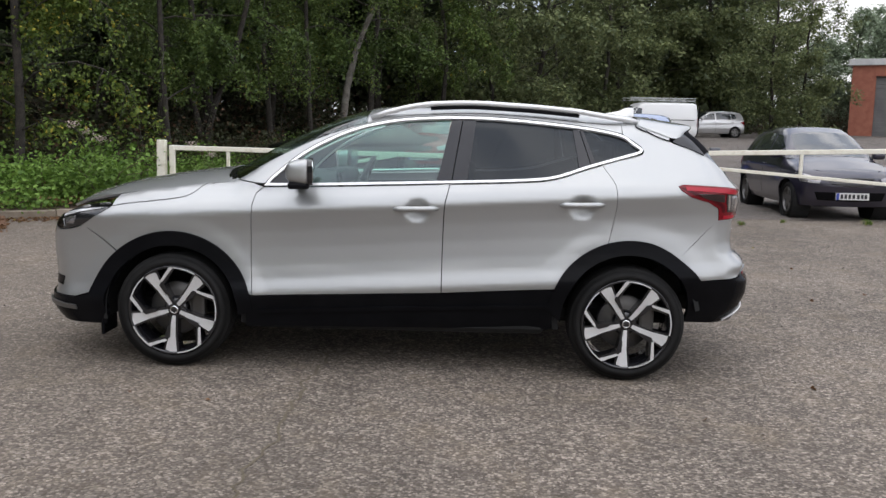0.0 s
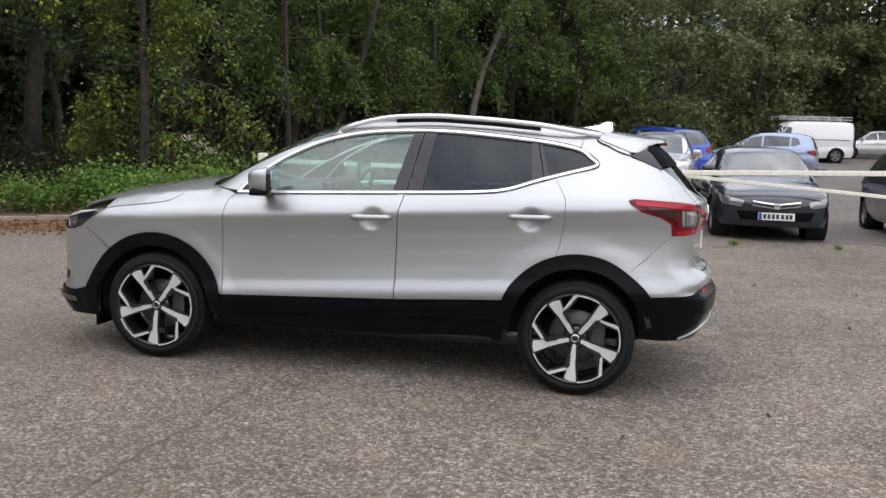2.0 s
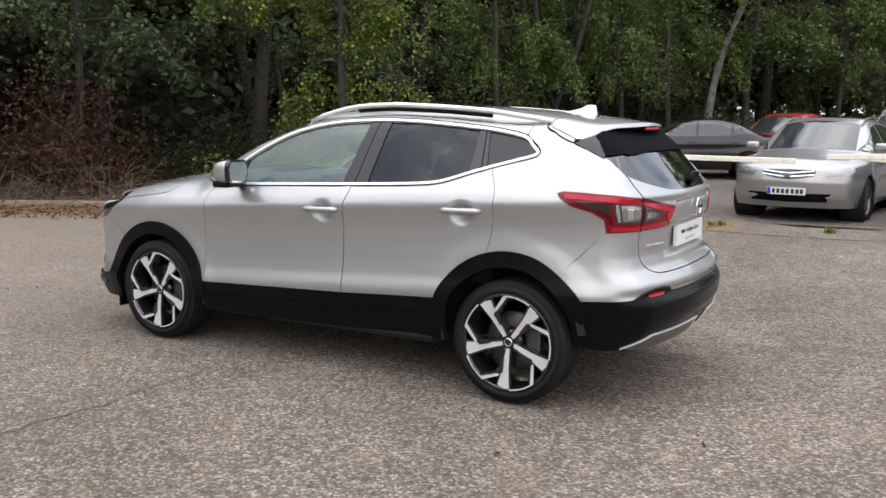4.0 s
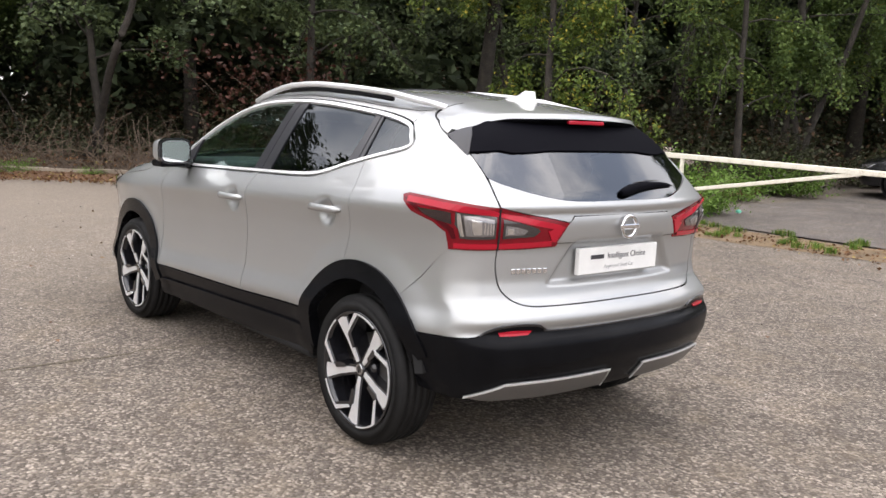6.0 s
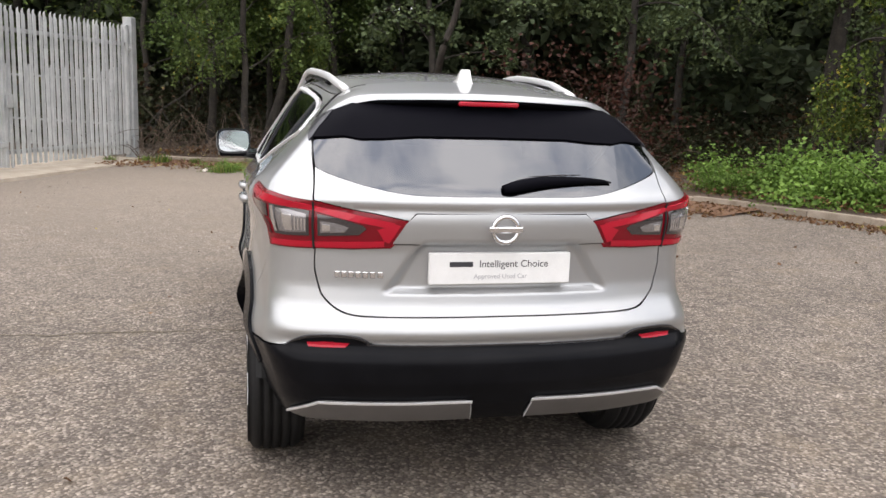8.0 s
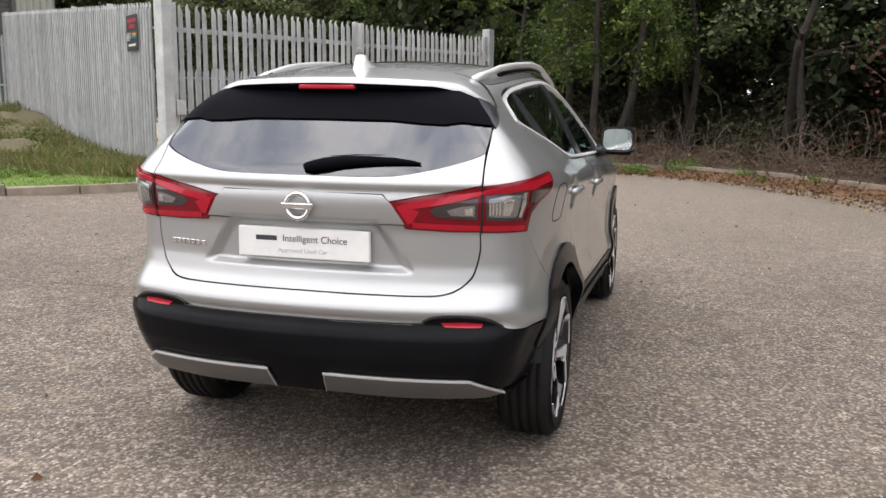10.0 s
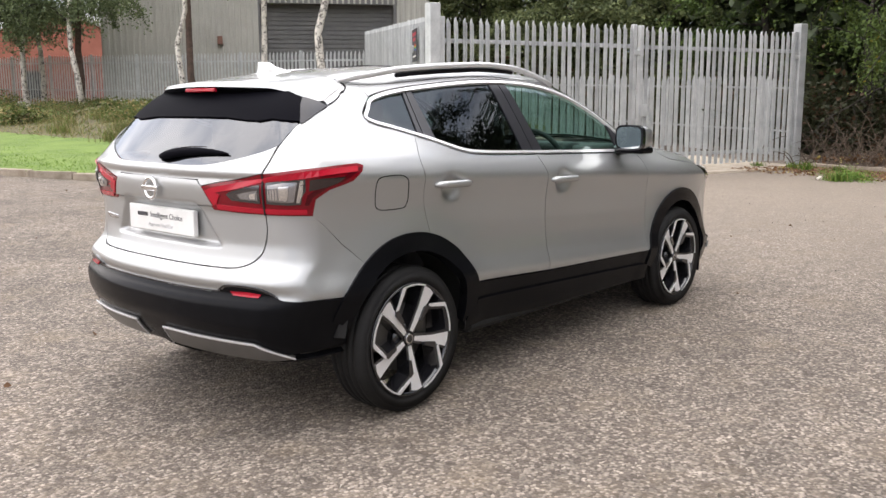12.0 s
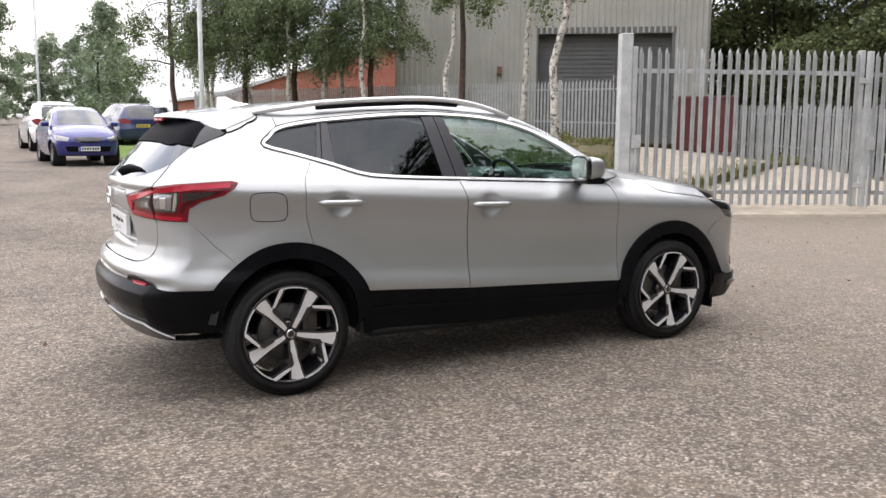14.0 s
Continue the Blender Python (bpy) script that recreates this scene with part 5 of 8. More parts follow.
def ribbon(body, line_a, line_b, off=0.004, depth=0.008, closed=False, top=False):
    """A trim strip between two matching lines on the skin, raised and with rolled edges."""
    go = body.over if top else body.around
    A0, nA = go(line_a, off)
    B0, nB = go(line_b, off)
    A1, B1 = A0 - nA * depth, B0 - nB * depth
    n = len(A0)
    verts = [tuple(p) for p in np.concatenate([A1, A0, B0, B1])]
    faces = []
    m = n if closed else n - 1
    for i in range(m):
        j = (i + 1) % n
        for k in range(3):
            faces.append([k * n + i, k * n + j, (k + 1) * n + j, (k + 1) * n + i])
    mid = np.array(verts)
    f0 = faces[1]
    nn = np.cross(mid[f0[1]] - mid[f0[0]], mid[f0[2]] - mid[f0[0]])
    if nn @ nA[0] < 0:
        faces = [q[::-1] for q in faces]
    return verts, faces, None


def panel(name, pieces, material, parent, label="", mirror=False):
    """Pieces of skin as one mesh object; mirror: for the far side."""
    verts, faces, normals, ok = [], [], [], True
    for v, f, n in pieces:
        k = len(verts)
        verts += v
        faces += [[i + k for i in q] for q in f]
        if n is None:
            ok = False
        else:
            normals += list(n)
    if mirror:
        verts = [(x, -y, z) for x, y, z in verts]
        out, at = [], 0
        for q in faces:
            if ok:
                out += [np.array((n[0], -n[1], n[2])) for n in normals[at:at + len(q)][::-1]]
            at += len(q)
        normals = out
        faces = [q[::-1] for q in faces]
    me = mesh_from(name, verts, faces, material, ok)
    if ok:
        me.normals_split_custom_set([tuple(n) for n in normals])
    return put(name, me, parent, label)


def both(name, pieces, material, parent, label=""):
    return panel(name, pieces, material, parent, label), panel(name, pieces, material, parent, label, True)


def arc(cx, cz, r, a0, a1, n=24):
    return [(cx + r * math.cos(radians(a0 + (a1 - a0) * k / n)), cz + r * math.sin(radians(a0 + (a1 - a0) * k / n))) for k in range(n + 1)]


def tyre_and_rim(parent, r, width, rim_r, rim_mat, seg=56, grooves=True):
    """A wheel lying with its outer face at y = 0 and its hub axis along y; the body is at positive y."""
    w = width
    prof = [(rim_r - 0.004, 0.03), (rim_r + 0.012, 0.012), (rim_r + 0.05, 0.001), (r - 0.035, 0.006), (r - 0.012, 0.02), (r - 0.002, 0.036)]
    tread = []
    if grooves:
        for k in range(4):
            a = 0.036 + (w - 0.072) * (k + 0.6) / 4.2
            tread += [(r, a - 0.006), (r - 0.009, a - 0.0045), (r - 0.009, a + 0.0045), (r, a + 0.006)]
    prof = prof + tread + [(q, w - a) for q, a in prof[::-1]]
    v, f = lathe(prof, seg)
    put("tyre", mesh_from("tyre", v, f, RUBBER, True), parent)
    prof = [(rim_r, 0.022), (rim_r + 0.006, 0.012), (rim_r, 0.008), (rim_r - 0.010, 0.012), (rim_r - 0.016, 0.03), (rim_r - 0.03, 0.09), (rim_r - 0.03, w - 0.03), (rim_r, w - 0.012)]
    v, f = lathe(prof, seg)
    put("rim_barrel", mesh_from("rim_barrel", v, f, rim_mat, True), parent)


def slab(outline, y0, y1, lean=None, thin=False):
    """A flat plate with an outline in (x, z), from depth y0 to y1, or y1 thick."""
    bm = bmesh.new()
    a = [bm.verts.new((x, y0 if lean is None else y0 + lean(x, z), z)) for x, z in outline]
    b = [bm.verts.new((x, a[i].co.y + y1 if thin else y1, z)) for i, (x, z) in enumerate(outline)]
    bm.faces.new(a)
    bm.faces.new(b[::-1])
    n = len(a)
    for i in range(n):
        bm.faces.new((a[i], b[i], b[(i + 1) % n], a[(i + 1) % n]))
    bmesh.ops.recalc_face_normals(bm, faces=list(bm.faces))
    return bm

# ---- the silver crossover ----
HUBX, HUBZ = 1.323, 0.335
Q = Body(
    side=[(0.12, 0.74), (0.20, 0.785), (0.28, 0.825), (0.38, 0.852), (0.43, 0.868), (0.475, 0.882), (0.50, 0.885), (0.53, 0.877), (0.58, 0.860), (0.66, 0.850), (0.76, 0.846), (0.86, 0.851), (0.94, 0.865), (0.972, 0.8735), (0.99, 0.871), (1.04, 0.845), (1.10, 0.797)],
    plan=[(-2.35, 0.66), (-2.1, 0.82), (-1.9, 0.905), (-1.7, 0.958), (-1.4, 0.99), (-0.9, 1.0), (0.9, 1.0), (1.4, 0.985), (1.7, 0.957), (1.95, 0.91), (2.15, 0.86)],
    top=[(-2.40, 0.45), (-2.26, 0.76), (-2.18, 0.87), (-2.08, 0.945), (-1.95, 1.0), (-1.78, 1.05), (-1.43, 1.11), (-1.2, 1.138), (-1.08, 1.155), (-1.0, 1.20), (-0.9, 1.262), (-0.63, 1.40), (-0.4, 1.493), (-0.2, 1.545), (0.05, 1.568), (0.4, 1.578), (0.8, 1.572), (1.1, 1.552), (1.4, 1.522), (1.7, 1.482), (1.95, 1.44)],
    rear=[(0.15, 1.90), (0.26, 1.98), (0.33, 2.055), (0.40, 2.105), (0.46, 2.132), (0.478, 2.143), (0.50, 2.145), (0.555, 2.150), (0.573, 2.144), (0.598, 2.114), (0.612, 2.108), (0.635, 2.124), (0.66, 2.13), (0.685, 2.108), (0.73, 2.055), (0.80, 2.04), (0.93, 2.045), (0.965, 2.056), (1.02, 2.064), (1.056, 2.065), (1.067, 2.051), (1.077, 2.053), (1.096, 2.072), (1.108, 2.064), (1.13, 2.032), (1.21, 1.965), (1.34, 1.85), (1.42, 1.775), (1.50, 1.70), (1.62, 1.60)],
    front=[(0.15, -2.06), (0.24, -2.19), (0.31, -2.245), (0.38, -2.25), (0.42, -2.225), (0.5, -2.22), (0.65, -2.235), (0.78, -2.23), (0.88, -2.185), (0.95, -2.10), (1.1, -1.9)],
    belt=(1.10, 0.035), shear=0.058, flares=[(-HUBX, 0.60, 0.46, 0.26, 0.018), (HUBX, 0.62, 0.50, 0.28, 0.026), (1.5, 1.06, 0.45, 0.12, 0.012)], rings=[(-HUBX, HUBZ, 0.49, 0.58, 0.006), (HUBX, HUBZ, 0.49, 0.59, 0.006)],
    dents=[(0.098, 0.955, 0.064, 0.054, 0.030), (1.04, 0.992, 0.064, 0.054, 0.030)],
    recess=(0.385, 0.770, 0.945, 0.026), screen=(-0.95, -0.25, 0.07),
)
suv = thing("crossover_car", "silver crossover car with black lower cladding on tarmac", "car")


def uz(*pts):
    """(x, y, z) corners to the way round the body."""
    return [(Q.u(x, y), z) for x, y, z in pts]


def seam_y(x):
    return float(np.interp(x, [-1.1, -1.0, -0.8, -0.5, -0.2, 0.0, 0.6, 1.2, 1.5], [0.72, 0.705, 0.665, 0.62, 0.585, 0.565, 0.55, 0.52, 0.495]))


def seam(x0, x1, n=14):
    xs = np.linspace(x0, x1, n)
    p, _ = Q.over([(x, seam_y(x)) for x in xs])
    return [(float(a), float(b)) for a, b in zip(xs, p[:, 2])]


win_low = spline([(-0.793, 1.072), (-0.491, 1.079), (-0.10, 1.093), (0.293, 1.108), (0.714, 1.127), (0.891, 1.148), (1.066, 1.203), (1.257, 1.257), (1.36, 1.284)], 5)
win_top = spline([(1.36, 1.352), (1.295, 1.398), (1.145, 1.430), (0.945, 1.454), (0.614, 1.482), (0.348, 1.489), (0.083, 1.479), (-0.117, 1.453), (-0.317, 1.400), (-0.518, 1.305), (-0.652, 1.212), (-0.76, 1.115)], 5)
win_corner = [(1.395, 1.298), (1.405, 1.312), (1.395, 1.328)]
window_line = win_low + win_corner + win_top
cut = lambda line, x0, x1: [p for p in line if x0 < p[0] < x1]

gap_a = [(-0.852, 0.440), (-0.862, 0.65), (-0.860, 0.84), (-0.852, 0.97), (-0.838, 1.03), (-0.80, 1.062)]
gap_b = [(0.245, 0.478), (0.246, 0.70), (0.254, 0.965), (0.270, 1.05), (0.283, 1.107)]
gap_c = [(1.196, 0.783), (1.212, 0.85), (1.232, 0.955), (1.237, 1.03), (1.231, 1.116), (1.20, 1.17), (1.162, 1.228)]
ARCH = 0.466
# doors
door_f = gap_a[::1] + [(-0.793, 1.066)] + [(x, z - 0.006) for x, z in cut(win_low, -0.78, 0.28)] + spline(gap_b, 4)[::-1]
door_r = spline(gap_b, 4) + [(x, z - 0.006) for x, z in cut(win_low, 0.29, 1.16)] + spline(gap_c, 4)[::-1] + arc(HUBX, HUBZ, ARCH, 105, 157, 14)
for name, poly in (("front_door", door_f), ("rear_door", door_r)):
    both(name, [patch(Q, poly, 0.026, 0, 0.0028)], SILVER, suv)
# front wing
wing = [(-0.878, 0.455)] + arc(-HUBX, HUBZ, ARCH, 17, 133, 26) + [(-1.80, 0.80), (-1.845, 0.822), (-1.74, 0.892), (-1.685, 0.935)] + spline([(-1.60, 0.951), (-1.30, 0.990), (-1.215, 1.02), (-1.166, 1.063), (-1.10, 1.09)], 4) + [(-0.99, 1.10), (-0.86, 1.085), (-0.80, 1.066)] + gap_a[::-1]
both("front_wing", [patch(Q, wing, 0.03, 0, 0.0012)], SILVER, suv)
# rear quarter, up to the roof
lamp = [(1.598, 1.120), (1.635, 1.130), (1.74, 1.126), (1.85, 1.118), (2.0, 1.096), (2.11, 1.068), (2.273, 1.037), (2.24, 0.969), (2.216, 0.938), (2.10, 0.932), (2.01, 0.930), (1.915, 0.928), (1.826, 0.925), (1.822, 0.955), (1.814, 0.993), (1.765, 1.028), (1.665, 1.058), (1.612, 1.095)]
hatch_edge = [(1.985, 1.098), (1.972, 1.16), (1.957, 1.207), (1.935, 1.25), (1.905, 1.292), (1.83, 1.332), (1.745, 1.364), (1.79, 1.392)] + uz((1.54, 0.51, 1.425), (1.46, 0.455, 1.478))
q_lamp = [lamp[k] for k in (12, 13, 14, 15, 16, 17, 0, 1, 2, 3)]
quarter = arc(HUBX, HUBZ, ARCH, 105, 52, 14) + [(1.72, 0.80)] + q_lamp + spline(hatch_edge, 4) + [(1.30, seam(1.30, 1.31, 2)[0][1])] + [(1.30, 1.405)] + [(1.37, 1.358), (1.40, 1.335), (1.413, 1.312), (1.402, 1.29), (1.365, 1.276)] + [(1.257, 1.250), (1.162, 1.224)] + spline(gap_c, 4)[::-1]
both("rear_quarter", [patch(Q, quarter, 0.026, 0, 0)], SILVER, suv)
# roof side rail and windscreen pillar
cant = [(x, z + 0.008) for x, z in win_top if x < 1.30] + [(-0.79, 1.085), (-0.86, 1.09), (-0.99, 1.105)] + seam(-1.0, 1.30, 40)
both("roof_side", [patch(Q, cant, 0.03, 0, 0.0012)], SILVER, suv)
# window trim, panes and pillars
wl_in = inset(window_line, 0.013)
panel_l = ribbon(Q, window_line, wl_in, 0.005, 0.016, True)
both("window_trim", [panel_l], SATINTRIM, suv, "bright chrome window surround")
wi = [tuple(p) for p in wl_in]


def clip(poly, line):
    """The part of an outline left of each of the given edges."""
    for a, b in line:
        out = []
        side = lambda p: (b[0] - a[0]) * (p[1] - a[1]) - (b[1] - a[1]) * (p[0] - a[0])
        for p, q in zip(poly, poly[1:] + poly[:1]):
            sp, sq = side(p), side(q)
            if sp >= 0:
                out.append(p)
            if sp * sq < 0:
                t = sp / (sp - sq)
                out.append((p[0] + (q[0] - p[0]) * t, p[1] + (q[1] - p[1]) * t))
        poly = out
    return poly


def between(lo, hi):
    """Window area between two leaning lines, each as x at the foot (z 1.1) and at the head (z 1.5)."""
    edges = []
    if lo:
        edges.append(((lo[1], 1.5), (lo[0], 1.1)))
    if hi:
        edges.append(((hi[0], 1.1), (hi[1], 1.5)))
    return clip(wi, edges)


panes = (("front_window", between((-0.585, -0.585), (0.205, 0.298)), WINDOW), ("rear_window", between((0.372, 0.425), (1.045, 1.0)), PRIVACY), ("quarter_window", between((1.165, 1.035), None), PRIVACY))
for name, poly, mat in panes:
    for o in both(name, [patch(Q, poly, 0.05, -0.010, 0, 0.004)], mat, suv, "clear green-tinted pane" if mat is WINDOW else "dark privacy pane"):
        o.visible_shadow = False
for poly in (between(None, (-0.60, -0.60)), between((0.20, 0.292), (0.286, 0.35)), between((0.292, 0.356), (0.378, 0.431)), between((1.04, 0.995), (1.128, 1.02)), between((1.134, 1.026), (1.17, 1.04))):
    both("pillar_trim", [patch(Q, poly, 0.04, -0.004, 0, 0.012)], SATINBLACK, suv, "satin black pillar cover")
# bumper, hatch and rear glass
lo_l = [(1.712, 0.580), (1.80, 0.585), (1.90, 0.594), (1.93, 0.604), (1.955, 0.622), (1.99, 0.637), (2.05, 0.644), (2.11, 0.639), (2.14, 0.620), (2.175, 0.610)]
mirror_u = lambda line: [(2 * Q.uc - u, z) for u, z in line][::-1]
gap_h = [(1.987, 0.929), (1.985, 0.86), (2.0, 0.785), (2.02, 0.75), (2.055, 0.720), (2.105, 0.704), (2.2, 0.701), (Q.uc, 0.702)]
bump_half = arc(HUBX, HUBZ, ARCH, 32, 52, 8) + [(1.72, 0.795)] + [lamp[12], lamp[11]] + spline(gap_h, 4)
half = spline(lo_l, 3)
bumper = bump_half + mirror_u(bump_half[:-1]) + mirror_u(half) + [(Q.uc, 0.610)] + half[::-1]
panel("rear_bumper", [patch(Q, bumper, 0.018, 0.0, 0)], SILVER, suv)
foot = uz((1.715, 0.85, 0.325), (1.85, 0.8, 0.318), (1.975, 0.74, 0.318), (2.03, 0.6, 0.320), (2.07, 0.4, 0.322), (2.08, 0.1, 0.322))
black_half = arc(HUBX, HUBZ, 0.385, 4, 20, 6) + [(1.725, 0.545)] + [(u, z - 0.004) for u, z in half]
low = black_half + [(Q.uc, 0.606)] + mirror_u(black_half) + mirror_u(spline(foot, 3)) + spline(foot, 3)[::-1]
panel("lower_bumper", [patch(Q, low, 0.018, 0.006, 0.0015, 0.03)], BLACKTRIM, suv, "black plastic lower bumper")
for sgn in (1, -1):
    sk = [(1.905, 0.340), (2.005, 0.402), (2.03, 0.409), (2.475, 0.417), (2.492, 0.408), (2.505, 0.338), (2.2, 0.330), (1.96, 0.333)]
    panel("skid_insert", [patch(Q, sk, 0.03, 0.018, 0, 0.02)], SKID, suv, "dark satin skid insert with bright edge", sgn < 0)
    se = spline([(1.905, 0.342), (2.005, 0.404), (2.04, 0.411), (2.25, 0.415), (2.475, 0.419), (2.494, 0.410), (2.506, 0.340)], 4)
    panel("bright_edge", [ribbon(Q, se, [(u, z - 0.007) for u, z in se], 0.0205, 0.006)], ALLOY, suv, "bright edge of skid insert", sgn < 0)
    rf = [(1.985, 0.616), (2.03, 0.622), (2.094, 0.619), (2.082, 0.597), (2.03, 0.595), (1.99, 0.596)]
    panel("rear_reflector", [patch(Q, rf, 0.02, 0.0095, 0, 0.012)], BRIGHTRED, suv, "red reflector", sgn < 0)
lip = [(1.93, 0.606), (1.957, 0.626), (1.99, 0.641), (2.05, 0.648), (2.112, 0.643), (2.142, 0.624), (2.18, 0.614), (Q.uc, 0.614)]
lip = spline(lip, 5)
lip = lip + mirror_u(lip)[1:]
panel("bumper_crease", [ribbon(Q, lip, [(u, z - 0.008) for u, z in lip], 0.007, 0.012)], GLOSSBLACK, suv)
glass_low = [(Q.uc, 1.121), (2.36, 1.121), (2.24, 1.128), (2.14, 1.148), (2.045, 1.176), (1.995, 1.193), (1.964, 1.208)]
strip_half = [lamp[k] for k in (6, 5, 4)] + [(1.989, 1.098), (1.976, 1.16)] + spline(glass_low, 4)[::-1]
strip_r = strip_half[:-1]
hatch_up = uz((2.07, 0.31, 1.062)) + strip_r
up_poly = hatch_up + [glass_low[0]] + mirror_u(hatch_up)
panel("tailgate_top", [patch(Q, up_poly, 0.016, 0.002, 0.002)], SILVER, suv)
gar = uz((2.07, 0.0, 1.064), (2.07, 0.31, 1.060), (2.06, 0.345, 1.03), (2.05, 0.39, 0.957))
panel("tailgate_garnish", [patch(Q, gar + mirror_u(gar[1:]), 0.024, 0.006, 0.001, 0.02)], SILVER, suv)
lowh = uz((2.05, 0.39, 0.953), (2.04, 0.42, 0.944), (2.02, 0.52, 0.932)) + spline([(u + 0.003, z + 0.003) for u, z in gap_h[:-1]], 3)
panel("tailgate", [patch(Q, lowh + [(Q.uc, 0.705)] + mirror_u(lowh), 0.014, 0, 0.0015)], SILVER, suv)
g_half = spline(glass_low, 4) + [(1.941, 1.25), (1.911, 1.292), (1.90, 1.33), (1.93, 1.385), (1.950, 1.42)] + uz((1.66, 0.47, 1.44))
panel("rear_screen", [patch(Q, g_half + mirror_u(g_half[1:]), 0.05, -0.004, 0.002, 0.006)], REARGLASS, suv, "dark curved rear screen").visible_shadow = False
# Black strip stands in for the spoiler's dark reflection in the glass.
band = uz((1.86, 0.0, 1.318), (1.85, 0.28, 1.316), (1.83, 0.40, 1.306), (1.81, 0.48, 1.303), (1.79, 0.53, 1.312), (1.77, 0.572, 1.328), (1.73, 0.545, 1.38), (1.69, 0.51, 1.42), (1.69, 0.46, 1.435))
band[5:] = [(1.893, 1.300), (1.912, 1.345), (1.945, 1.399)] + uz((1.69, 0.50, 1.425), (1.69, 0.46, 1.435))
panel("reflection_band", [patch(Q, band + [(Q.uc, 1.437)] + mirror_u(band[1:]), 0.05, 0.004, 0.001, 0.008)], DEEPBLACK, suv, "black strip put in for the spoiler's reflection in rear screen")
side_fin = [(1.758, 1.363), (1.84, 1.384), (1.935, 1.399), (1.952, 1.400), (1.938, 1.37), (1.918, 1.335), (1.906, 1.300), (1.896, 1.288), (1.880, 1.298), (1.83, 1.331)]
both("screen_fin", [patch(Q, side_fin, 0.03, 0.006, 0.001, 0.014)], SATINBLACK, suv, "satin black side fin")
# spoiler
ys = np.linspace(-0.592, 0.592, 45)


def spoiler_edge(a):
    return 1.80 - 0.165 * (a / 0.565) ** 2.4


def spoiler_z(x, a):
    """Height of the spoiler's top, which runs into the skin at its ends."""
    flat = float(Q.top(x) - Q.crown * (a / 0.6) ** 2) + 0.004
    skin = float(Q.over([(x, a)])[0][0][2]) + 0.005
    k = max(float(sstep(0.40, 0.555, a)), float(sstep(1.60, 1.45, x) * sstep(0.36, 0.47, a)))
    return flat + (min(skin, flat) - flat) * k


bm = bmesh.new()
rows_s = []
for y in ys:
    a = abs(y)
    xt = spoiler_edge(a)
    col = []
    for k in range(9):
        xs = float(np.interp(a, [0.0, 0.44, 0.50, 0.53, 0.592], [1.425, 1.41, 1.385, 1.43, 1.582]))
        x = xs + (xt - xs) * k / 8
        col.append(bm.verts.new((x, y, spoiler_z(x, a))))
    col.append(bm.verts.new((xt + 0.006, y, col[-1].co.z - 0.016)))
    rows_s.append(col)
for c0, c1 in zip(rows_s, rows_s[1:]):
    for k in range(9):
        bm.faces.new((c0[k], c0[k + 1], c1[k + 1], c1[k]))
bmesh.ops.recalc_face_normals(bm, faces=list(bm.faces))
part("spoiler", bm, SILVER, suv, "", True)
cut_s = spline([(1.425, 1.492), (1.40, 1.478), (1.381, 1.455), (1.40, 1.436), (1.45, 1.418), (1.60, 1.392), (1.742, 1.366)], 5)
both("spoiler_gap", [ribbon(Q, cut_s, [(u + 0.004, z + 0.003) for u, z in cut_s], 0.0066, 0.01)], WELL, suv)
bm = bmesh.new()
rows_s = []
for y in ys[2:-2]:
    a = abs(y)
    xt = spoiler_edge(a)
    z1 = spoiler_z(xt, a) - 0.015
    rows_s.append([bm.verts.new((xt + 0.005, y, z1)), bm.verts.new((xt - 0.010, y, z1 - 0.020)), bm.verts.new((xt - 0.07, y, z1 - 0.022)), bm.verts.new((xt - 0.15, y, z1 - 0.01))])
for c0, c1 in zip(rows_s, rows_s[1:]):
    for k in range(3):
        bm.faces.new((c0[k], c0[k + 1], c1[k + 1], c1[k]))
part("spoiler_underside", bm, BLACKTRIM, suv, "black spoiler underside", True)
part("brake_light", box_bm(0.02, 0.23, 0.017, (1.797, 0, 1.438), 0.004), BRIGHTRED, suv, "red high brake light")
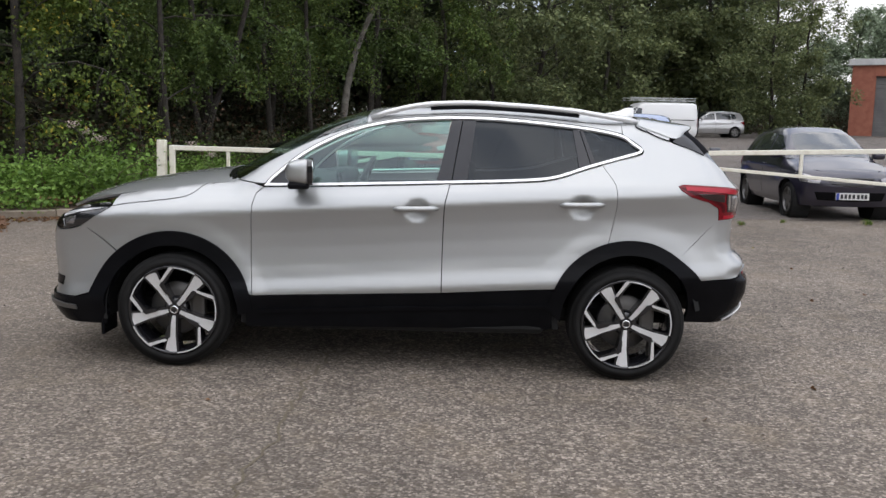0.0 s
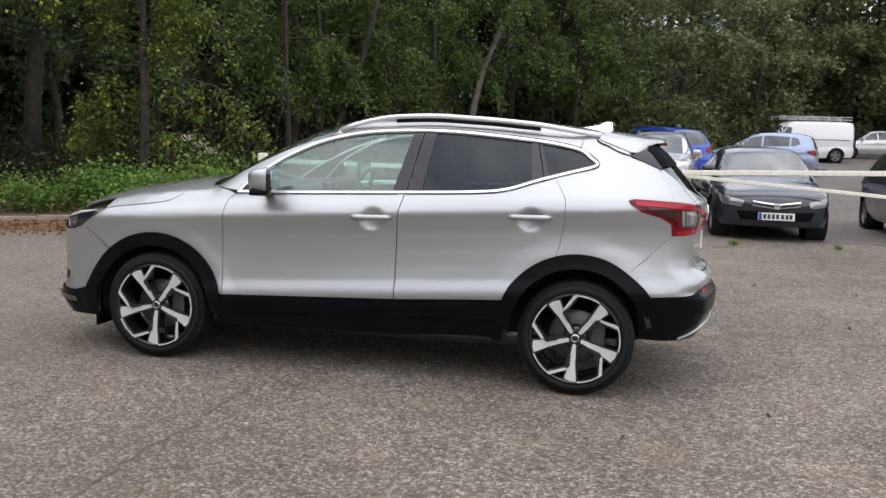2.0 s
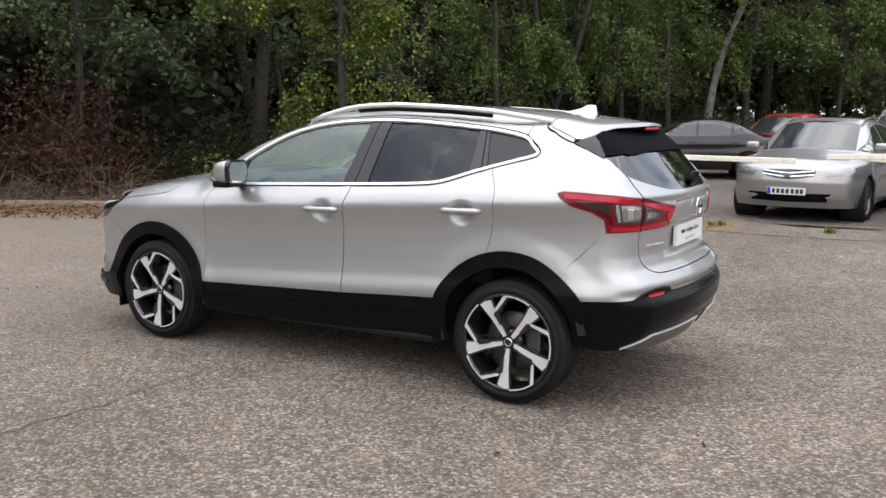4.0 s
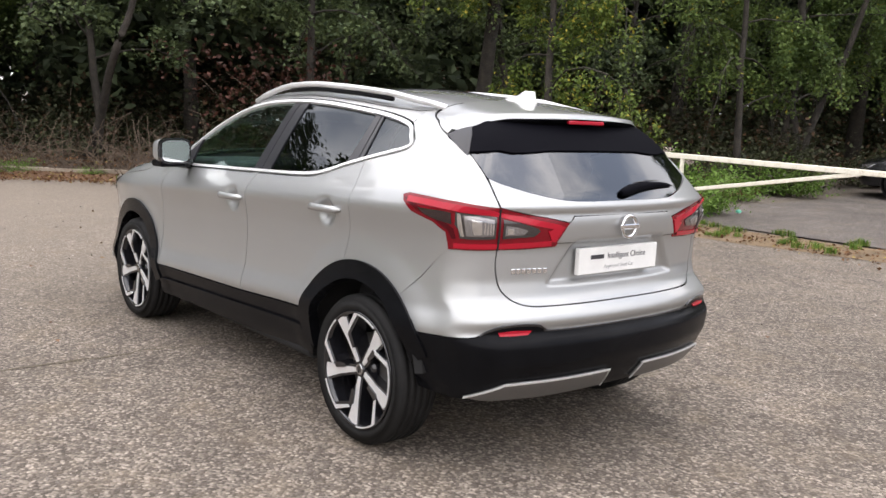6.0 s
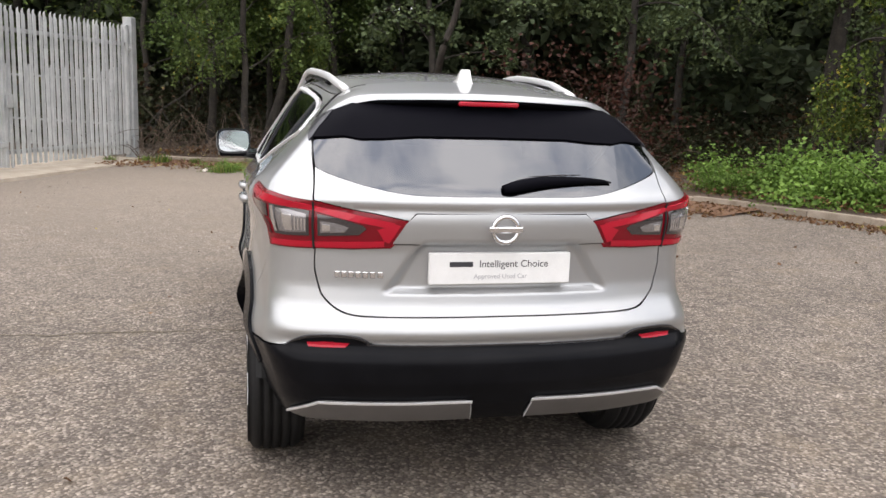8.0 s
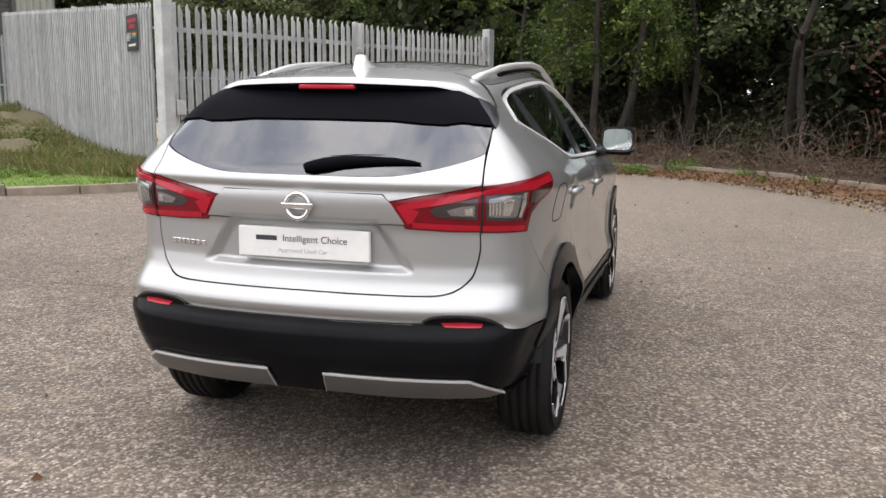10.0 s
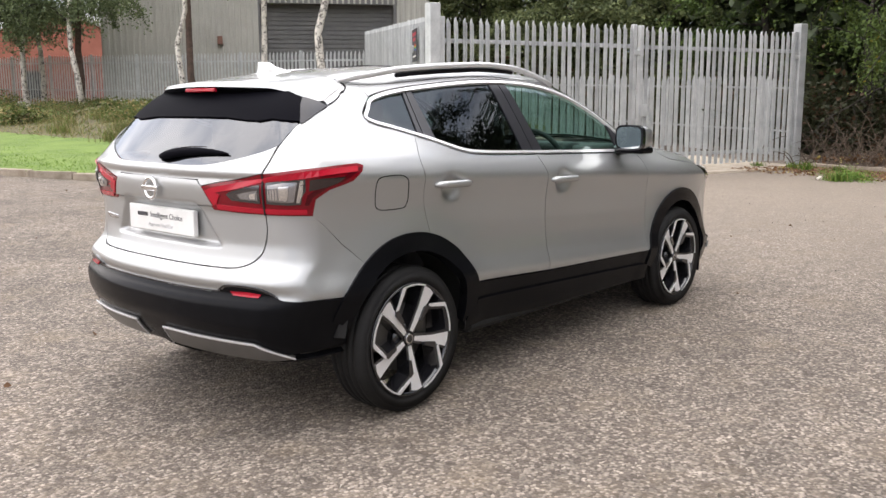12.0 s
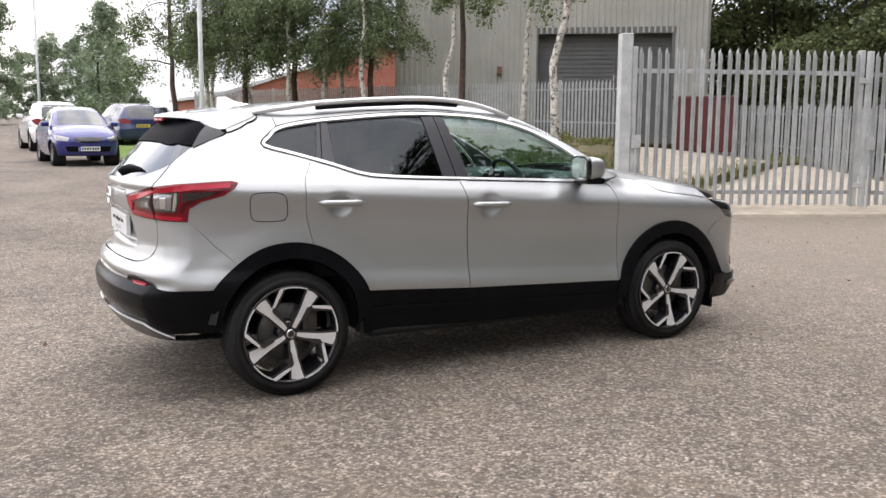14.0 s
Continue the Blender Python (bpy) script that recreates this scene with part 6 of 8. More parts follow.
# tail lamps
for sgn in (1, -1):
    tl = panel("tail_lamp", [patch(Q, lamp, 0.022, 0.004, 0.002, 0.02)], REDLENS, suv, "red tail lamp with clear centre", sgn < 0)
    wing_l = [(1.700, 1.078), (1.800, 1.078), (1.832, 1.074), (1.836, 1.030), (1.795, 1.038), (1.735, 1.056)]
    panel("lens", [patch(Q, wing_l, 0.02, 0.0075, 0, 0.006)], WINGLENS, tl, "smoked outer lens", sgn < 0)
    clear = [(1.846, 1.078), (1.91, 1.073), (1.976, 1.060), (1.976, 0.978), (1.90, 0.974), (1.864, 0.976), (1.858, 1.010), (1.846, 1.030)]
    panel("lens", [patch(Q, clear, 0.02, 0.0075, 0, 0.006)], SMOKELENS, tl, "smoked middle lens", sgn < 0)
    clear2 = [(2.0, 1.052), (2.06, 1.040), (2.125, 1.019), (2.135, 1.008), (2.115, 0.986), (2.05, 0.981), (2.0, 0.978)]
    panel("lens", [patch(Q, clear2, 0.02, 0.0075, 0, 0.006)], SMOKELENS, tl, "smoked inner lens", sgn < 0)
    blade = [(1.852, 1.074), (1.862, 1.073), (1.878, 0.985), (1.868, 0.985), (1.856, 1.026)]
    panel("light_guide", [patch(Q, blade, 0.02, 0.0105, 0, 0.005)], CHROME, tl, "bright silver light guide", sgn < 0)
    bowl = [(1.872, 1.066), (1.915, 1.062), (1.968, 1.050), (1.968, 0.990), (1.905, 0.986), (1.884, 0.988)]
    panel("reflector", [patch(Q, bowl, 0.02, 0.0098, 0, 0.006)], CLEARLENS, tl, "clear silver reflector", sgn < 0)
    spark = [(1.898, 1.050), (1.928, 1.046), (1.930, 0.996), (1.908, 0.994), (1.902, 1.012)]
    panel("reflector", [patch(Q, spark, 0.02, 0.0130, 0, 0.006)], CHROME, tl, "bright reflector bowl", sgn < 0)
    for q in range(4):
        u0 = 1.936 + 0.009 * q
        rib = [(u0, 1.040 - 0.002 * q), (u0, 1.015), (u0, 0.997)]
        panel("reflector_rib", [ribbon(Q, rib, [(u + 0.004, z) for u, z in rib], 0.0125, 0.003)], CHROME, tl, "bright reflector rib", sgn < 0)
    bowl = [(2.008, 1.030), (2.05, 1.024), (2.088, 1.012), (2.075, 0.994), (2.008, 0.990)]
    panel("reflector", [patch(Q, bowl, 0.02, 0.0098, 0, 0.006)], CLEARLENS, tl, "small silver reflector", sgn < 0)
    spark = [(2.014, 1.020), (2.036, 1.017), (2.036, 0.998), (2.014, 0.996)]
    panel("reflector", [patch(Q, spark, 0.02, 0.0130, 0, 0.006)], CHROME, tl, "small bright reflector", sgn < 0)
    edge_d = [(1.612, 1.110), (1.640, 1.094), (1.69, 1.070), (1.775, 1.040), (1.825, 1.004), (1.838, 0.972), (1.852, 0.972), (1.842, 1.012), (1.79, 1.050), (1.70, 1.083), (1.650, 1.106)]
    panel("lens", [patch(Q, edge_d, 0.02, 0.0070, 0, 0.006)], DARKRED, tl, "dark red lens edge", sgn < 0)
    guide = spline([(1.640, 1.116), (1.74, 1.112), (1.85, 1.104), (1.975, 1.085), (2.11, 1.052), (2.225, 1.030)], 5)
    panel("light_bar", [ribbon(Q, guide, [(u, z - 0.022) for u, z in guide], 0.0085, 0.006)], BRIGHTRED, tl, "bright red upper light bar", sgn < 0)
    guide = spline([(1.846, 0.954), (1.92, 0.956), (2.01, 0.958), (2.10, 0.961), (2.19, 0.966)], 5)
    panel("light_bar", [ribbon(Q, guide, [(u, z - 0.019) for u, z in guide], 0.0085, 0.006)], BRIGHTRED, tl, "bright red lower light bar", sgn < 0)
    guide = [(2.228, 1.026), (2.245, 1.022), (2.207, 0.960), (2.190, 0.966), (2.165, 1.006)]
    panel("light_bar", [patch(Q, guide, 0.02, 0.0085, 0, 0.006)], BRIGHTRED, tl, "bright red inner light bar", sgn < 0)
    split_l = spline([(1.984, 1.096), (1.984, 1.02), (1.984, 0.93)], 4)
    panel("lamp_seam", [ribbon(Q, split_l, [(u + 0.006, z) for u, z in split_l], 0.0100, 0.004)], WELL, tl, "", sgn < 0)
# roof, screen, bonnet
roof_e = [(x, seam_y(x) - 0.004) for x in np.linspace(-0.22, 1.42, 24)]
roof = roof_e + [(x, -y) for x, y in roof_e[::-1]]
panel("roof", [patch(Q, roof, 0.05, 0, 0, top=True)], SILVER, suv)
head = Q.over([(x, y) for x, y in roof], -0.03)
v, f, n = patch(Q, [(x, y * 0.97) for x, y in roof], 0.07, -0.025, 0, 0.02, top=True)
panel("headliner", [(v, f, n)], HEADLINER, suv, "pale fabric headliner")
sun_e = [(0.02, 0.40), (0.82, 0.40), (0.82, -0.40), (0.02, -0.40)]
panel("roof_glass", [patch(Q, sun_e, 0.05, 0.004, 0, 0.006, top=True)], GLOSSBLACK, suv, "dark panoramic roof glass")
scr_e = [(x, seam_y(x) - 0.01) for x in np.linspace(-0.97, -0.225, 12)]
scr = scr_e + [(-0.225, 0.3), (-0.24, 0), (-0.225, -0.3)] + [(x, -y) for x, y in scr_e[::-1]] + [(-1.03, -0.5), (-1.07, -0.25), (-1.08, 0), (-1.07, 0.25), (-1.03, 0.5)]
panel("windscreen", [patch(Q, scr, 0.05, -0.003, 0, 0.005, top=True)], SCREEN, suv, "clear windscreen").visible_shadow = False
cowl = [(-0.98, 0.69), (-1.04, 0.5), (-1.08, 0.25), (-1.09, 0), (-1.08, -0.25), (-1.04, -0.5), (-0.98, -0.69), (-1.01, -0.70), (-1.08, -0.5), (-1.125, -0.25), (-1.135, 0), (-1.125, 0.25), (-1.08, 0.5), (-1.01, 0.70)]
panel("cowl", [patch(Q, cowl, 0.05, -0.004, 0, top=True)], BLACKTRIM, suv)
HY = 0.70
bon_pts = [(-1.02, HY), (-1.2, HY), (-1.5, HY), (-1.7, 0.69), (-1.85, 0.655), (-1.98, 0.58), (-2.06, 0.45), (-2.11, 0.25), (-2.13, 0)]
bon = bon_pts + [(x, -y) for x, y in bon_pts[-2::-1]] + [(-1.075, -0.5), (-1.12, -0.25), (-1.13, 0), (-1.12, 0.25), (-1.075, 0.5)]
edge_p, _ = Q.over(dense([(-1.02, HY), (-1.2, HY), (-1.5, HY), (-1.7, 0.69)], 0.05)[:15] + [(-1.7, 0.69)])
edge_s = sorted([(float(p[0]), float(p[2])) for p in edge_p if -1.71 < p[0] < -1.015])
low_s = spline([(-1.685, 0.938), (-1.60, 0.955), (-1.30, 0.994), (-1.215, 1.024), (-1.166, 1.067), (-1.10, 1.094), (-1.03, 1.106)], 4)
flank = low_s + edge_s[::-1]
bp = [patch(Q, bon, 0.05, 0, 0.001, top=True)]
fl_v = patch(Q, flank, 0.03, 0, 0)
bp.append(fl_v)
bp.append(([(x, -y, z) for x, y, z in fl_v[0]], [q[::-1] for q in fl_v[1]], [np.array((n[0], -n[1], n[2])) for q, n in [(0, n) for n in fl_v[2]]]))
vv, ff, nn = fl_v
flip_n, at = [], 0
for q in ff:
    flip_n += [np.array((n[0], -n[1], n[2])) for n in nn[at:at + len(q)][::-1]]
    at += len(q)
bp[2] = ([(x, -y, z) for x, y, z in vv], [q[::-1] for q in ff], flip_n)
panel("bonnet", bp, SILVER, suv)
# nose
lampf = uz((-1.69, 0.80, 0.930), (-1.80, 0.77, 0.924), (-1.887, 0.74, 0.911), (-1.975, 0.68, 0.880), (-2.06, 0.57, 0.850), (-2.05, 0.59, 0.805), (-2.0, 0.68, 0.785), (-1.93, 0.73, 0.795), (-1.845, 0.765, 0.822), (-1.75, 0.79, 0.885))
mir_f = lambda line: [(2 * Q.uf - u, z) for u, z in line][::-1]
for sgn in (1, -1):
    hl = panel("headlamp", [patch(Q, lampf, 0.03, 0.003, 0.002, 0.02)], GLOSSBLACK, suv, "dark angular headlamp", sgn < 0)
    led = uz((-1.73, 0.79, 0.922), (-1.88, 0.745, 0.905), (-1.98, 0.68, 0.872), (-1.97, 0.69, 0.858), (-1.87, 0.75, 0.893))
    panel("daytime_strip", [patch(Q, led, 0.03, 0.007, 0, 0.006)], ALLOY, hl, "clear light strip", sgn < 0)
    pocket = uz((-1.88, 0.745, 0.872), (-1.945, 0.70, 0.852), (-1.94, 0.71, 0.822), (-1.90, 0.745, 0.824))
    panel("reflector", [patch(Q, pocket, 0.03, 0.006, 0, 0.006)], CLEARLENS, hl, "clear silver reflector", sgn < 0)
    proj = uz((-1.97, 0.69, 0.845), (-2.02, 0.63, 0.835), (-2.01, 0.66, 0.80), (-1.96, 0.71, 0.805))
    panel("lens", [patch(Q, proj, 0.03, 0.007, 0, 0.006)], CHROME, hl, "bright projector lens", sgn < 0)
    blade_f = uz((-1.90, 0.76, 0.345), (-2.0, 0.70, 0.352), (-2.10, 0.56, 0.36), (-2.10, 0.56, 0.335), (-2.0, 0.70, 0.325), (-1.90, 0.76, 0.32))
    panel("bumper_blade", [patch(Q, blade_f, 0.03, 0.022, 0, 0.012)], SKID, suv, "satin silver blade on lower bumper", sgn < 0)
    fog = uz((-1.99, 0.70, 0.50), (-2.06, 0.62, 0.505), (-2.07, 0.60, 0.45), (-2.0, 0.69, 0.445))
    panel("fog_lamp_bezel", [patch(Q, fog, 0.03, 0.004, 0, 0.012)], BLACKTRIM, suv, "", sgn < 0)
nose_half = uz((-2.05, 0.60, 0.80), (-2.0, 0.685, 0.780), (-1.93, 0.735, 0.790), (-1.845, 0.765, 0.818)) + [(-1.80, 0.795)] + arc(-HUBX, HUBZ, ARCH, 134, 168, 10) + uz((-1.90, 0.75, 0.392), (-2.05, 0.65, 0.392), (-2.14, 0.5, 0.392))
nose = nose_half + mir_f(nose_half)
panel("front_bumper", [patch(Q, nose, 0.035, 0, 0.0008)], SILVER, suv)
grl = uz((-2.2, 0.0, 0.86), (-2.18, 0.3, 0.85), (-2.13, 0.48, 0.82), (-2.2, 0.35, 0.60), (-2.22, 0.0, 0.56))
panel("grille", [patch(Q, [(Q.uf, 0.86)] + grl[1:4][::1] + [(Q.uf, 0.56)] + mir_f(grl[1:4]), 0.05, 0.008, 0, 0.02)], GLOSSBLACK, suv, "black mesh grille")
chin_half = arc(-HUBX, HUBZ, 0.385, 172, 186, 6) + [(-1.72, 0.24)] + uz((-1.90, 0.75, 0.235), (-2.05, 0.6, 0.24), (-2.12, 0.3, 0.24))
chin_top = uz((-2.14, 0.45, 0.388), (-2.04, 0.66, 0.388), (-1.90, 0.75, 0.388)) + [(-1.775, 0.415)]
chin = chin_top + chin_half
panel("front_lower_bumper", [patch(Q, chin + mir_f(chin), 0.04, 0.012, 0, 0.03)], BLACKTRIM, suv, "black plastic lower bumper")
# sills and arch cladding
sill = [(-0.862, 0.440)] + [(0.245, 0.474), (0.87, 0.513)] + arc(HUBX, HUBZ, 0.43, 158, 188, 8) + [(0.90, 0.265), (-0.90, 0.250)] + arc(-HUBX, HUBZ, 0.43, -12, 14, 8)
both("sill_cladding", [patch(Q, sill, 0.04, 0.004, 0.001, 0.03)], BLACKTRIM, suv, "black plastic sill cladding")
both("sill_step", [ribbon(Q, [(-0.82 + 1.68 * k / 24, 0.362 + 0.063 * k / 24) for k in range(25)], [(-0.82 + 1.68 * k / 24, 0.338 + 0.063 * k / 24) for k in range(25)], 0.016, 0.02)], BLACKTRIM, suv)
for cx, a0, a1 in ((-HUBX, 2, 176), (HUBX, 18, 172)):
    n = 40
    outer = arc(cx, HUBZ, 0.470, a0, a1, n)
    inner = arc(cx, HUBZ, 0.385, a0 - (4 if cx < 0 else 3), a1 + (10 if cx > 0 else 6), n)
    both("arch_cladding", [patch(Q, outer + inner[::-1], 0.03, 0.014, 0, 0.05)], BLACKTRIM, suv, "black plastic wheel-arch cladding")
    for sgn in (-1, 1):
        prof = [(0.40, 0.0), (0.43, 0.02), (0.43, 0.42)]
        vv, ff = lathe([(r, a) for r, a in prof] + [(0.05, 0.42)], 40)
        vv = [(x + cx, sgn * (0.845 - y), z + HUBZ) for x, y, z in vv]
        keep = [q for q in ff if min(vv[i][2] for i in q) > (0.37 if cx > 0 and max(vv[i][0] for i in q) > cx + 0.1 else 0.25)]
        put("wheel_well", mesh_from("wheel_well", vv, keep, WELL), suv)
# dark inner shell and floor
mid_shell = [(-0.92, 0.25), (0.92, 0.25), (0.88, 0.50), (1.2, 0.80), (1.2, 1.05), (-0.84, 1.03), (-0.84, 0.8)]
both("inner_shell", [patch(Q, mid_shell, 0.12, -0.030, 0, 0.0)], WELL, suv)
tail_shell = [(1.78, 0.40), (1.80, 0.80)] + uz((1.62, 0.8, 0.84), (1.62, 0.8, 1.08), (1.95, 0.6, 1.08), (2.03, 0.3, 1.08))
ts = tail_shell + [(Q.uc, 1.08)] + mirror_u(tail_shell) + [(Q.uc, 0.40)]
panel("tail_shell", [patch(Q, ts, 0.10, -0.05, 0, 0.0)], WELL, suv)
part("floor_pan", box_bm(3.6, 1.24, 0.12, (-0.10, 0, 0.33), 0.03), WELL, suv)
part("floor_pan", box_bm(1.72, 1.62, 0.12, (0.0, 0, 0.29), 0.03), WELL, suv)
part("rear_valance", box_bm(0.3, 1.16, 0.10, (1.80, 0, 0.40), 0.04, segments=2), WELL, suv)
for sgn in (-1, 1):
    part("mud_flap", box_bm(0.02, 0.2, 0.13, (-1.76, sgn * 0.72, 0.235), 0.004), BLACKTRIM, suv)
# door handles, fuel flap, mirrors
for hx, hz in ((0.093, 0.962), (1.038, 1.003)):
    for sgn in (-1, 1):
        y0 = float(Q.around([(hx - 0.11, hz)])[0][0][1])
        pts, rad = [], []
        for k in range(9):
            t = k / 8
            x = hx - 0.128 + 0.256 * t
            y = float(Q.width(np.array([x]), np.array([hz]))[0]) + 0.002 + 0.018 * math.sin(math.pi * min(1, max(0, t))) ** 0.5
            pts.append((x, sgn * y, hz - 0.003 + 0.006 * t))
            rad.append(0.017 if 0 < k < 8 else 0.008)
        tube_part("door_handle", pts, rad, SILVER, suv, 10)
flap = spline([(1.330, 0.955), (1.338, 1.025), (1.352, 1.052), (1.385, 1.067), (1.44, 1.070), (1.508, 1.066), (1.533, 1.050), (1.540, 1.010), (1.535, 0.950), (1.522, 0.928), (1.485, 0.917), (1.39, 0.915), (1.345, 0.922), (1.330, 0.955)], 4)[:-1]
panel("fuel_flap", [ribbon(Q, flap, inset(flap, 0.0045), 0.0012, 0.003, True)], WELL, suv, "thin dark outline of fuel flap", True)
for sgn in (-1, 1):
    mh = part("door_mirror", box_bm(0.15, 0.205, 0.155, (0, 0, 0), 0.062, segments=5), SILVER, suv, "silver door mirror with black base", True)
    for v in mh.data.vertices:
        k = (v.co.x + 0.075) / 0.15
        v.co.y *= 0.66 + 0.34 * max(k, 0.0) ** 0.6
        v.co.z *= 0.62 + 0.38 * max(k, 0.0) ** 0.6
    mh.matrix_basis = pose(-0.565, sgn * 0.942, 1.165, 0, 0, sgn * -8)
    sup = lambda a, b, n=28: [(a * math.copysign(abs(math.cos(w)) ** 0.5, math.cos(w)), b * math.copysign(abs(math.sin(w)) ** 0.5, math.sin(w))) for w in np.linspace(0, 2 * math.pi, n, endpoint=False)]
    turn_m = Matrix(((0, -1, 0, 0), (1, 0, 0, 0), (0, 0, 1, 0), (0, 0, 0, 1)))
    for nm, a, b, y0, y1, mt, lb in (("mirror_rim", 0.100, 0.075, -0.078, -0.05, GLOSSBLACK, "gloss black mirror rim"), ("mirror_glass", 0.088, 0.063, -0.081, -0.070, MIRROR, "mirror glass")):
        bm = slab(sup(a, b), y0, y1)
        bm.transform(turn_m)
        part(nm, bm, mt, mh, lb)
    part("mirror_foot", box_bm(0.12, 0.16, 0.04, (0.0, 0.0, -0.075), 0.016, segments=2), BLACKTRIM, mh)
    tube_part("mirror_arm", [(-0.585, sgn * 0.80, 1.085), (-0.575, sgn * 0.87, 1.092), (-0.565, sgn * 0.92, 1.115)], [0.035, 0.03, 0.034], GLOSSBLACK, suv, 10)
# roof rails, aerial, wiper
RAIL_UP = 0.054
for sgn in (-1, 1):
    line = []
    for k in range(19):
        q = k / 18
        x = -0.20 + 1.60 * q
        y = seam_y(x) - 0.022 + 0.012 * math.sin(math.pi * q)
        skin = float(Q.over([(x, y)])[0][0][2])
        line.append((x, y, skin + 0.006 + (RAIL_UP - 0.006) * min(1.0, math.sin(math.pi * q) * 1.5) ** 0.8))
    vv, ff = tube([(x, sgn * y, z) for x, y, z in line], [0.0155] * len(line), 10)
    rl = put("roof_rail", mesh_from("roof_rail", [(a.x, a.y, a.z) for a in vv], ff, ALLOY, True), suv, "brushed silver roof rail")
    # Shade in the gap under each rail, put in as a black strip.
    gapl = [(x, y - 0.002, z - 0.026) for x, y, z in line[4:-4]]
    vv, ff = tube([(x, sgn * y, z) for x, y, z in gapl], [0.012] * len(gapl), 6)
    put("rail_shadow_strip", mesh_from("rail_shadow_strip", [(a.x, a.y, a.z) for a in vv], ff, BLACKTRIM, True), suv, "black strip for the shade under rail")
bm = bmesh.new()
fin = [(1.27, 0.0), (1.33, 0.016), (1.375, 0.030), (1.402, 0.048), (1.42, 0.056), (1.458, 0.059), (1.466, 0.0)]
prof_v = []
for x, h in fin:
    w = 0.030 * (1 - ((x - 1.39) / 0.14) ** 2) + 0.006
    b = float(Q.top(x)) - 0.002
    prof_v.append([bm.verts.new(p) for p in ((x, -w, b), (x, -w * 0.78, b + h * 0.34), (x, -w * 0.46, b + h + 0.002), (x, w * 0.46, b + h + 0.002), (x, w * 0.78, b + h * 0.34), (x, w, b))])
for a, b in zip(prof_v, prof_v[1:]):
    for k in range(5):
        bm.faces.new((a[k], b[k], b[k + 1], a[k + 1]))
bm.faces.new(prof_v[-1])
bmesh.ops.recalc_face_normals(bm, faces=list(bm.faces))
part("aerial_fin", bm, paint("pearl_fin", (0.72, 0.72, 0.70), 0.2, 0.3), suv, "pale shark-fin aerial", True)
wiper_line = [(-0.006, 1.145, 0.004), (0.002, 1.146, 0.013), (0.03, 1.150, 0.020), (0.08, 1.160, 0.023), (0.15, 1.169, 0.021), (0.24, 1.174, 0.017), (0.33, 1.175, 0.012), (0.39, 1.172, 0.008), (0.43, 1.168, 0.003)]
wpts, _ = Q.around([(2 * Q.uc - Q.u(2.02, y), z) for y, z, w in wiper_line], 0.003)
wv, wf = tube([tuple(q) for q in wpts], [w for y, z, w in wiper_line], 10)
wp = put("rear_wiper", mesh_from("rear_wiper", wv, wf, DEEPBLACK, True), suv, "black rear wiper")
wpts, _ = Q.around([(2 * Q.uc - Q.u(2.02, y), z) for y, z in ((0.10, 1.178), (0.20, 1.184), (0.30, 1.185))], 0.020)
wv, wf = tube([tuple(q) for q in wpts], [0.0015, 0.003, 0.0015], 6)
put("wiper_joint", mesh_from("wiper_joint", wv, wf, GLOSSBLACK, True), wp)
# badge, plate, name bars
vv, ff = lathe([(0.037, 0.0), (0.040, -0.007), (0.050, -0.007), (0.0545, 0.0), (0.046, 0.004), (0.037, 0.0)], 40)
bd = put("badge", mesh_from("badge", [(2.082 - y, x, z + 1.012) for x, y, z in vv], ff, CHROME, True), suv, "round chrome badge")
part("badge_bar", box_bm(0.010, 0.124, 0.021, (2.086, 0, 1.012), 0.003), CHROME, bd)
pl = part("plate", box_bm(0.024, 0.52, 0.112, (2.030, 0, 0.868), 0.003), PLATEWHITE, suv, "white dealer plate with dark print")
pm = Matrix.Translation((2.0425, 0, 0)) @ Matrix(((0, 0, 1, 0), (1, 0, 0, 0), (0, 1, 0, 0), (0, 0, 0, 1)))
text_part("print", "Intelligent Choice", 0.036, pm @ Matrix.Translation((0.048, 0.884, 0)), INK, pl, 0.0006)
part("print_bar", box_bm(0.0015, 0.085, 0.018, (2.0422, -0.145, 0.884)), INK, pl, "dark bar of print")
text_part("small_print", "Approved Used Car", 0.024, pm @ Matrix.Translation((0.0, 0.840, 0)), GREYINK, pl, 0.0006)
for k in range(7):
    y = -0.585 + 0.0265 * k
    pt = Q.around([(Q.u(2.03, abs(y)), 0.842)])[0][0]
    bm = box_bm(0.006, 0.019, 0.022, (0, 0, 0), 0.002)
    box_bm(0.008, 0.008, 0.010, (0, 0, 0), 0.0, bm)
    o = part("name_bar", bm, CHROME, suv, "small chrome name bar")
    o.matrix_basis = Matrix.Translation((pt[0] + 0.002, pt[1], 0.842)) @ Matrix.Rotation(radians(-14), 4, "Z")
# cabin
for sgn, sx in ((-1, 0.12), (1, 0.10)):
    st = part("front_seat", box_bm(0.5, 0.48, 0.2, (sx - 0.18, sgn * 0.37, 0.62), 0.06, segments=3), FABRIC, suv, "dark cloth front seat", True)
    part("backrest", box_bm(0.15, 0.46, 0.66, (0, 0, 0.30), 0.06, segments=3, m=Matrix.Translation((sx + 0.06, sgn * 0.37, 0.64)) @ Matrix.Rotation(radians(18), 4, "Y")), FABRIC, st, "", True)
    part("headrest", box_bm(0.09, 0.25, 0.17, (sx + 0.28, sgn * 0.37, 1.30), 0.035, segments=3), FABRIC, st, "", True)
rs = part("rear_bench", box_bm(0.5, 1.25, 0.2, (0.85, 0, 0.66), 0.05, segments=2), FABRIC, suv, "dark cloth rear bench", True)
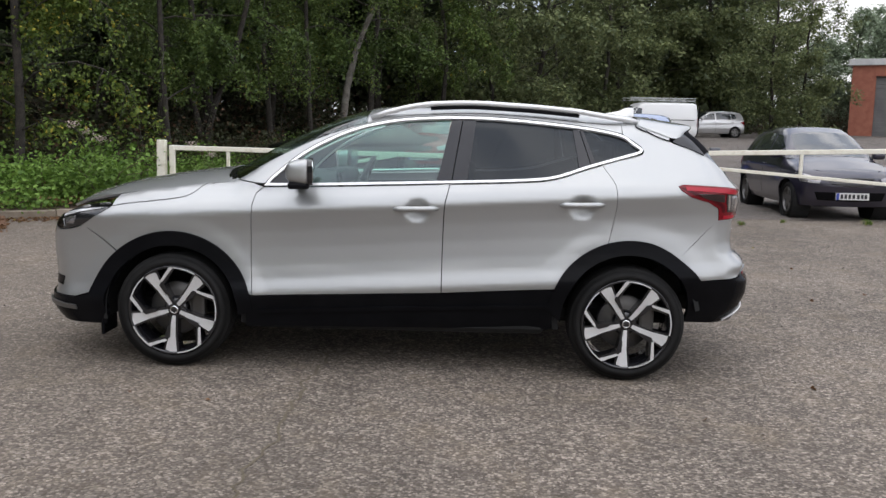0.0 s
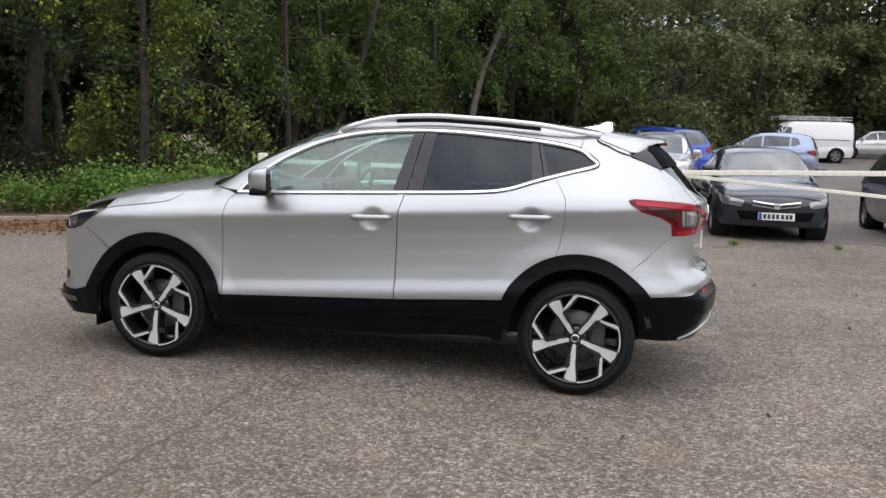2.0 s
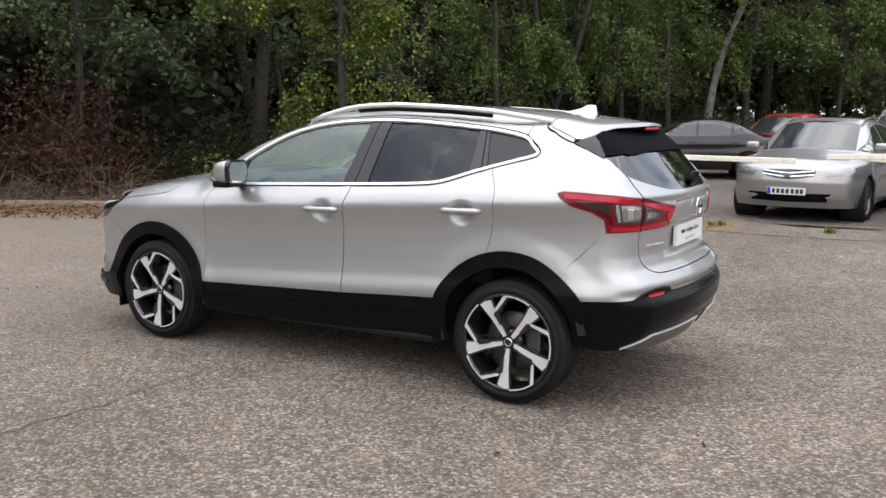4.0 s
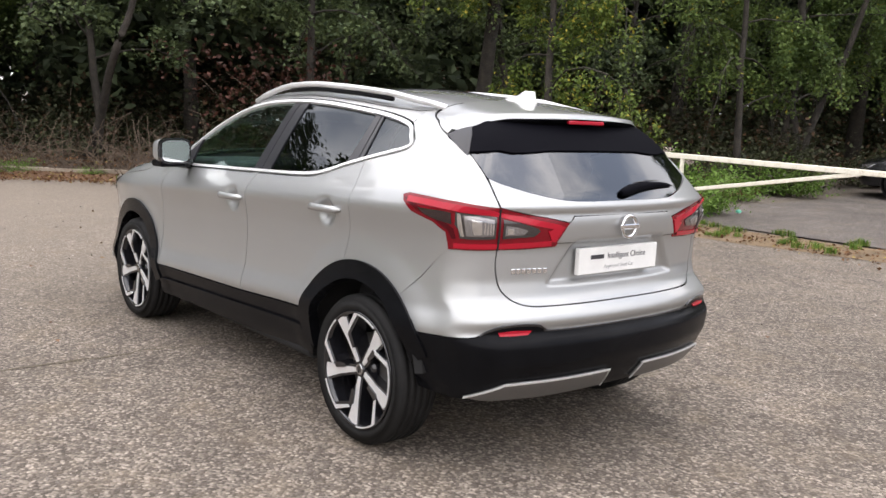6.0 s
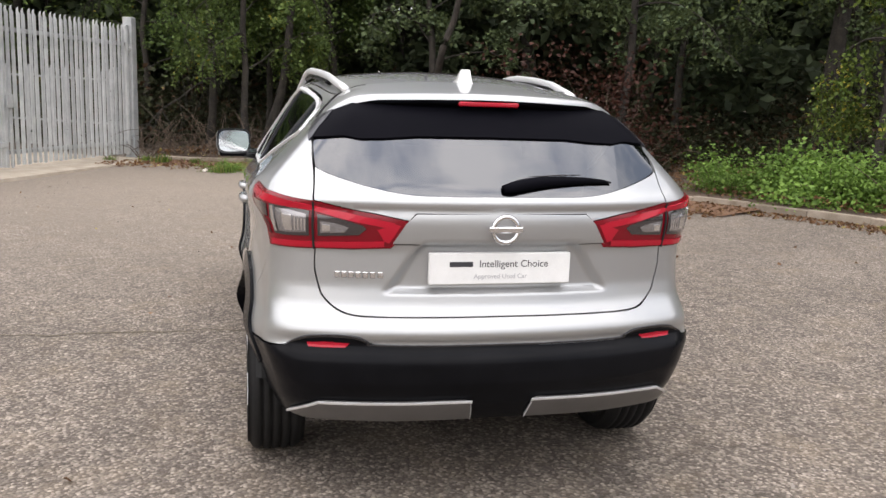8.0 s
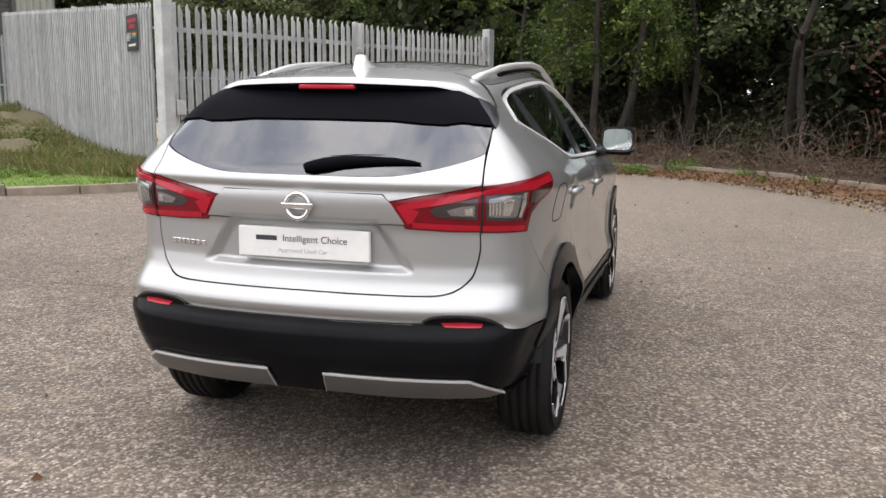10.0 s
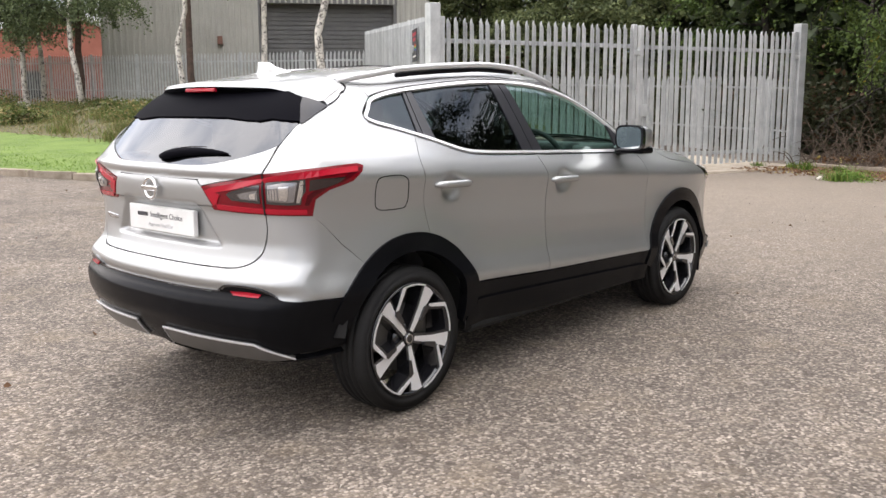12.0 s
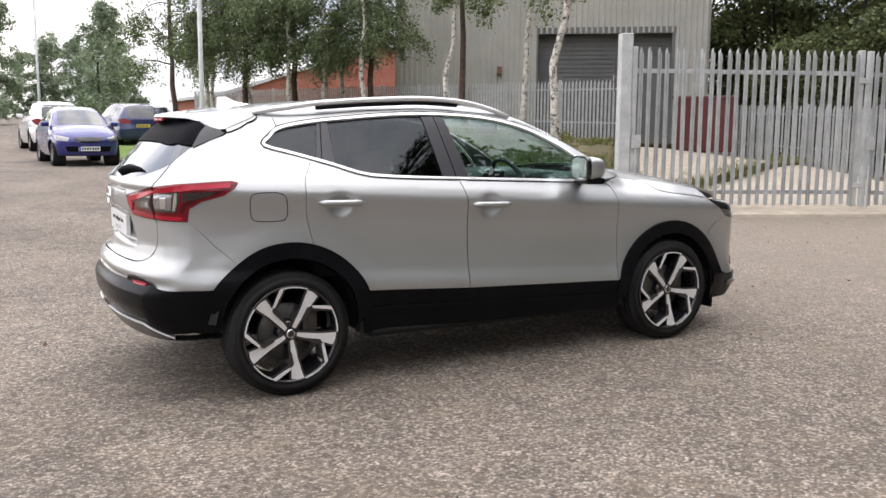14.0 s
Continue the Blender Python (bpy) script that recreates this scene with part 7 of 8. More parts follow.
part("backrest", box_bm(0.14, 1.22, 0.6, (0, 0, 0.28), 0.05, segments=2, m=Matrix.Translation((1.10, 0, 0.70)) @ Matrix.Rotation(radians(20), 4, "Y")), FABRIC, rs, "", True)
for y in (-0.4, 0.4):
    part("headrest", box_bm(0.08, 0.24, 0.14, (1.36, y, 1.28), 0.03, segments=2), FABRIC, rs, "", True)
dash = part("dashboard", box_bm(0.52, 1.36, 0.30, (-0.72, 0, 0.96), 0.08, segments=3), CABIN, suv, "dark dashboard", True)
part("centre_screen", box_bm(0.03, 0.26, 0.16, (-0.46, 0, 1.04), 0.01), GLOSSBLACK, dash)
part("instrument_hood", box_bm(0.2, 0.34, 0.10, (-0.50, 0.37, 1.08), 0.04, segments=2), CABIN, dash, "", True)
vv, ff = [], []
ring = [(0.19 * math.cos(w), 0.19 * math.sin(w)) for w in np.linspace(0, 2 * math.pi, 37)]
mw = Matrix.Translation((-0.36, 0.37, 1.03)) @ Matrix.Rotation(radians(-65), 4, "Y")
vv, ff = tube([mw @ Vector((a, b, 0)) for a, b in ring], [0.016] * 37, 8, False)
sw = put("steering_wheel", mesh_from("steering_wheel", vv, ff, CABIN, True), suv, "dark leather steering wheel")
bm = box_bm(0.02, 0.34, 0.05, (0, 0, 0), 0.006)
box_bm(0.10, 0.12, 0.04, (0, 0, 0), 0.012, bm)
bm.transform(mw)
part("spokes_boss", bm, CABIN, sw)
part("inner_mirror", box_bm(0.03, 0.24, 0.07, (-0.40, 0, 1.40), 0.015, segments=2), CABIN, suv)
part("tail_cover", box_bm(0.6, 1.1, 0.03, (1.55, 0, 1.02), 0.01), CABIN, suv)
# wheels


def crossover_wheel(x, side):
    wh_ = new("wheel")
    wh_.parent = suv
    tyre_and_rim(wh_, 0.337, 0.225, 0.260, GLOSSBLACK, 64)
    vv, ff = lathe([(0.001, 0.055), (0.05, 0.055), (0.065, 0.06), (0.075, 0.085), (0.075, 0.15)], 32)
    put("hub", mesh_from("hub", vv, ff, GLOSSBLACK, True), wh_)
    vv, ff = lathe([(0.001, 0.030), (0.024, 0.030), (0.029, 0.034), (0.030, 0.05)], 24)
    put("centre_cap", mesh_from("centre_cap", vv, ff, GLOSSBLACK, True), wh_)
    vv, ff = lathe([(0.017, 0.028), (0.021, 0.026), (0.024, 0.029)], 24)
    put("cap_ring", mesh_from("cap_ring", vv, ff, CHROME, True), wh_)
    vv, ff = lathe([(0.06, 0.10), (0.155, 0.10), (0.158, 0.105), (0.158, 0.125), (0.06, 0.125)], 40)
    put("brake_disc", mesh_from("brake_disc", vv, ff, DISC, True), wh_)
    part("caliper", box_bm(0.09, 0.07, 0.16, (0.125, 0.11, 0.03), 0.02, segments=2), DISC, wh_)
    turn = 51 if side < 0 else 62
    dish = lambda x_, z_: -0.022 * (math.hypot(x_, z_) / 0.24)
    for k in range(5):
        w0 = radians(turn + 72 * k)
        ca, sa = math.cos(w0), math.sin(w0)
        loc = lambda r, t: (r * ca - t * sa, r * sa + t * ca)
        polar = lambda r, a: (r * math.cos(w0 + radians(a)), r * math.sin(w0 + radians(a)))
        blade = [loc(0.036, -0.010), loc(0.15, -0.022), loc(0.238, -0.039), loc(0.250, -0.006), loc(0.252, 0.030), loc(0.15, 0.015), loc(0.036, 0.010)]
        part("spoke", slab(blade, 0.036, 0.004, dish, True), ALLOY, wh_, "machined silver spoke")
        part("spoke_back", slab([loc(0.03, -0.022), loc(0.15, -0.034), loc(0.247, -0.052), loc(0.256, 0.0), loc(0.250, 0.043), loc(0.15, 0.025), loc(0.03, 0.022)], 0.041, 0.10, dish), GLOSSBLACK, wh_, "gloss black spoke flank")
        arc_o = [polar(0.2570, a) for a in np.linspace(8, 40, 10)]
        arc_i = [polar(0.2505, a) for a in np.linspace(40, 8, 10)]
        part("rim_accent", slab(arc_o + arc_i, 0.003, 0.008), ALLOY, wh_, "machined silver rim accent")
        hook = [polar(0.2570, 37.0), polar(0.2570, 42.5), polar(0.184, 63.5), polar(0.178, 58.5)]
        part("hook_accent", slab(hook, 0.018, 0.004, lambda x_, z_: -0.015 * (math.hypot(x_, z_) / 0.24), True), ALLOY, wh_, "machined silver hook accent")
        part("hook_back", slab([polar(0.256, 34), polar(0.256, 45), polar(0.165, 67), polar(0.10, 64), polar(0.10, 54), polar(0.165, 57)], 0.024, 0.09, lambda x_, z_: -0.015 * (math.hypot(x_, z_) / 0.24)), GLOSSBLACK, wh_)
    y0 = -0.875 if side < 0 else 0.875
    wh_.matrix_basis = pose(x, y0, 0.335 if x < 0 else 0.313, 0, 0, 0 if side < 0 else 180)
    return wh_


for x in (-HUBX, HUBX):
    for side in (-1, 1):
        crossover_wheel(x, side)

# ---- parked vehicles ----
CARPANE = plain("car_pane", (0.018, 0.024, 0.028), 0.04, 0.0, 0.8)
TYPES = {
    "hatch": dict(h=1.95, w=1.70, wb=2.50, hub=0.30, belt=0.93, top=[(-2.1, 0.40), (-1.97, 0.62), (-1.88, 0.74), (-1.70, 0.84), (-1.35, 0.95), (-1.08, 1.02), (-0.75, 1.22), (-0.35, 1.43), (0.0, 1.51), (0.6, 1.53), (1.2, 1.50), (1.6, 1.44), (1.8, 1.40)],
                  rear=[(0.2, 1.86), (0.35, 1.94), (0.6, 1.95), (0.8, 1.91), (0.95, 1.90), (1.2, 1.80), (1.45, 1.68), (1.6, 1.6)], front=[(0.2, -1.85), (0.35, -1.93), (0.6, -1.95), (0.75, -1.90), (0.9, -1.75)],
                  side=[(-0.98, 0.97), (1.15, 1.05), (1.45, 1.13), (1.36, 1.30), (1.0, 1.37), (0.3, 1.40), (-0.2, 1.35), (-0.62, 1.14)], screen=(-1.02, -0.30), back=(0.98, 1.36), spot=(-1.62, 1.70), pil=(0.10, 1.02)),
    "saloon": dict(h=2.30, w=1.77, wb=2.68, hub=0.315, belt=0.95, top=[(-2.45, 0.40), (-2.32, 0.62), (-2.22, 0.73), (-2.0, 0.80), (-1.5, 0.90), (-1.15, 0.96), (-0.8, 1.14), (-0.35, 1.36), (0.0, 1.43), (0.5, 1.445), (0.95, 1.39), (1.35, 1.22), (1.62, 1.07), (1.9, 1.05), (2.2, 1.02), (2.4, 0.9)],
                   rear=[(0.2, 2.18), (0.35, 2.28), (0.6, 2.30), (0.8, 2.28), (1.0, 2.24), (1.2, 2.1)], front=[(0.2, -2.2), (0.35, -2.28), (0.6, -2.30), (0.72, -2.25), (0.85, -2.1)],
                   side=[(-0.98, 0.99), (1.0, 1.03), (1.42, 1.08), (1.15, 1.24), (0.8, 1.32), (0.3, 1.36), (-0.2, 1.31), (-0.62, 1.14)], screen=(-1.08, -0.28), back=None, spot=(-1.9, 2.0), pil=(0.15, 0.95)),
    "suv": dict(h=2.25, w=1.82, wb=2.62, hub=0.345, belt=1.06, top=[(-2.4, 0.5), (-2.27, 0.75), (-2.18, 0.90), (-2.0, 0.99), (-1.5, 1.07), (-1.15, 1.13), (-0.8, 1.34), (-0.4, 1.58), (0.0, 1.655), (0.6, 1.67), (1.2, 1.64), (1.7, 1.58), (2.0, 1.52)],
                rear=[(0.2, 2.12), (0.4, 2.23), (0.65, 2.25), (0.85, 2.21), (1.05, 2.18), (1.3, 2.05), (1.55, 1.88), (1.7, 1.8)], front=[(0.2, -2.1), (0.4, -2.22), (0.65, -2.25), (0.85, -2.19), (1.0, -2.0)],
                side=[(-1.0, 1.10), (1.3, 1.17), (1.72, 1.24), (1.6, 1.42), (1.1, 1.50), (0.3, 1.54), (-0.2, 1.48), (-0.62, 1.28)], screen=(-1.08, -0.30), back=(1.10, 1.52), spot=(-1.9, 1.9), pil=(0.15, 1.05)),
    "van": dict(h=2.40, w=1.90, wb=3.0, hub=0.335, belt=1.12, top=[(-2.55, 0.5), (-2.42, 0.78), (-2.32, 0.94), (-2.1, 1.05), (-1.75, 1.17), (-1.45, 1.38), (-1.05, 1.70), (-0.75, 1.88), (-0.4, 1.95), (0.5, 1.97), (1.6, 1.97), (2.3, 1.95), (2.5, 1.93)],
                rear=[(0.2, 2.30), (0.4, 2.38), (0.65, 2.40), (1.2, 2.39), (1.6, 2.37), (1.9, 2.33), (2.1, 2.3)], front=[(0.2, -2.3), (0.4, -2.37), (0.65, -2.40), (0.85, -2.35), (1.0, -2.2)],
                side=[(-1.62, 1.20), (-0.65, 1.20), (-0.58, 1.62), (-0.85, 1.66), (-1.12, 1.52)], screen=(-1.68, -0.92), back=None, spot=(-2.05, 2.1), pil=None),
}


def parked(name, kind, label, mat, x, y, ang, plate, rack=False, rails=False, dz=0.02, shine="", grille=True):
    """A parked vehicle; it points its nose along local -x."""
    d = TYPES[kind]
    h, w, wb, hz = d["h"], d["w"] / 2, d["wb"] / 2, d["hub"]
    k = w / 0.88
    tum = 0.42 if kind != "van" else 0.16
    shape = [(0.12, 0.74 * k), (0.2, 0.79 * k), (0.32, 0.84 * k), (0.5, 0.873 * k), (0.62, 0.872 * k), (0.72, 0.858 * k), (0.82, 0.868 * k), (d["belt"] - 0.08, 0.855 * k), (d["belt"], 0.815 * k)]
    if kind == "van":
        shape[-2:] = [(d["belt"] - 0.08, 0.88 * k), (d["belt"], 0.875 * k)]
    b = Body(side=shape, plan=[(-h - 0.1, 0.72), (-h + 0.2, 0.87), (-h + 0.6, 0.97), (-h + 1.0, 1.0), (h - 0.9, 1.0), (h - 0.4, 0.97), (h, 0.90)], top=d["top"], rear=d["rear"], front=d["front"],
             belt=(d["belt"], 0.03), shear=0.02, tum=tum, tuck=0.2 if kind != "van" else 0.0, crown=0.04, bow_r=0.10 if kind != "van" else 0.03, bow_f=0.22, r=0.08,
             flares=[(-wb, 0.55, 0.42, 0.25, 0.02), (wb, 0.55, 0.42, 0.25, 0.02)], corner=(h - 0.7, 0.45, -h + 0.7, 0.42), screen=(d["screen"][0], d["screen"][1], 0.12), tuck_x=(0.3, h - 0.6))
    ob = thing(name, label, "van" if kind == "van" else "car", pose(x, y, gz(x, y) + dz, 0, 0, ang))
    ar = hz + 0.055
    xn, xt = -h + 0.13, (h - 0.42 if kind in ("hatch", "suv") else h - 0.12)
    ys = 0.66 * k if kind != "van" else 0.72
    ye = 0.56 * k if kind in ("hatch", "suv") else (0.62 * k if kind == "saloon" else 0.72)
    half = [(xn, 0), (xn + 0.02, 0.25), (xn + 0.07, 0.42), (xn + 0.18, 0.56), (xn + 0.4, ys), (-0.95, ys), (-0.3, ye + 0.02), (0.8, ye), (xt - 0.12, ye - 0.04), (xt - 0.02, 0.36), (xt, 0)]
    half = [p for p in dense(half, 0.1) if not (abs(p[1]) < 1e-6 and xn + 0.01 < p[0] < xt - 0.01)]
    if half[-1] != (xt, 0):
        half.append((xt, 0))
    zs = b.over(half)[0][:, 2]
    edge = [(b.u(px, py), float(z)) for (px, py), z in zip(half, zs)]
    low = [(b.uf, 0.24)] + [(-wb - ar, 0.24)] + arc(-wb, hz, ar, 180, 0, 20) + [(-wb + ar, 0.22), (wb - ar, 0.22)] + arc(wb, hz, ar, 180, 0, 20) + [(wb + ar, 0.26), (b.uc, 0.28)]
    skin = patch(b, low + edge[::-1], 0.075, 0, 0, 0.02)
    v, f, n = skin
    fn, at = [], 0
    for q in f:
        fn += [np.array((a[0], -a[1], a[2])) for a in n[at:at + len(q)][::-1]]
        at += len(q)
    far = ([(p[0], -p[1], p[2]) for p in v], [q[::-1] for q in f], fn)
    lid = patch(b, half + [(px, -py) for px, py in half[-2:0:-1]], 0.085, 0, 0, 0.02, True)
    panel("body", [skin, far, lid], mat, ob)
    # panes
    side_line = d["side"]
    if d["pil"]:
        cuts = [(None, d["pil"][0] - 0.03), (d["pil"][0] + 0.03, d["pil"][1] - 0.02), (d["pil"][1] + 0.03, None)]
    else:
        cuts = [(None, None)]
    for lo, hi in cuts:
        e = []
        if lo is not None:
            e.append(((lo, 2.0), (lo, 0.5)))
        if hi is not None:
            e.append(((hi, 0.5), (hi, 2.0)))
        poly = clip(side_line, e)
        if len(poly) > 2:
            both("side_window", [patch(b, poly, 0.1, 0.004, 0, 0.01)], CARPANE, ob, "dark side pane")
    s0, s1 = d["screen"]
    sc = [(s0 + 0.09, 0.60 * k), (s1 - 0.03, 0.52 * k), (s1 - 0.02, 0), (s1 - 0.03, -0.52 * k), (s0 + 0.09, -0.60 * k), (s0 - 0.03, -0.3), (s0 - 0.05, 0), (s0 - 0.03, 0.3)]
    panel("windscreen", [patch(b, sc, 0.1, 0.004, 0, 0.01, True)], CARPANE, ob, "dark windscreen")
    if d["back"]:
        z0, z1 = d["back"]
        yy = 0.56 * k
        gl = [(b.u(h - 0.1, yy), z0), (b.u(h - 0.4, yy - 0.07), z1)]
        panel("rear_screen", [patch(b, [(b.uc, z0 - 0.01)] + [(b.u(h - 0.1, 0.3), z0 - 0.01)] + gl + [(2 * b.uc - u, z) for u, z in gl[::-1]] + [(2 * b.uc - b.u(h - 0.1, 0.3), z0 - 0.01)], 0.1, 0.004, 0, 0.01)], CARPANE, ob, "dark rear screen")
    # lamps, grille, bumper
    zl = d["belt"] - (0.36 if kind == "saloon" else 0.27)
    for m_ in (False, True):
        hl = [(b.u(-h + 0.06, 0.50), zl - 0.06), (b.u(-h + 0.05, 0.46), zl + 0.03), (b.u(-h + 0.25, 0.68), zl + 0.09), (b.u(-h + 0.48, 0.78), zl + 0.11), (b.u(-h + 0.30, 0.72), zl - 0.03)]
        panel("headlamp", [patch(b, hl, 0.06, 0.006, 0, 0.015)], CLEARLENS, ob, "clear headlamp", m_)
        zt = d["belt"] - 0.10
        tl = [(b.u(h - 0.42, 0.8), zt + 0.05), (b.u(h - 0.15, 0.70), zt + 0.10), (b.u(h - 0.02, 0.46), zt + 0.03), (b.u(h - 0.02, 0.47), zt - 0.10), (b.u(h - 0.15, 0.70), zt - 0.12), (b.u(h - 0.30, 0.78), zt - 0.04)]
        if kind == "van":
            tl = [(b.u(h - 0.12, 0.85), 0.75), (b.u(h - 0.02, 0.78), 0.75), (b.u(h - 0.02, 0.78), 1.15), (b.u(h - 0.12, 0.85), 1.15)]
        panel("tail_lamp", [patch(b, tl, 0.06, 0.006, 0, 0.015)], REDLENS, ob, "red tail lamp", m_)
    mf = lambda line: [(2 * b.uf - u, z) for u, z in line][::-1]
    gr = [(b.u(-h + 0.03, 0.36), zl + 0.04), (b.u(-h + 0.03, 0.34), zl - 0.05), (b.u(-h + 0.03, 0.15), zl - 0.09)]
    panel("grille", [patch(b, [(b.uf, zl + 0.05)] + gr + [(b.uf, zl - 0.10)] + mf(gr), 0.08, 0.006, 0, 0.02)], GLOSSBLACK, ob, "black grille")
    if grille:
        for dzg in (0.035, -0.02):
            line = [(b.u(-h + 0.03, t), zl + dzg - 0.05 * (1 - t / 0.34) * 0.8) for t in np.linspace(0.34, 0.0, 8)]
            line = line + mf(line)[1:]
            panel("grille_bar", [ribbon(b, line, [(u, z - 0.018) for u, z in line], 0.016, 0.014)], CHROME, ob, "bright grille bar")
        part("badge", box_bm(0.015, 0.09, 0.075, (-h - 0.012, 0, zl - 0.035), 0.006), CHROME, ob, "bright badge")
    air = [(b.u(-h + 0.03, 0.58), 0.47), (b.u(-h + 0.03, 0.52), 0.34)]
    panel("air_intake", [patch(b, [(b.uf, 0.47)] + air + [(b.uf, 0.33)] + mf(air), 0.1, 0.006, 0, 0.02)], BLACKTRIM, ob)
    zp = {"saloon": 0.40, "hatch": 0.41}.get(kind, 0.50)
    for px, pm_, ang_ in ((-h - 0.012, PLATEWHITE, 1), (h + 0.006, PLATEYELLOW, -1)):
        if kind == "van" and ang_ < 0:
            px = h + 0.0
        z_ = zp if ang_ > 0 else (0.78 if kind != "van" else 0.62)
        if ang_ < 0:
            px = float(b.rear(np.array([z_]))[0]) + 0.006
        pl_ = part("number_plate", box_bm(0.012, 0.52, 0.112, (px, 0, z_), 0.002), pm_ if plate == "uk" else PLATEWHITE, ob, "plate with plain bars")
        if ang_ > 0:
            part("plate_flash", box_bm(0.003, 0.045, 0.104, (px - ang_ * 0.0075, 0.232, z_)), BLUEINK, pl_)
        for i, yy in enumerate((-0.19, -0.125, -0.06, 0.005, 0.08, 0.145, 0.205)):
            part("plate_bar", box_bm(0.003, 0.042, 0.07, (px - ang_ * 0.0075, -yy * 0.95 - 0.012, z_)), INK, pl_)
    # wheels and mirrors
    for cx in (-wb, wb):
        for sgn in (-1, 1):
            wh_ = new("wheel")
            wh_.parent = ob
            tyre_and_rim(wh_, hz, 0.2, hz * 0.68, SKID, 28, False)
            R_ = hz * 0.66
            vv, ff = lathe([(0.001, 0.05), (R_, 0.075)], 24)
            put("wheel_back", mesh_from("wheel_back", vv, ff, WELL), wh_)
            for q in range(5):
                w0 = radians(90 + 72 * q)
                ca, sa = math.cos(w0), math.sin(w0)
                P_ = [(r * ca - t * sa, r * sa + t * ca) for r, t in ((0.0, -0.035), (R_, -0.055), (R_, 0.055), (0.0, 0.035))]
                part("spoke", slab(P_, 0.03, 0.055), SKID, wh_)
            wy = float(b.width(np.array([cx]), np.array([hz + 0.1]))[0]) - 0.015
            wh_.matrix_basis = pose(cx, sgn * wy, hz, 0, 0, 0 if sgn < 0 else 180)
            vv, ff = lathe([(ar + 0.002, 0.0), (ar, 0.3), (0.05, 0.3)], 24)
            put("wheel_well", mesh_from("wheel_well", [(p + cx, sgn * (wy - q), r + hz) for p, q, r in vv], ff, WELL), ob)
    part("floor_pan", box_bm(2 * h - 0.5, 2 * w - 0.62, 0.2, (0, 0, 0.32), 0.04), WELL, ob)
    part("floor_pan", box_bm(2 * wb - 2 * ar, 2 * w - 0.2, 0.12, (0, 0, 0.27), 0.04), WELL, ob)
    mx = d["side"][0][0] + 0.26
    for sgn in (-1, 1):
        mo = part("door_mirror", box_bm(0.13, 0.2, 0.13, (0, 0, 0), 0.04, segments=2), mat, ob, "", True)
        mo.matrix_basis = pose(mx, sgn * (w + 0.02), d["belt"] + 0.11, 0, 0, 0)
    for dx in (0.0, 1.0):
        if kind == "van":
            break
        for sgn in (-1, 1):
            part("door_handle", box_bm(0.17, 0.03, 0.03, (0.02 + dx, sgn * (w * 0.975), d["belt"] - 0.07), 0.01), mat, ob)
    line_z = [(d["side"][0][0] - 0.02 + 0.02 * q, 0.3) for q in range(1)]
    for gx in ([d["side"][0][0] + 0.02, d["pil"][0], d["pil"][1] + 0.08] if d["pil"] else [d["side"][0][0] + 0.02, -0.55, 0.55]):
        z0 = 0.34 if abs(gx - wb) > ar + 0.05 else hz + math.sqrt(max(0.0, ar ** 2 - (gx - wb) ** 2)) + 0.03
        ln = [(gx, z0 + (d["belt"] - 0.01 - z0) * q / 8) for q in range(9)]
        both("door_gap", [ribbon(b, ln, [(u + 0.008, z) for u, z in ln], 0.0015, 0.003)], WELL, ob)
    if rails:
        for sgn in (-1, 1):
            pts = [(xx, sgn * (ye - 0.02), float(b.over([(xx, ye - 0.02)])[0][0][2]) + (0.0 if q in (0, 8) else 0.045)) for q, xx in enumerate(np.linspace(-0.35, h - 0.6, 9))]
            tube_part("roof_rail", pts, [0.016] * 9, SKID, ob, 6)
    if rack:
        rk = part("roof_rack", box_bm(3.4, 0.03, 0.03, (0.55, -0.66, 2.16), 0.006), GALV, ob, "grey steel roof rack")
        part("rack_rail", box_bm(3.4, 0.03, 0.03, (0.55, 0.66, 2.16), 0.006), GALV, rk)
        for y_ in (-0.66, 0.66):
            part("rack_rail", box_bm(3.4, 0.025, 0.025, (0.55, y_, 2.05), 0.005), GALV, rk)
        for q in range(7):
            xx = -1.1 + 0.55 * q
            part("rack_bar", box_bm(0.03, 1.34, 0.03, (xx, 0, 2.03), 0.006), GALV, rk)
            for y_ in (-0.66, 0.66):
                part("rack_stay", box_bm(0.02, 0.02, 0.2, (xx, y_, 2.06), 0.004), GALV, rk)
        part("side_rail", box_bm(1.7, 0.02, 0.035, (1.25, -w + 0.005, 1.08), 0.006), BLACKTRIM, ob)
        part("rear_pillar", box_bm(0.05, 0.10, 1.1, (h - 0.03, -w + 0.09, 1.25), 0.02), BLACKTRIM, ob)
    return ob


NAVY = paint("navy_paint", (0.010, 0.011, 0.022), 0.2, 0.3)
NIGHT = paint("dark_violet_paint", (0.020, 0.018, 0.034), 0.3, 0.3)
LIGHTSILVER = paint("light_silver_paint", (0.50, 0.50, 0.50), 0.75, 0.35)
GREYSILVER = paint("grey_silver_paint", (0.36, 0.355, 0.35), 0.7, 0.35)
BLUEP = paint("bright_blue_paint", (0.012, 0.06, 0.42), 0.2, 0.3)
REDP = paint("red_paint", (0.30, 0.012, 0.014), 0.1, 0.3)
PALEBLUE = paint("pale_blue_paint", (0.25, 0.30, 0.42), 0.5, 0.35)
WHITEP = paint("white_paint", (0.72, 0.72, 0.71), 0.0, 0.35)
BLACKP = paint("black_paint", (0.006, 0.006, 0.007), 0.0, 0.22, 0.05, 0.15)
ROYAL = paint("royal_blue_paint", (0.013, 0.016, 0.15), 0.3, 0.3)
DEEPBLUE = paint("deep_blue_paint", (0.012, 0.02, 0.085), 0.2, 0.3)
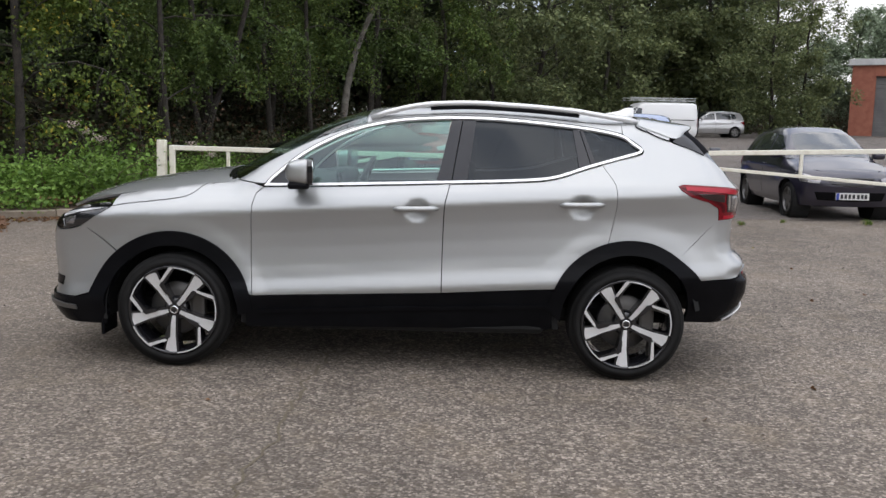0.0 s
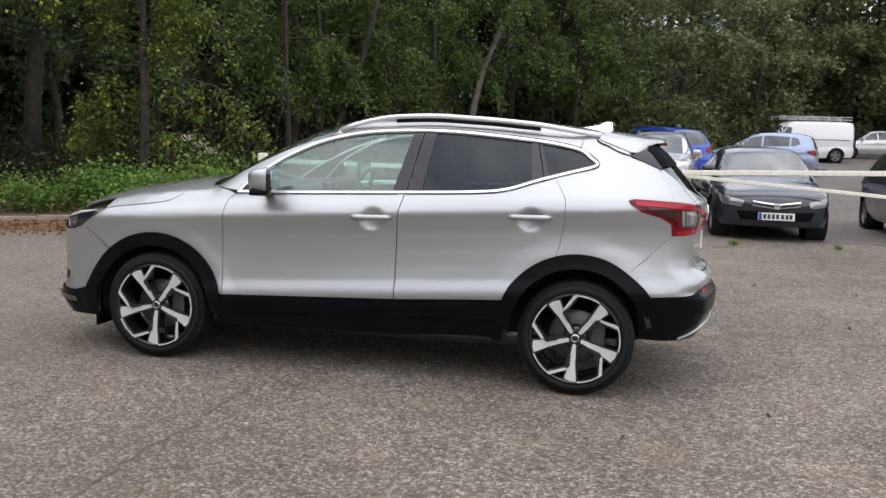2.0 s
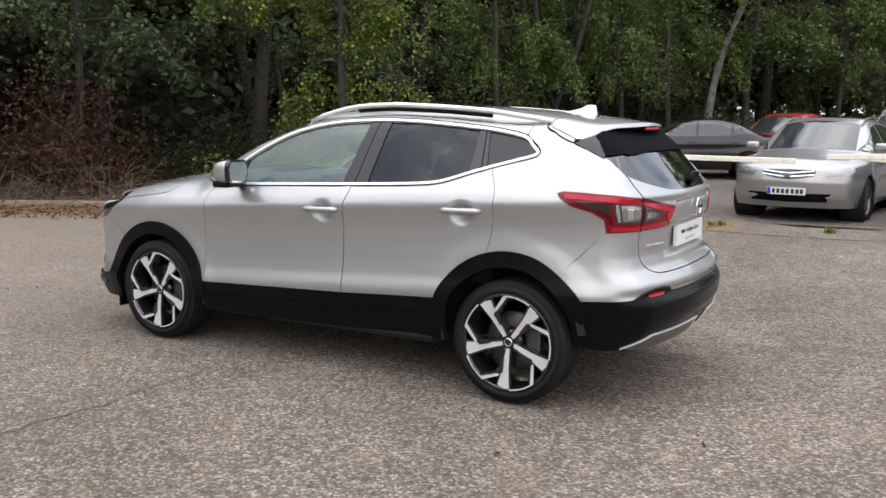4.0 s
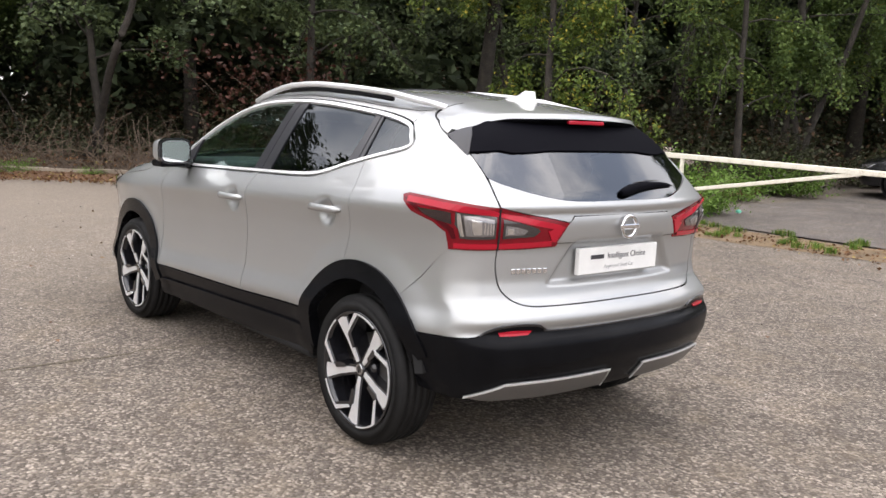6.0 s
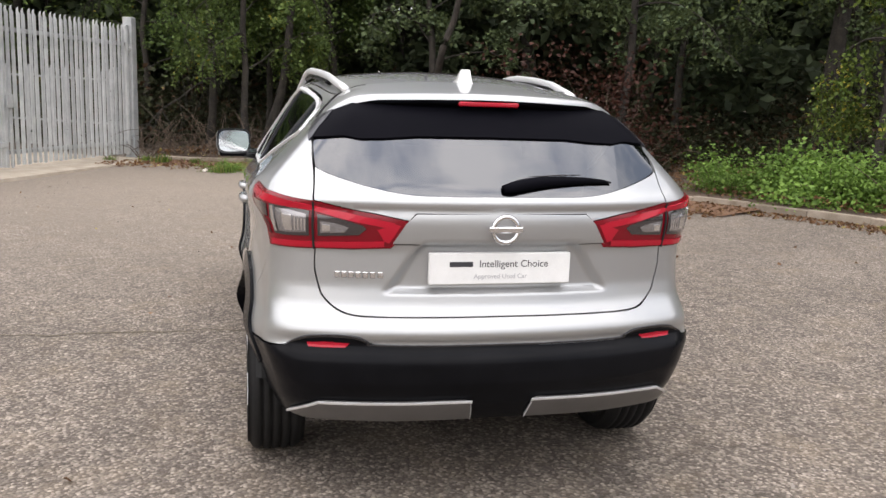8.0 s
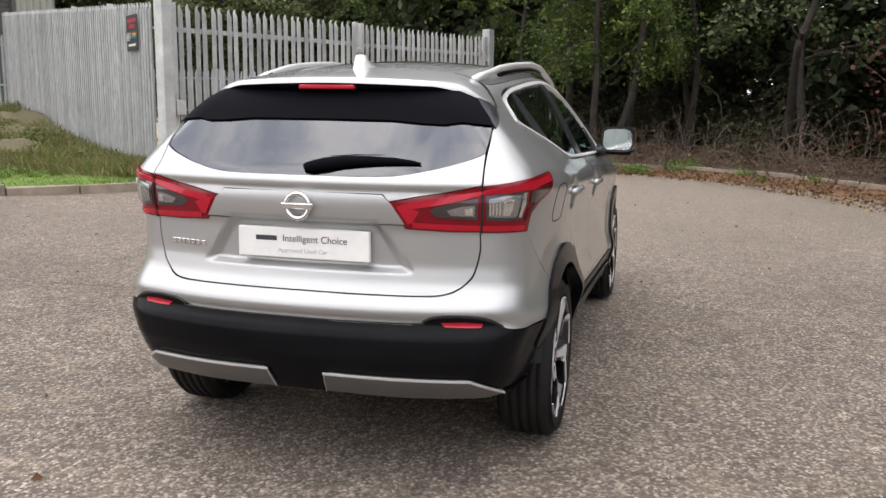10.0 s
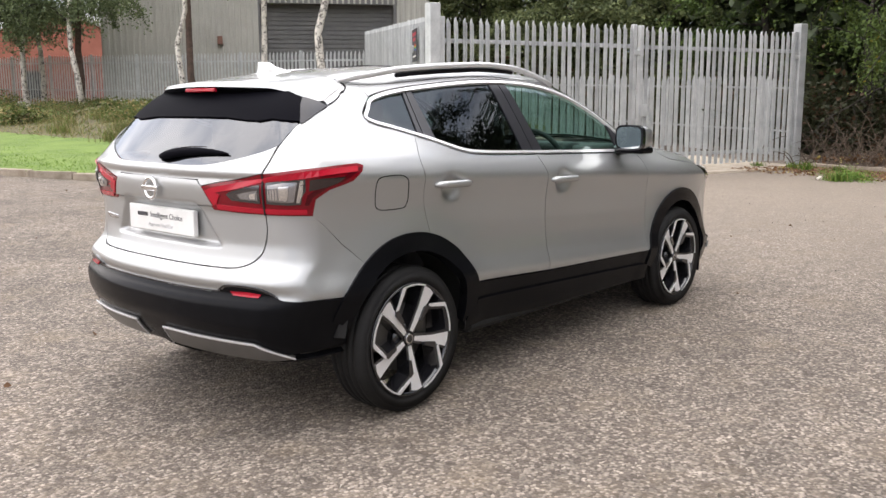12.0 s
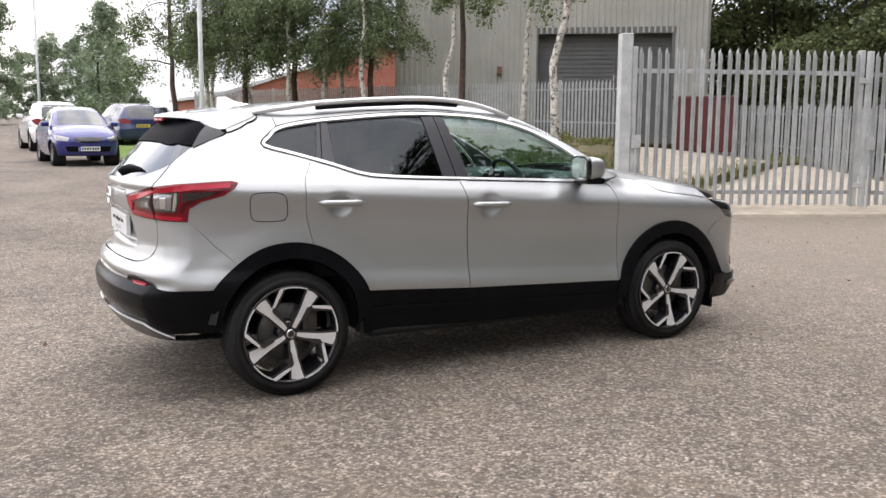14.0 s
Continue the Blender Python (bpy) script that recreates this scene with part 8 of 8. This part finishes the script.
# nose along local -x: angle 90 points it south, -90 north, 0 west
parked("saloon_car", "saloon", "dark navy saloon car parked behind the white gate", NAVY, 3.80, 10.35, 90, "uk")
parked("hatchback_car", "hatch", "dark violet-grey small hatchback parked behind the gate", NIGHT, 6.65, 10.3, 88, "uk", grille=False)
nose_in = parked("suv_car", "suv", "silver SUV parked nose towards the gate", GREYSILVER, 1.40, 10.9, 84, "uk", rails=True)
nose_in.matrix_basis = nose_in.matrix_basis @ Matrix.Diagonal((1.0, 1.05, 0.93, 1.0))
parked("suv_car", "suv", "light silver SUV parked behind another silver one", LIGHTSILVER, 2.35, 17.1, 84, "uk", rails=True)
parked("crossover_car", "suv", "bright blue crossover parked with its tail showing", BLUEP, 2.35, 24.6, -55, "uk", rails=True, grille=False)
parked("hatchback_car", "hatch", "red hatchback half hidden behind silver car", REDP, -0.5, 18.6, 80, "uk", grille=False)
parked("hatchback_car", "hatch", "pale blue hatchback parked across the car park", PALEBLUE, 6.3, 27.9, -14, "uk", grille=False)
parked("panel_van", "van", "white panel van with grey steel roof rack", WHITEP, 9.6, 39.6, 8, "uk", rack=True, grille=False)
parked("hatchback_car", "hatch", "silver hatchback parked beyond the white van", LIGHTSILVER, 14.6, 46.4, 4, "uk", grille=False)
parked("saloon_car", "saloon", "glossy black saloon car parked under the trees", BLACKP, -2.5, 17.2, 14, "uk", grille=False)
parked("hatchback_car", "hatch", "royal blue hatchback parked beside the lawn", ROYAL, -0.02, -21.0, -87, "uk", grille=False)
parked("suv_car", "suv", "white SUV parked with its tail to the road", WHITEP, -0.1, -29.2, 93, "uk", rails=True, grille=False)
parked("estate_car", "suv", "deep blue estate car parked on the far bay", DEEPBLUE, -3.15, -32.3, 97, "uk", rails=True, grille=False)
parked("hatchback_car", "hatch", "silver hatchback far along the road", LIGHTSILVER, -6.2, -42.0, 80, "uk", grille=False)

# ---- litter, weeds and small things ----
dr = np.random.default_rng(21)


def on_land(x, y, lift=0.0):
    return np.stack([x, y, ground_z(x, y) + lift], 1)


def along(line, n, near, far, rng):
    """Places beside a line, between two distances to its right."""
    L = np.array(line)
    k = rng.integers(0, len(L) - 1, n)
    t = rng.random(n)[:, None]
    p = L[k] * (1 - t) + L[k + 1] * t
    d = L[k + 1] - L[k]
    d /= np.linalg.norm(d, axis=1)[:, None]
    o = (near + (far - near) * rng.random(n) ** 1.7)[:, None]
    return p + np.stack([-d[:, 1], d[:, 0]], 1) * o


west = KERB_N[10:]
# leaf mould on the tarmac along the west kerb, with fallen leaves
inner_l = offset_line(west, 0.06)
outer_l = [(p[0] + 0.12 * math.sin(3.1 * i), p[1] + 0.15 * math.sin(2.3 * i)) for i, p in enumerate(offset_line(west, 1.15))]
strip("leaf_mould", inner_l, outer_l, 0.05, 0.004, surface("rusty_mould", (0.085, 0.045, 0.026), (0.21, 0.115, 0.062), 0.95, 0, 3.5, 80, 0.8, bump_size=0.01), "rust-brown leaf mould along the kerb", 8, 0.02)
p = along(west, 5200, 0.1, 1.9, dr)
tagged(put("fallen_leaves", leaves_mesh("fallen_leaves", on_land(p[:, 0], p[:, 1], 0.02 + 0.03 * dr.random(len(p))), 0.06, LITTER, 0.0, 0.15, 0.75, dr)), "rust-brown fallen leaves along the kerb", "leaves", kind="stuff")
p = along(KERB_N[:14], 1300, 0.05, 0.6, dr)
tagged(put("fallen_leaves", leaves_mesh("fallen_leaves", on_land(p[:, 0], p[:, 1], 0.012), 0.05, LITTER, 0.0, 0.1, 0.75, dr)), "sparse fallen leaves by the kerb", "leaves", kind="stuff")
p = along(offset_line(KERB_N, -0.3), 9000, -6.0, 0.1, dr)
tagged(put("woodland_litter", leaves_mesh("woodland_litter", on_land(p[:, 0], p[:, 1], 0.12 + 0.12 * dr.random(len(p))), 0.08, LITTER, 0.0, 0.25, 0.75, dr)), "brown leaf litter on the woodland floor", "leaves", kind="stuff")
x, y = dr.uniform(-4.8, 0.4, 900), 7.45 + dr.normal(size=900) * 0.36
tagged(put("fallen_leaves", leaves_mesh("fallen_leaves", on_land(x, y, 0.03), 0.045, LITTER, 0.0, 0.15, 0.75, dr)), "brown fallen leaves on the orange grit", "leaves", kind="stuff")
# loose chippings and yellow leaves over the lot
n = 9500
r, a = 2.2 + 9 * dr.random(n) ** 0.8, dr.uniform(-math.pi, math.pi, n)
x, y = r * np.cos(a), r * np.sin(a)
ok = (np.abs(x) > 2.3) | (np.abs(y) > 1.05)
tagged(put("loose_chippings", leaves_mesh("loose_chippings", on_land(x[ok], y[ok], 0.001), 0.016, STONE, -0.2, 0.3, 0.9, dr)), "loose pale stone chippings on tarmac", "gravel", kind="stuff")
n = 130
x, y = dr.uniform(-9, 8, n), dr.uniform(-9, 7, n)
ok = (np.abs(x) > 2.3) | (np.abs(y) > 1.0)
tagged(put("scattered_leaves", leaves_mesh("scattered_leaves", on_land(x[ok], y[ok], 0.006), 0.042, LITTER, 0.0, 0.12, 0.8, dr)), "few dry leaves scattered on tarmac", "leaves", kind="stuff")


def tuft(label, r, h, n, mat, seed, blade=0.02):
    """A tuft of grass: many bent blades."""
    g = np.random.default_rng(seed)
    verts, faces = [], []
    for _ in range(n):
        w = g.random() * 6.28
        q = np.array([g.normal() * r * 0.4, g.normal() * r * 0.4, 0])
        L = h * g.uniform(0.5, 1.15)
        out = np.array([math.cos(w), math.sin(w), 0])
        side = np.array([-out[1], out[0], 0]) * blade * 0.5
        bend = g.uniform(0.15, 0.8)
        pts = [q, q + out * L * bend * 0.3 + np.array([0, 0, L * 0.6]), q + out * L * bend + np.array([0, 0, L * (1 - 0.3 * bend)])]
        k = len(verts)
        verts += [tuple(pts[0] - side), tuple(pts[0] + side), tuple(pts[1] + side * 0.8), tuple(pts[1] - side * 0.8), tuple(pts[2])]
        faces += [(k, k + 1, k + 2, k + 3), (k + 3, k + 2, k + 4)]
    return np.array(verts), faces


tf = [tuft("", 0.16, 0.17, 90, GRASSY, 300 + k, 0.012) for k in range(3)]
dt = [tuft("", 0.35, 0.32, 150, DRYGRASS, 310 + k, 0.012) for k in range(2)]
weeds, straw = ([], []), ([], [])


def plant(o, x, y, s, dz=0.02):
    """One more tuft, at a place on the land."""
    verts, faces = weeds if o in tf_kinds else straw
    v, f = kinds[o]
    m = pose(x, y, gz(x, y) + dz, 0, 0, spot.uniform(0, 360)) @ Matrix.Scale(s, 4)
    k = len(verts)
    verts += [tuple(m @ Vector(q)) for q in v]
    faces += [tuple(i + k for i in q) for q in f]


kinds = tf + dt
tf_kinds = (0, 1, 2)
tf, dt = [0, 1, 2], [3, 4]
for i in range(44):
    x = -4.6 + 4.2 * spot.random() ** 1.5
    plant(tf[i % 3], x, 7.75 + 0.05 * x + spot.uniform(-0.55, 0.75), spot.uniform(0.25, 0.75))
for x in (-0.6, 0.3, 0.45, 1.9, 4.6, 5.4, 6.7):
    plant(tf[spot.randint(0, 2)], x, 7.7 + spot.uniform(-0.2, 0.4), spot.uniform(0.35, 0.7))
plant(tf[0], 3.15, 7.5, 0.6)
for i in range(9):
    a = KERB_N[spot.randint(20, len(KERB_N) - 2)]
    plant(tf[i % 3], a[0] + spot.uniform(0.1, 0.8), a[1] + spot.uniform(-0.8, 0.1), spot.uniform(0.5, 1.3))
plant(tf[1], -11.4, -1.2, 1.1)
plant(tf[2], -11.9, -1.0, 0.9)
plant(tf[0], -12.9, 0.4, 0.9)
for i in range(70):
    t = spot.random()
    x, y = -6.2 - 8.0 * t + spot.uniform(-1.2, 1.2), -10.5 - 16 * spot.random() - 3 * t
    plant(dt[i % 2], x, y, spot.uniform(0.5, 1.2), 0.12)
for i in range(30):
    a = KERB_S[spot.randint(0, 18)]
    plant(tf[i % 3], a[0] - spot.uniform(0.4, 1.8), a[1] - spot.uniform(0.2, 1.2), spot.uniform(0.5, 1.1), 0.09)
tagged(put("weedy_grass", mesh_from("weedy_grass", weeds[0], weeds[1], GRASSY)), "green weed tufts at the tarmac's edge", "grass", kind="stuff")
tagged(put("dry_grass", mesh_from("dry_grass", straw[0], straw[1], DRYGRASS)), "long dry grass tufts on the bank", "grass", kind="stuff")
bankw = [shrub("low weeds on the rough bank", 0.8, 0.5, 900, 0.08, leaf_material("bank_weeds", (0.05, 0.075, 0.02), (0.16, 0.19, 0.06), (0.28, 0.22, 0.10), 0.2), 330 + k, 9) for k in range(2)]
stand(bankw[0], -9.0, -14.5, 0, 1.0, 0.12)
stand(bankw[1], -11.5, -17.0, 0, 1.2, 0.12)
for i in range(40):
    t = spot.random()
    more(bankw[i % 2], -6.5 - 7.5 * t + spot.uniform(-1, 1), -12.5 - 18 * spot.random() - 2 * t, spot.uniform(0, 360), spot.uniform(0.5, 1.3), 0.12)
# rough dry grass and weeds over the bank, up to the fences
n = 40000
inner_b, outer_b = np.array(lawn_out), np.array(bank_out)
k = dr.integers(0, 40, n)
t = (dr.random(n) ** 1.2)[:, None] * 0.98
p = inner_b[k] * (1 - t) + outer_b[k] * t + dr.normal(size=(n, 2)) * 0.25
thick = np.array([noise.noise(Vector((a * 0.7, b * 0.7, 1.7))) for a, b in p]) > -0.33
p = p[thick]
tagged(put("rough_grass", leaves_mesh("rough_grass", on_land(p[:, 0], p[:, 1], 0.14), 0.22, DRYGRASS, -1.0, 0.5, 0.07, dr)), "rough dry grass over the bank", "grass", kind="stuff")
for i in range(14):
    t = (i + spot.random()) / 14
    more(bankw[i % 2], -7.3 - 8.2 * t + spot.uniform(0.3, 0.9), -7.2 - 9.6 * t - spot.uniform(0.2, 0.6), spot.uniform(0, 360), spot.uniform(0.35, 0.7), 0.1)
for x, y, q in ((-11.5, -1.2, 0.34), (-12.0, -1.05, 0.28), (-12.5, 0.5, 0.30), (-13.1, 1.3, 0.36), (-12.4, 2.4, 0.25), (-13.4, -0.4, 0.34), (-4.2, 7.6, 0.3), (-3.6, 7.7, 0.22)):
    more(br[spot.randint(0, 1)], x, y, spot.uniform(0, 360), q, -0.06)
# lawn blades
n = 16000
L = np.array(lawn_in[:44])
k = dr.integers(6, len(L) - 1, n)
o = np.array(lawn_out)[k]
t = dr.random(n)[:, None]
p = L[k] * (1 - t) + o * t + dr.normal(size=(n, 2)) * 0.12
gl = leaves_mesh("lawn_blades", on_land(p[:, 0], p[:, 1], 0.10), 0.055, leaf_material("lawn_blades", (0.09, 0.175, 0.025), (0.19, 0.295, 0.055)), -1.2, 0.4, 0.16, dr)
tagged(put("lawn_blades", gl), "short bright grass blades of the lawn", "grass", kind="stuff")
# dead brushwood along the west kerb
bw = []
for k in range(3):
    ob = thing("dead_brushwood", "bare brown brushwood and dead stems under trees", "brushwood")
    g = np.random.default_rng(350 + k)
    wv, wf = [], []
    for _ in range(70):
        w = g.random() * 6.28
        path = branch_path((g.normal() * 0.8, g.normal() * 0.45, 0), (math.cos(w) * 0.8, math.sin(w) * 0.8, g.uniform(0.3, 1.3)), g.uniform(0.5, 1.5), 5, 0.28, 0.35, g)
        v, f = tube(path, [0.011, 0.009, 0.007, 0.006, 0.005, 0.003], 4, False)
        wf += [tuple(i + len(wv) for i in q) for q in f]
        wv += v
    tagged(put("stemwork", mesh_from("stemwork", wv, wf, TWIG, True), ob), kind="stuff")
    bw.append(ob)
spots_w = [(-13.9, 0.6), (-14.3, -0.8), (-13.6, 2.0), (-14.9, -1.8), (-12.9, 3.1), (-15.0, 0.8), (-14.6, 1.9), (-12.0, 4.1), (-13.7, 3.4), (-11.0, 4.9), (-15.6, -0.6), (-16.0, -2.4), (-10.0, 5.6)]
for i, (x, y) in enumerate(spots_w):
    if i < 3:
        stand(bw[i], x, y, 40 * i, 1.0, 0.06)
    else:
        more(bw[i % 3], x, y, 47 * i, spot.uniform(0.7, 1.2), 0.06)
# leaning bare trunks at the west edge
for pts, r0 in (([(-15.2, 3.2, 0), (-14.7, 3.35, 0.9), (-14.0, 3.3, 1.8), (-13.4, 3.3, 2.5), (-13.2, 3.5, 3.2), (-12.8, 3.6, 4.6), (-12.9, 3.4, 6.0)], 0.10), ([(-16.2, -0.4, 0), (-15.9, 0.1, 1.6), (-15.9, 0.3, 3.4), (-16.4, 0.6, 5.4)], 0.12), ([(-6.6, 17.2, 0), (-6.3, 17.3, 1.5), (-5.7, 17.3, 3.0), (-5.2, 17.4, 5.0)], 0.11)):
    ob = thing("bare_trunk", "leaning bare tree trunk at the wood's edge", "tree", pose(pts[0][0], pts[0][1], gz(pts[0][0], pts[0][1]) + 0.05))
    q = spline([(a - pts[0][0], b - pts[0][1], c) for a, b, c in pts], 4)
    tube_part("trunk", q, [r0 * (1 - 0.55 * i / len(q)) for i in range(len(q))], BARK, ob, 9)
# litter: a pale bag, a green scrap, small rubbish
for x, y, s, c, lb in ((-11.55, 4.35, 0.16, (0.7, 0.68, 0.64), "crumpled white plastic scrap among leaves"), (-11.2, 4.15, 0.10, (0.12, 0.42, 0.45), "crumpled turquoise plastic scrap among leaves"), (-11.53, -1.5, 0.12, (0.66, 0.62, 0.55), "crumpled pale paper scrap by the kerb"), (-3.1, 7.5, 0.10, (0.72, 0.70, 0.66), "crumpled white paper scrap by the gate"), (-3.3, 9.6, 0.12, (0.10, 0.45, 0.32), "crumpled green plastic scrap behind gate"), (-9.0, -15.5, 0.2, (0.72, 0.70, 0.66), "crumpled white bag on the bank")):
    bm = bmesh.new()
    bmesh.ops.create_icosphere(bm, subdivisions=2, radius=s * 0.5)
    for v in bm.verts:
        v.co *= 0.75 + 0.5 * noise.noise(v.co * 22 + Vector((x, y, 0)))
        v.co.z *= 0.7
    ob = tagged(part("rubbish_scrap", bm, plain("scrap_plastic", c, 0.5)), lb, "litter")
    ob.matrix_basis = pose(x, y, gz(x, y) + s * 0.22 + (0.1 if y < -10 or y > 9 else 0.02))
# moss-filled crack running out from under the car
g = np.random.default_rng(77)
crack_a, crack_b = [], []
for i in range(60):
    y = -0.3 - 3.4 * i / 59
    x = -0.47 - 0.05 * (i / 59) + 0.07 * noise.noise(Vector((y * 2.3, 2.0, 0))) + 0.014 * g.normal()
    w = 0.006 + 0.010 * abs(noise.noise(Vector((y * 5.0, 7.0, 0))))
    crack_a.append((x - w, y))
    crack_b.append((x + w, y))
strip("moss_crack", crack_a, crack_b, 0.003, 0.003, surface("crack_moss", (0.085, 0.068, 0.045), (0.15, 0.125, 0.085), 0.95, 0, 20, 120, 0.5), "thin moss-filled crack in the tarmac", 2)
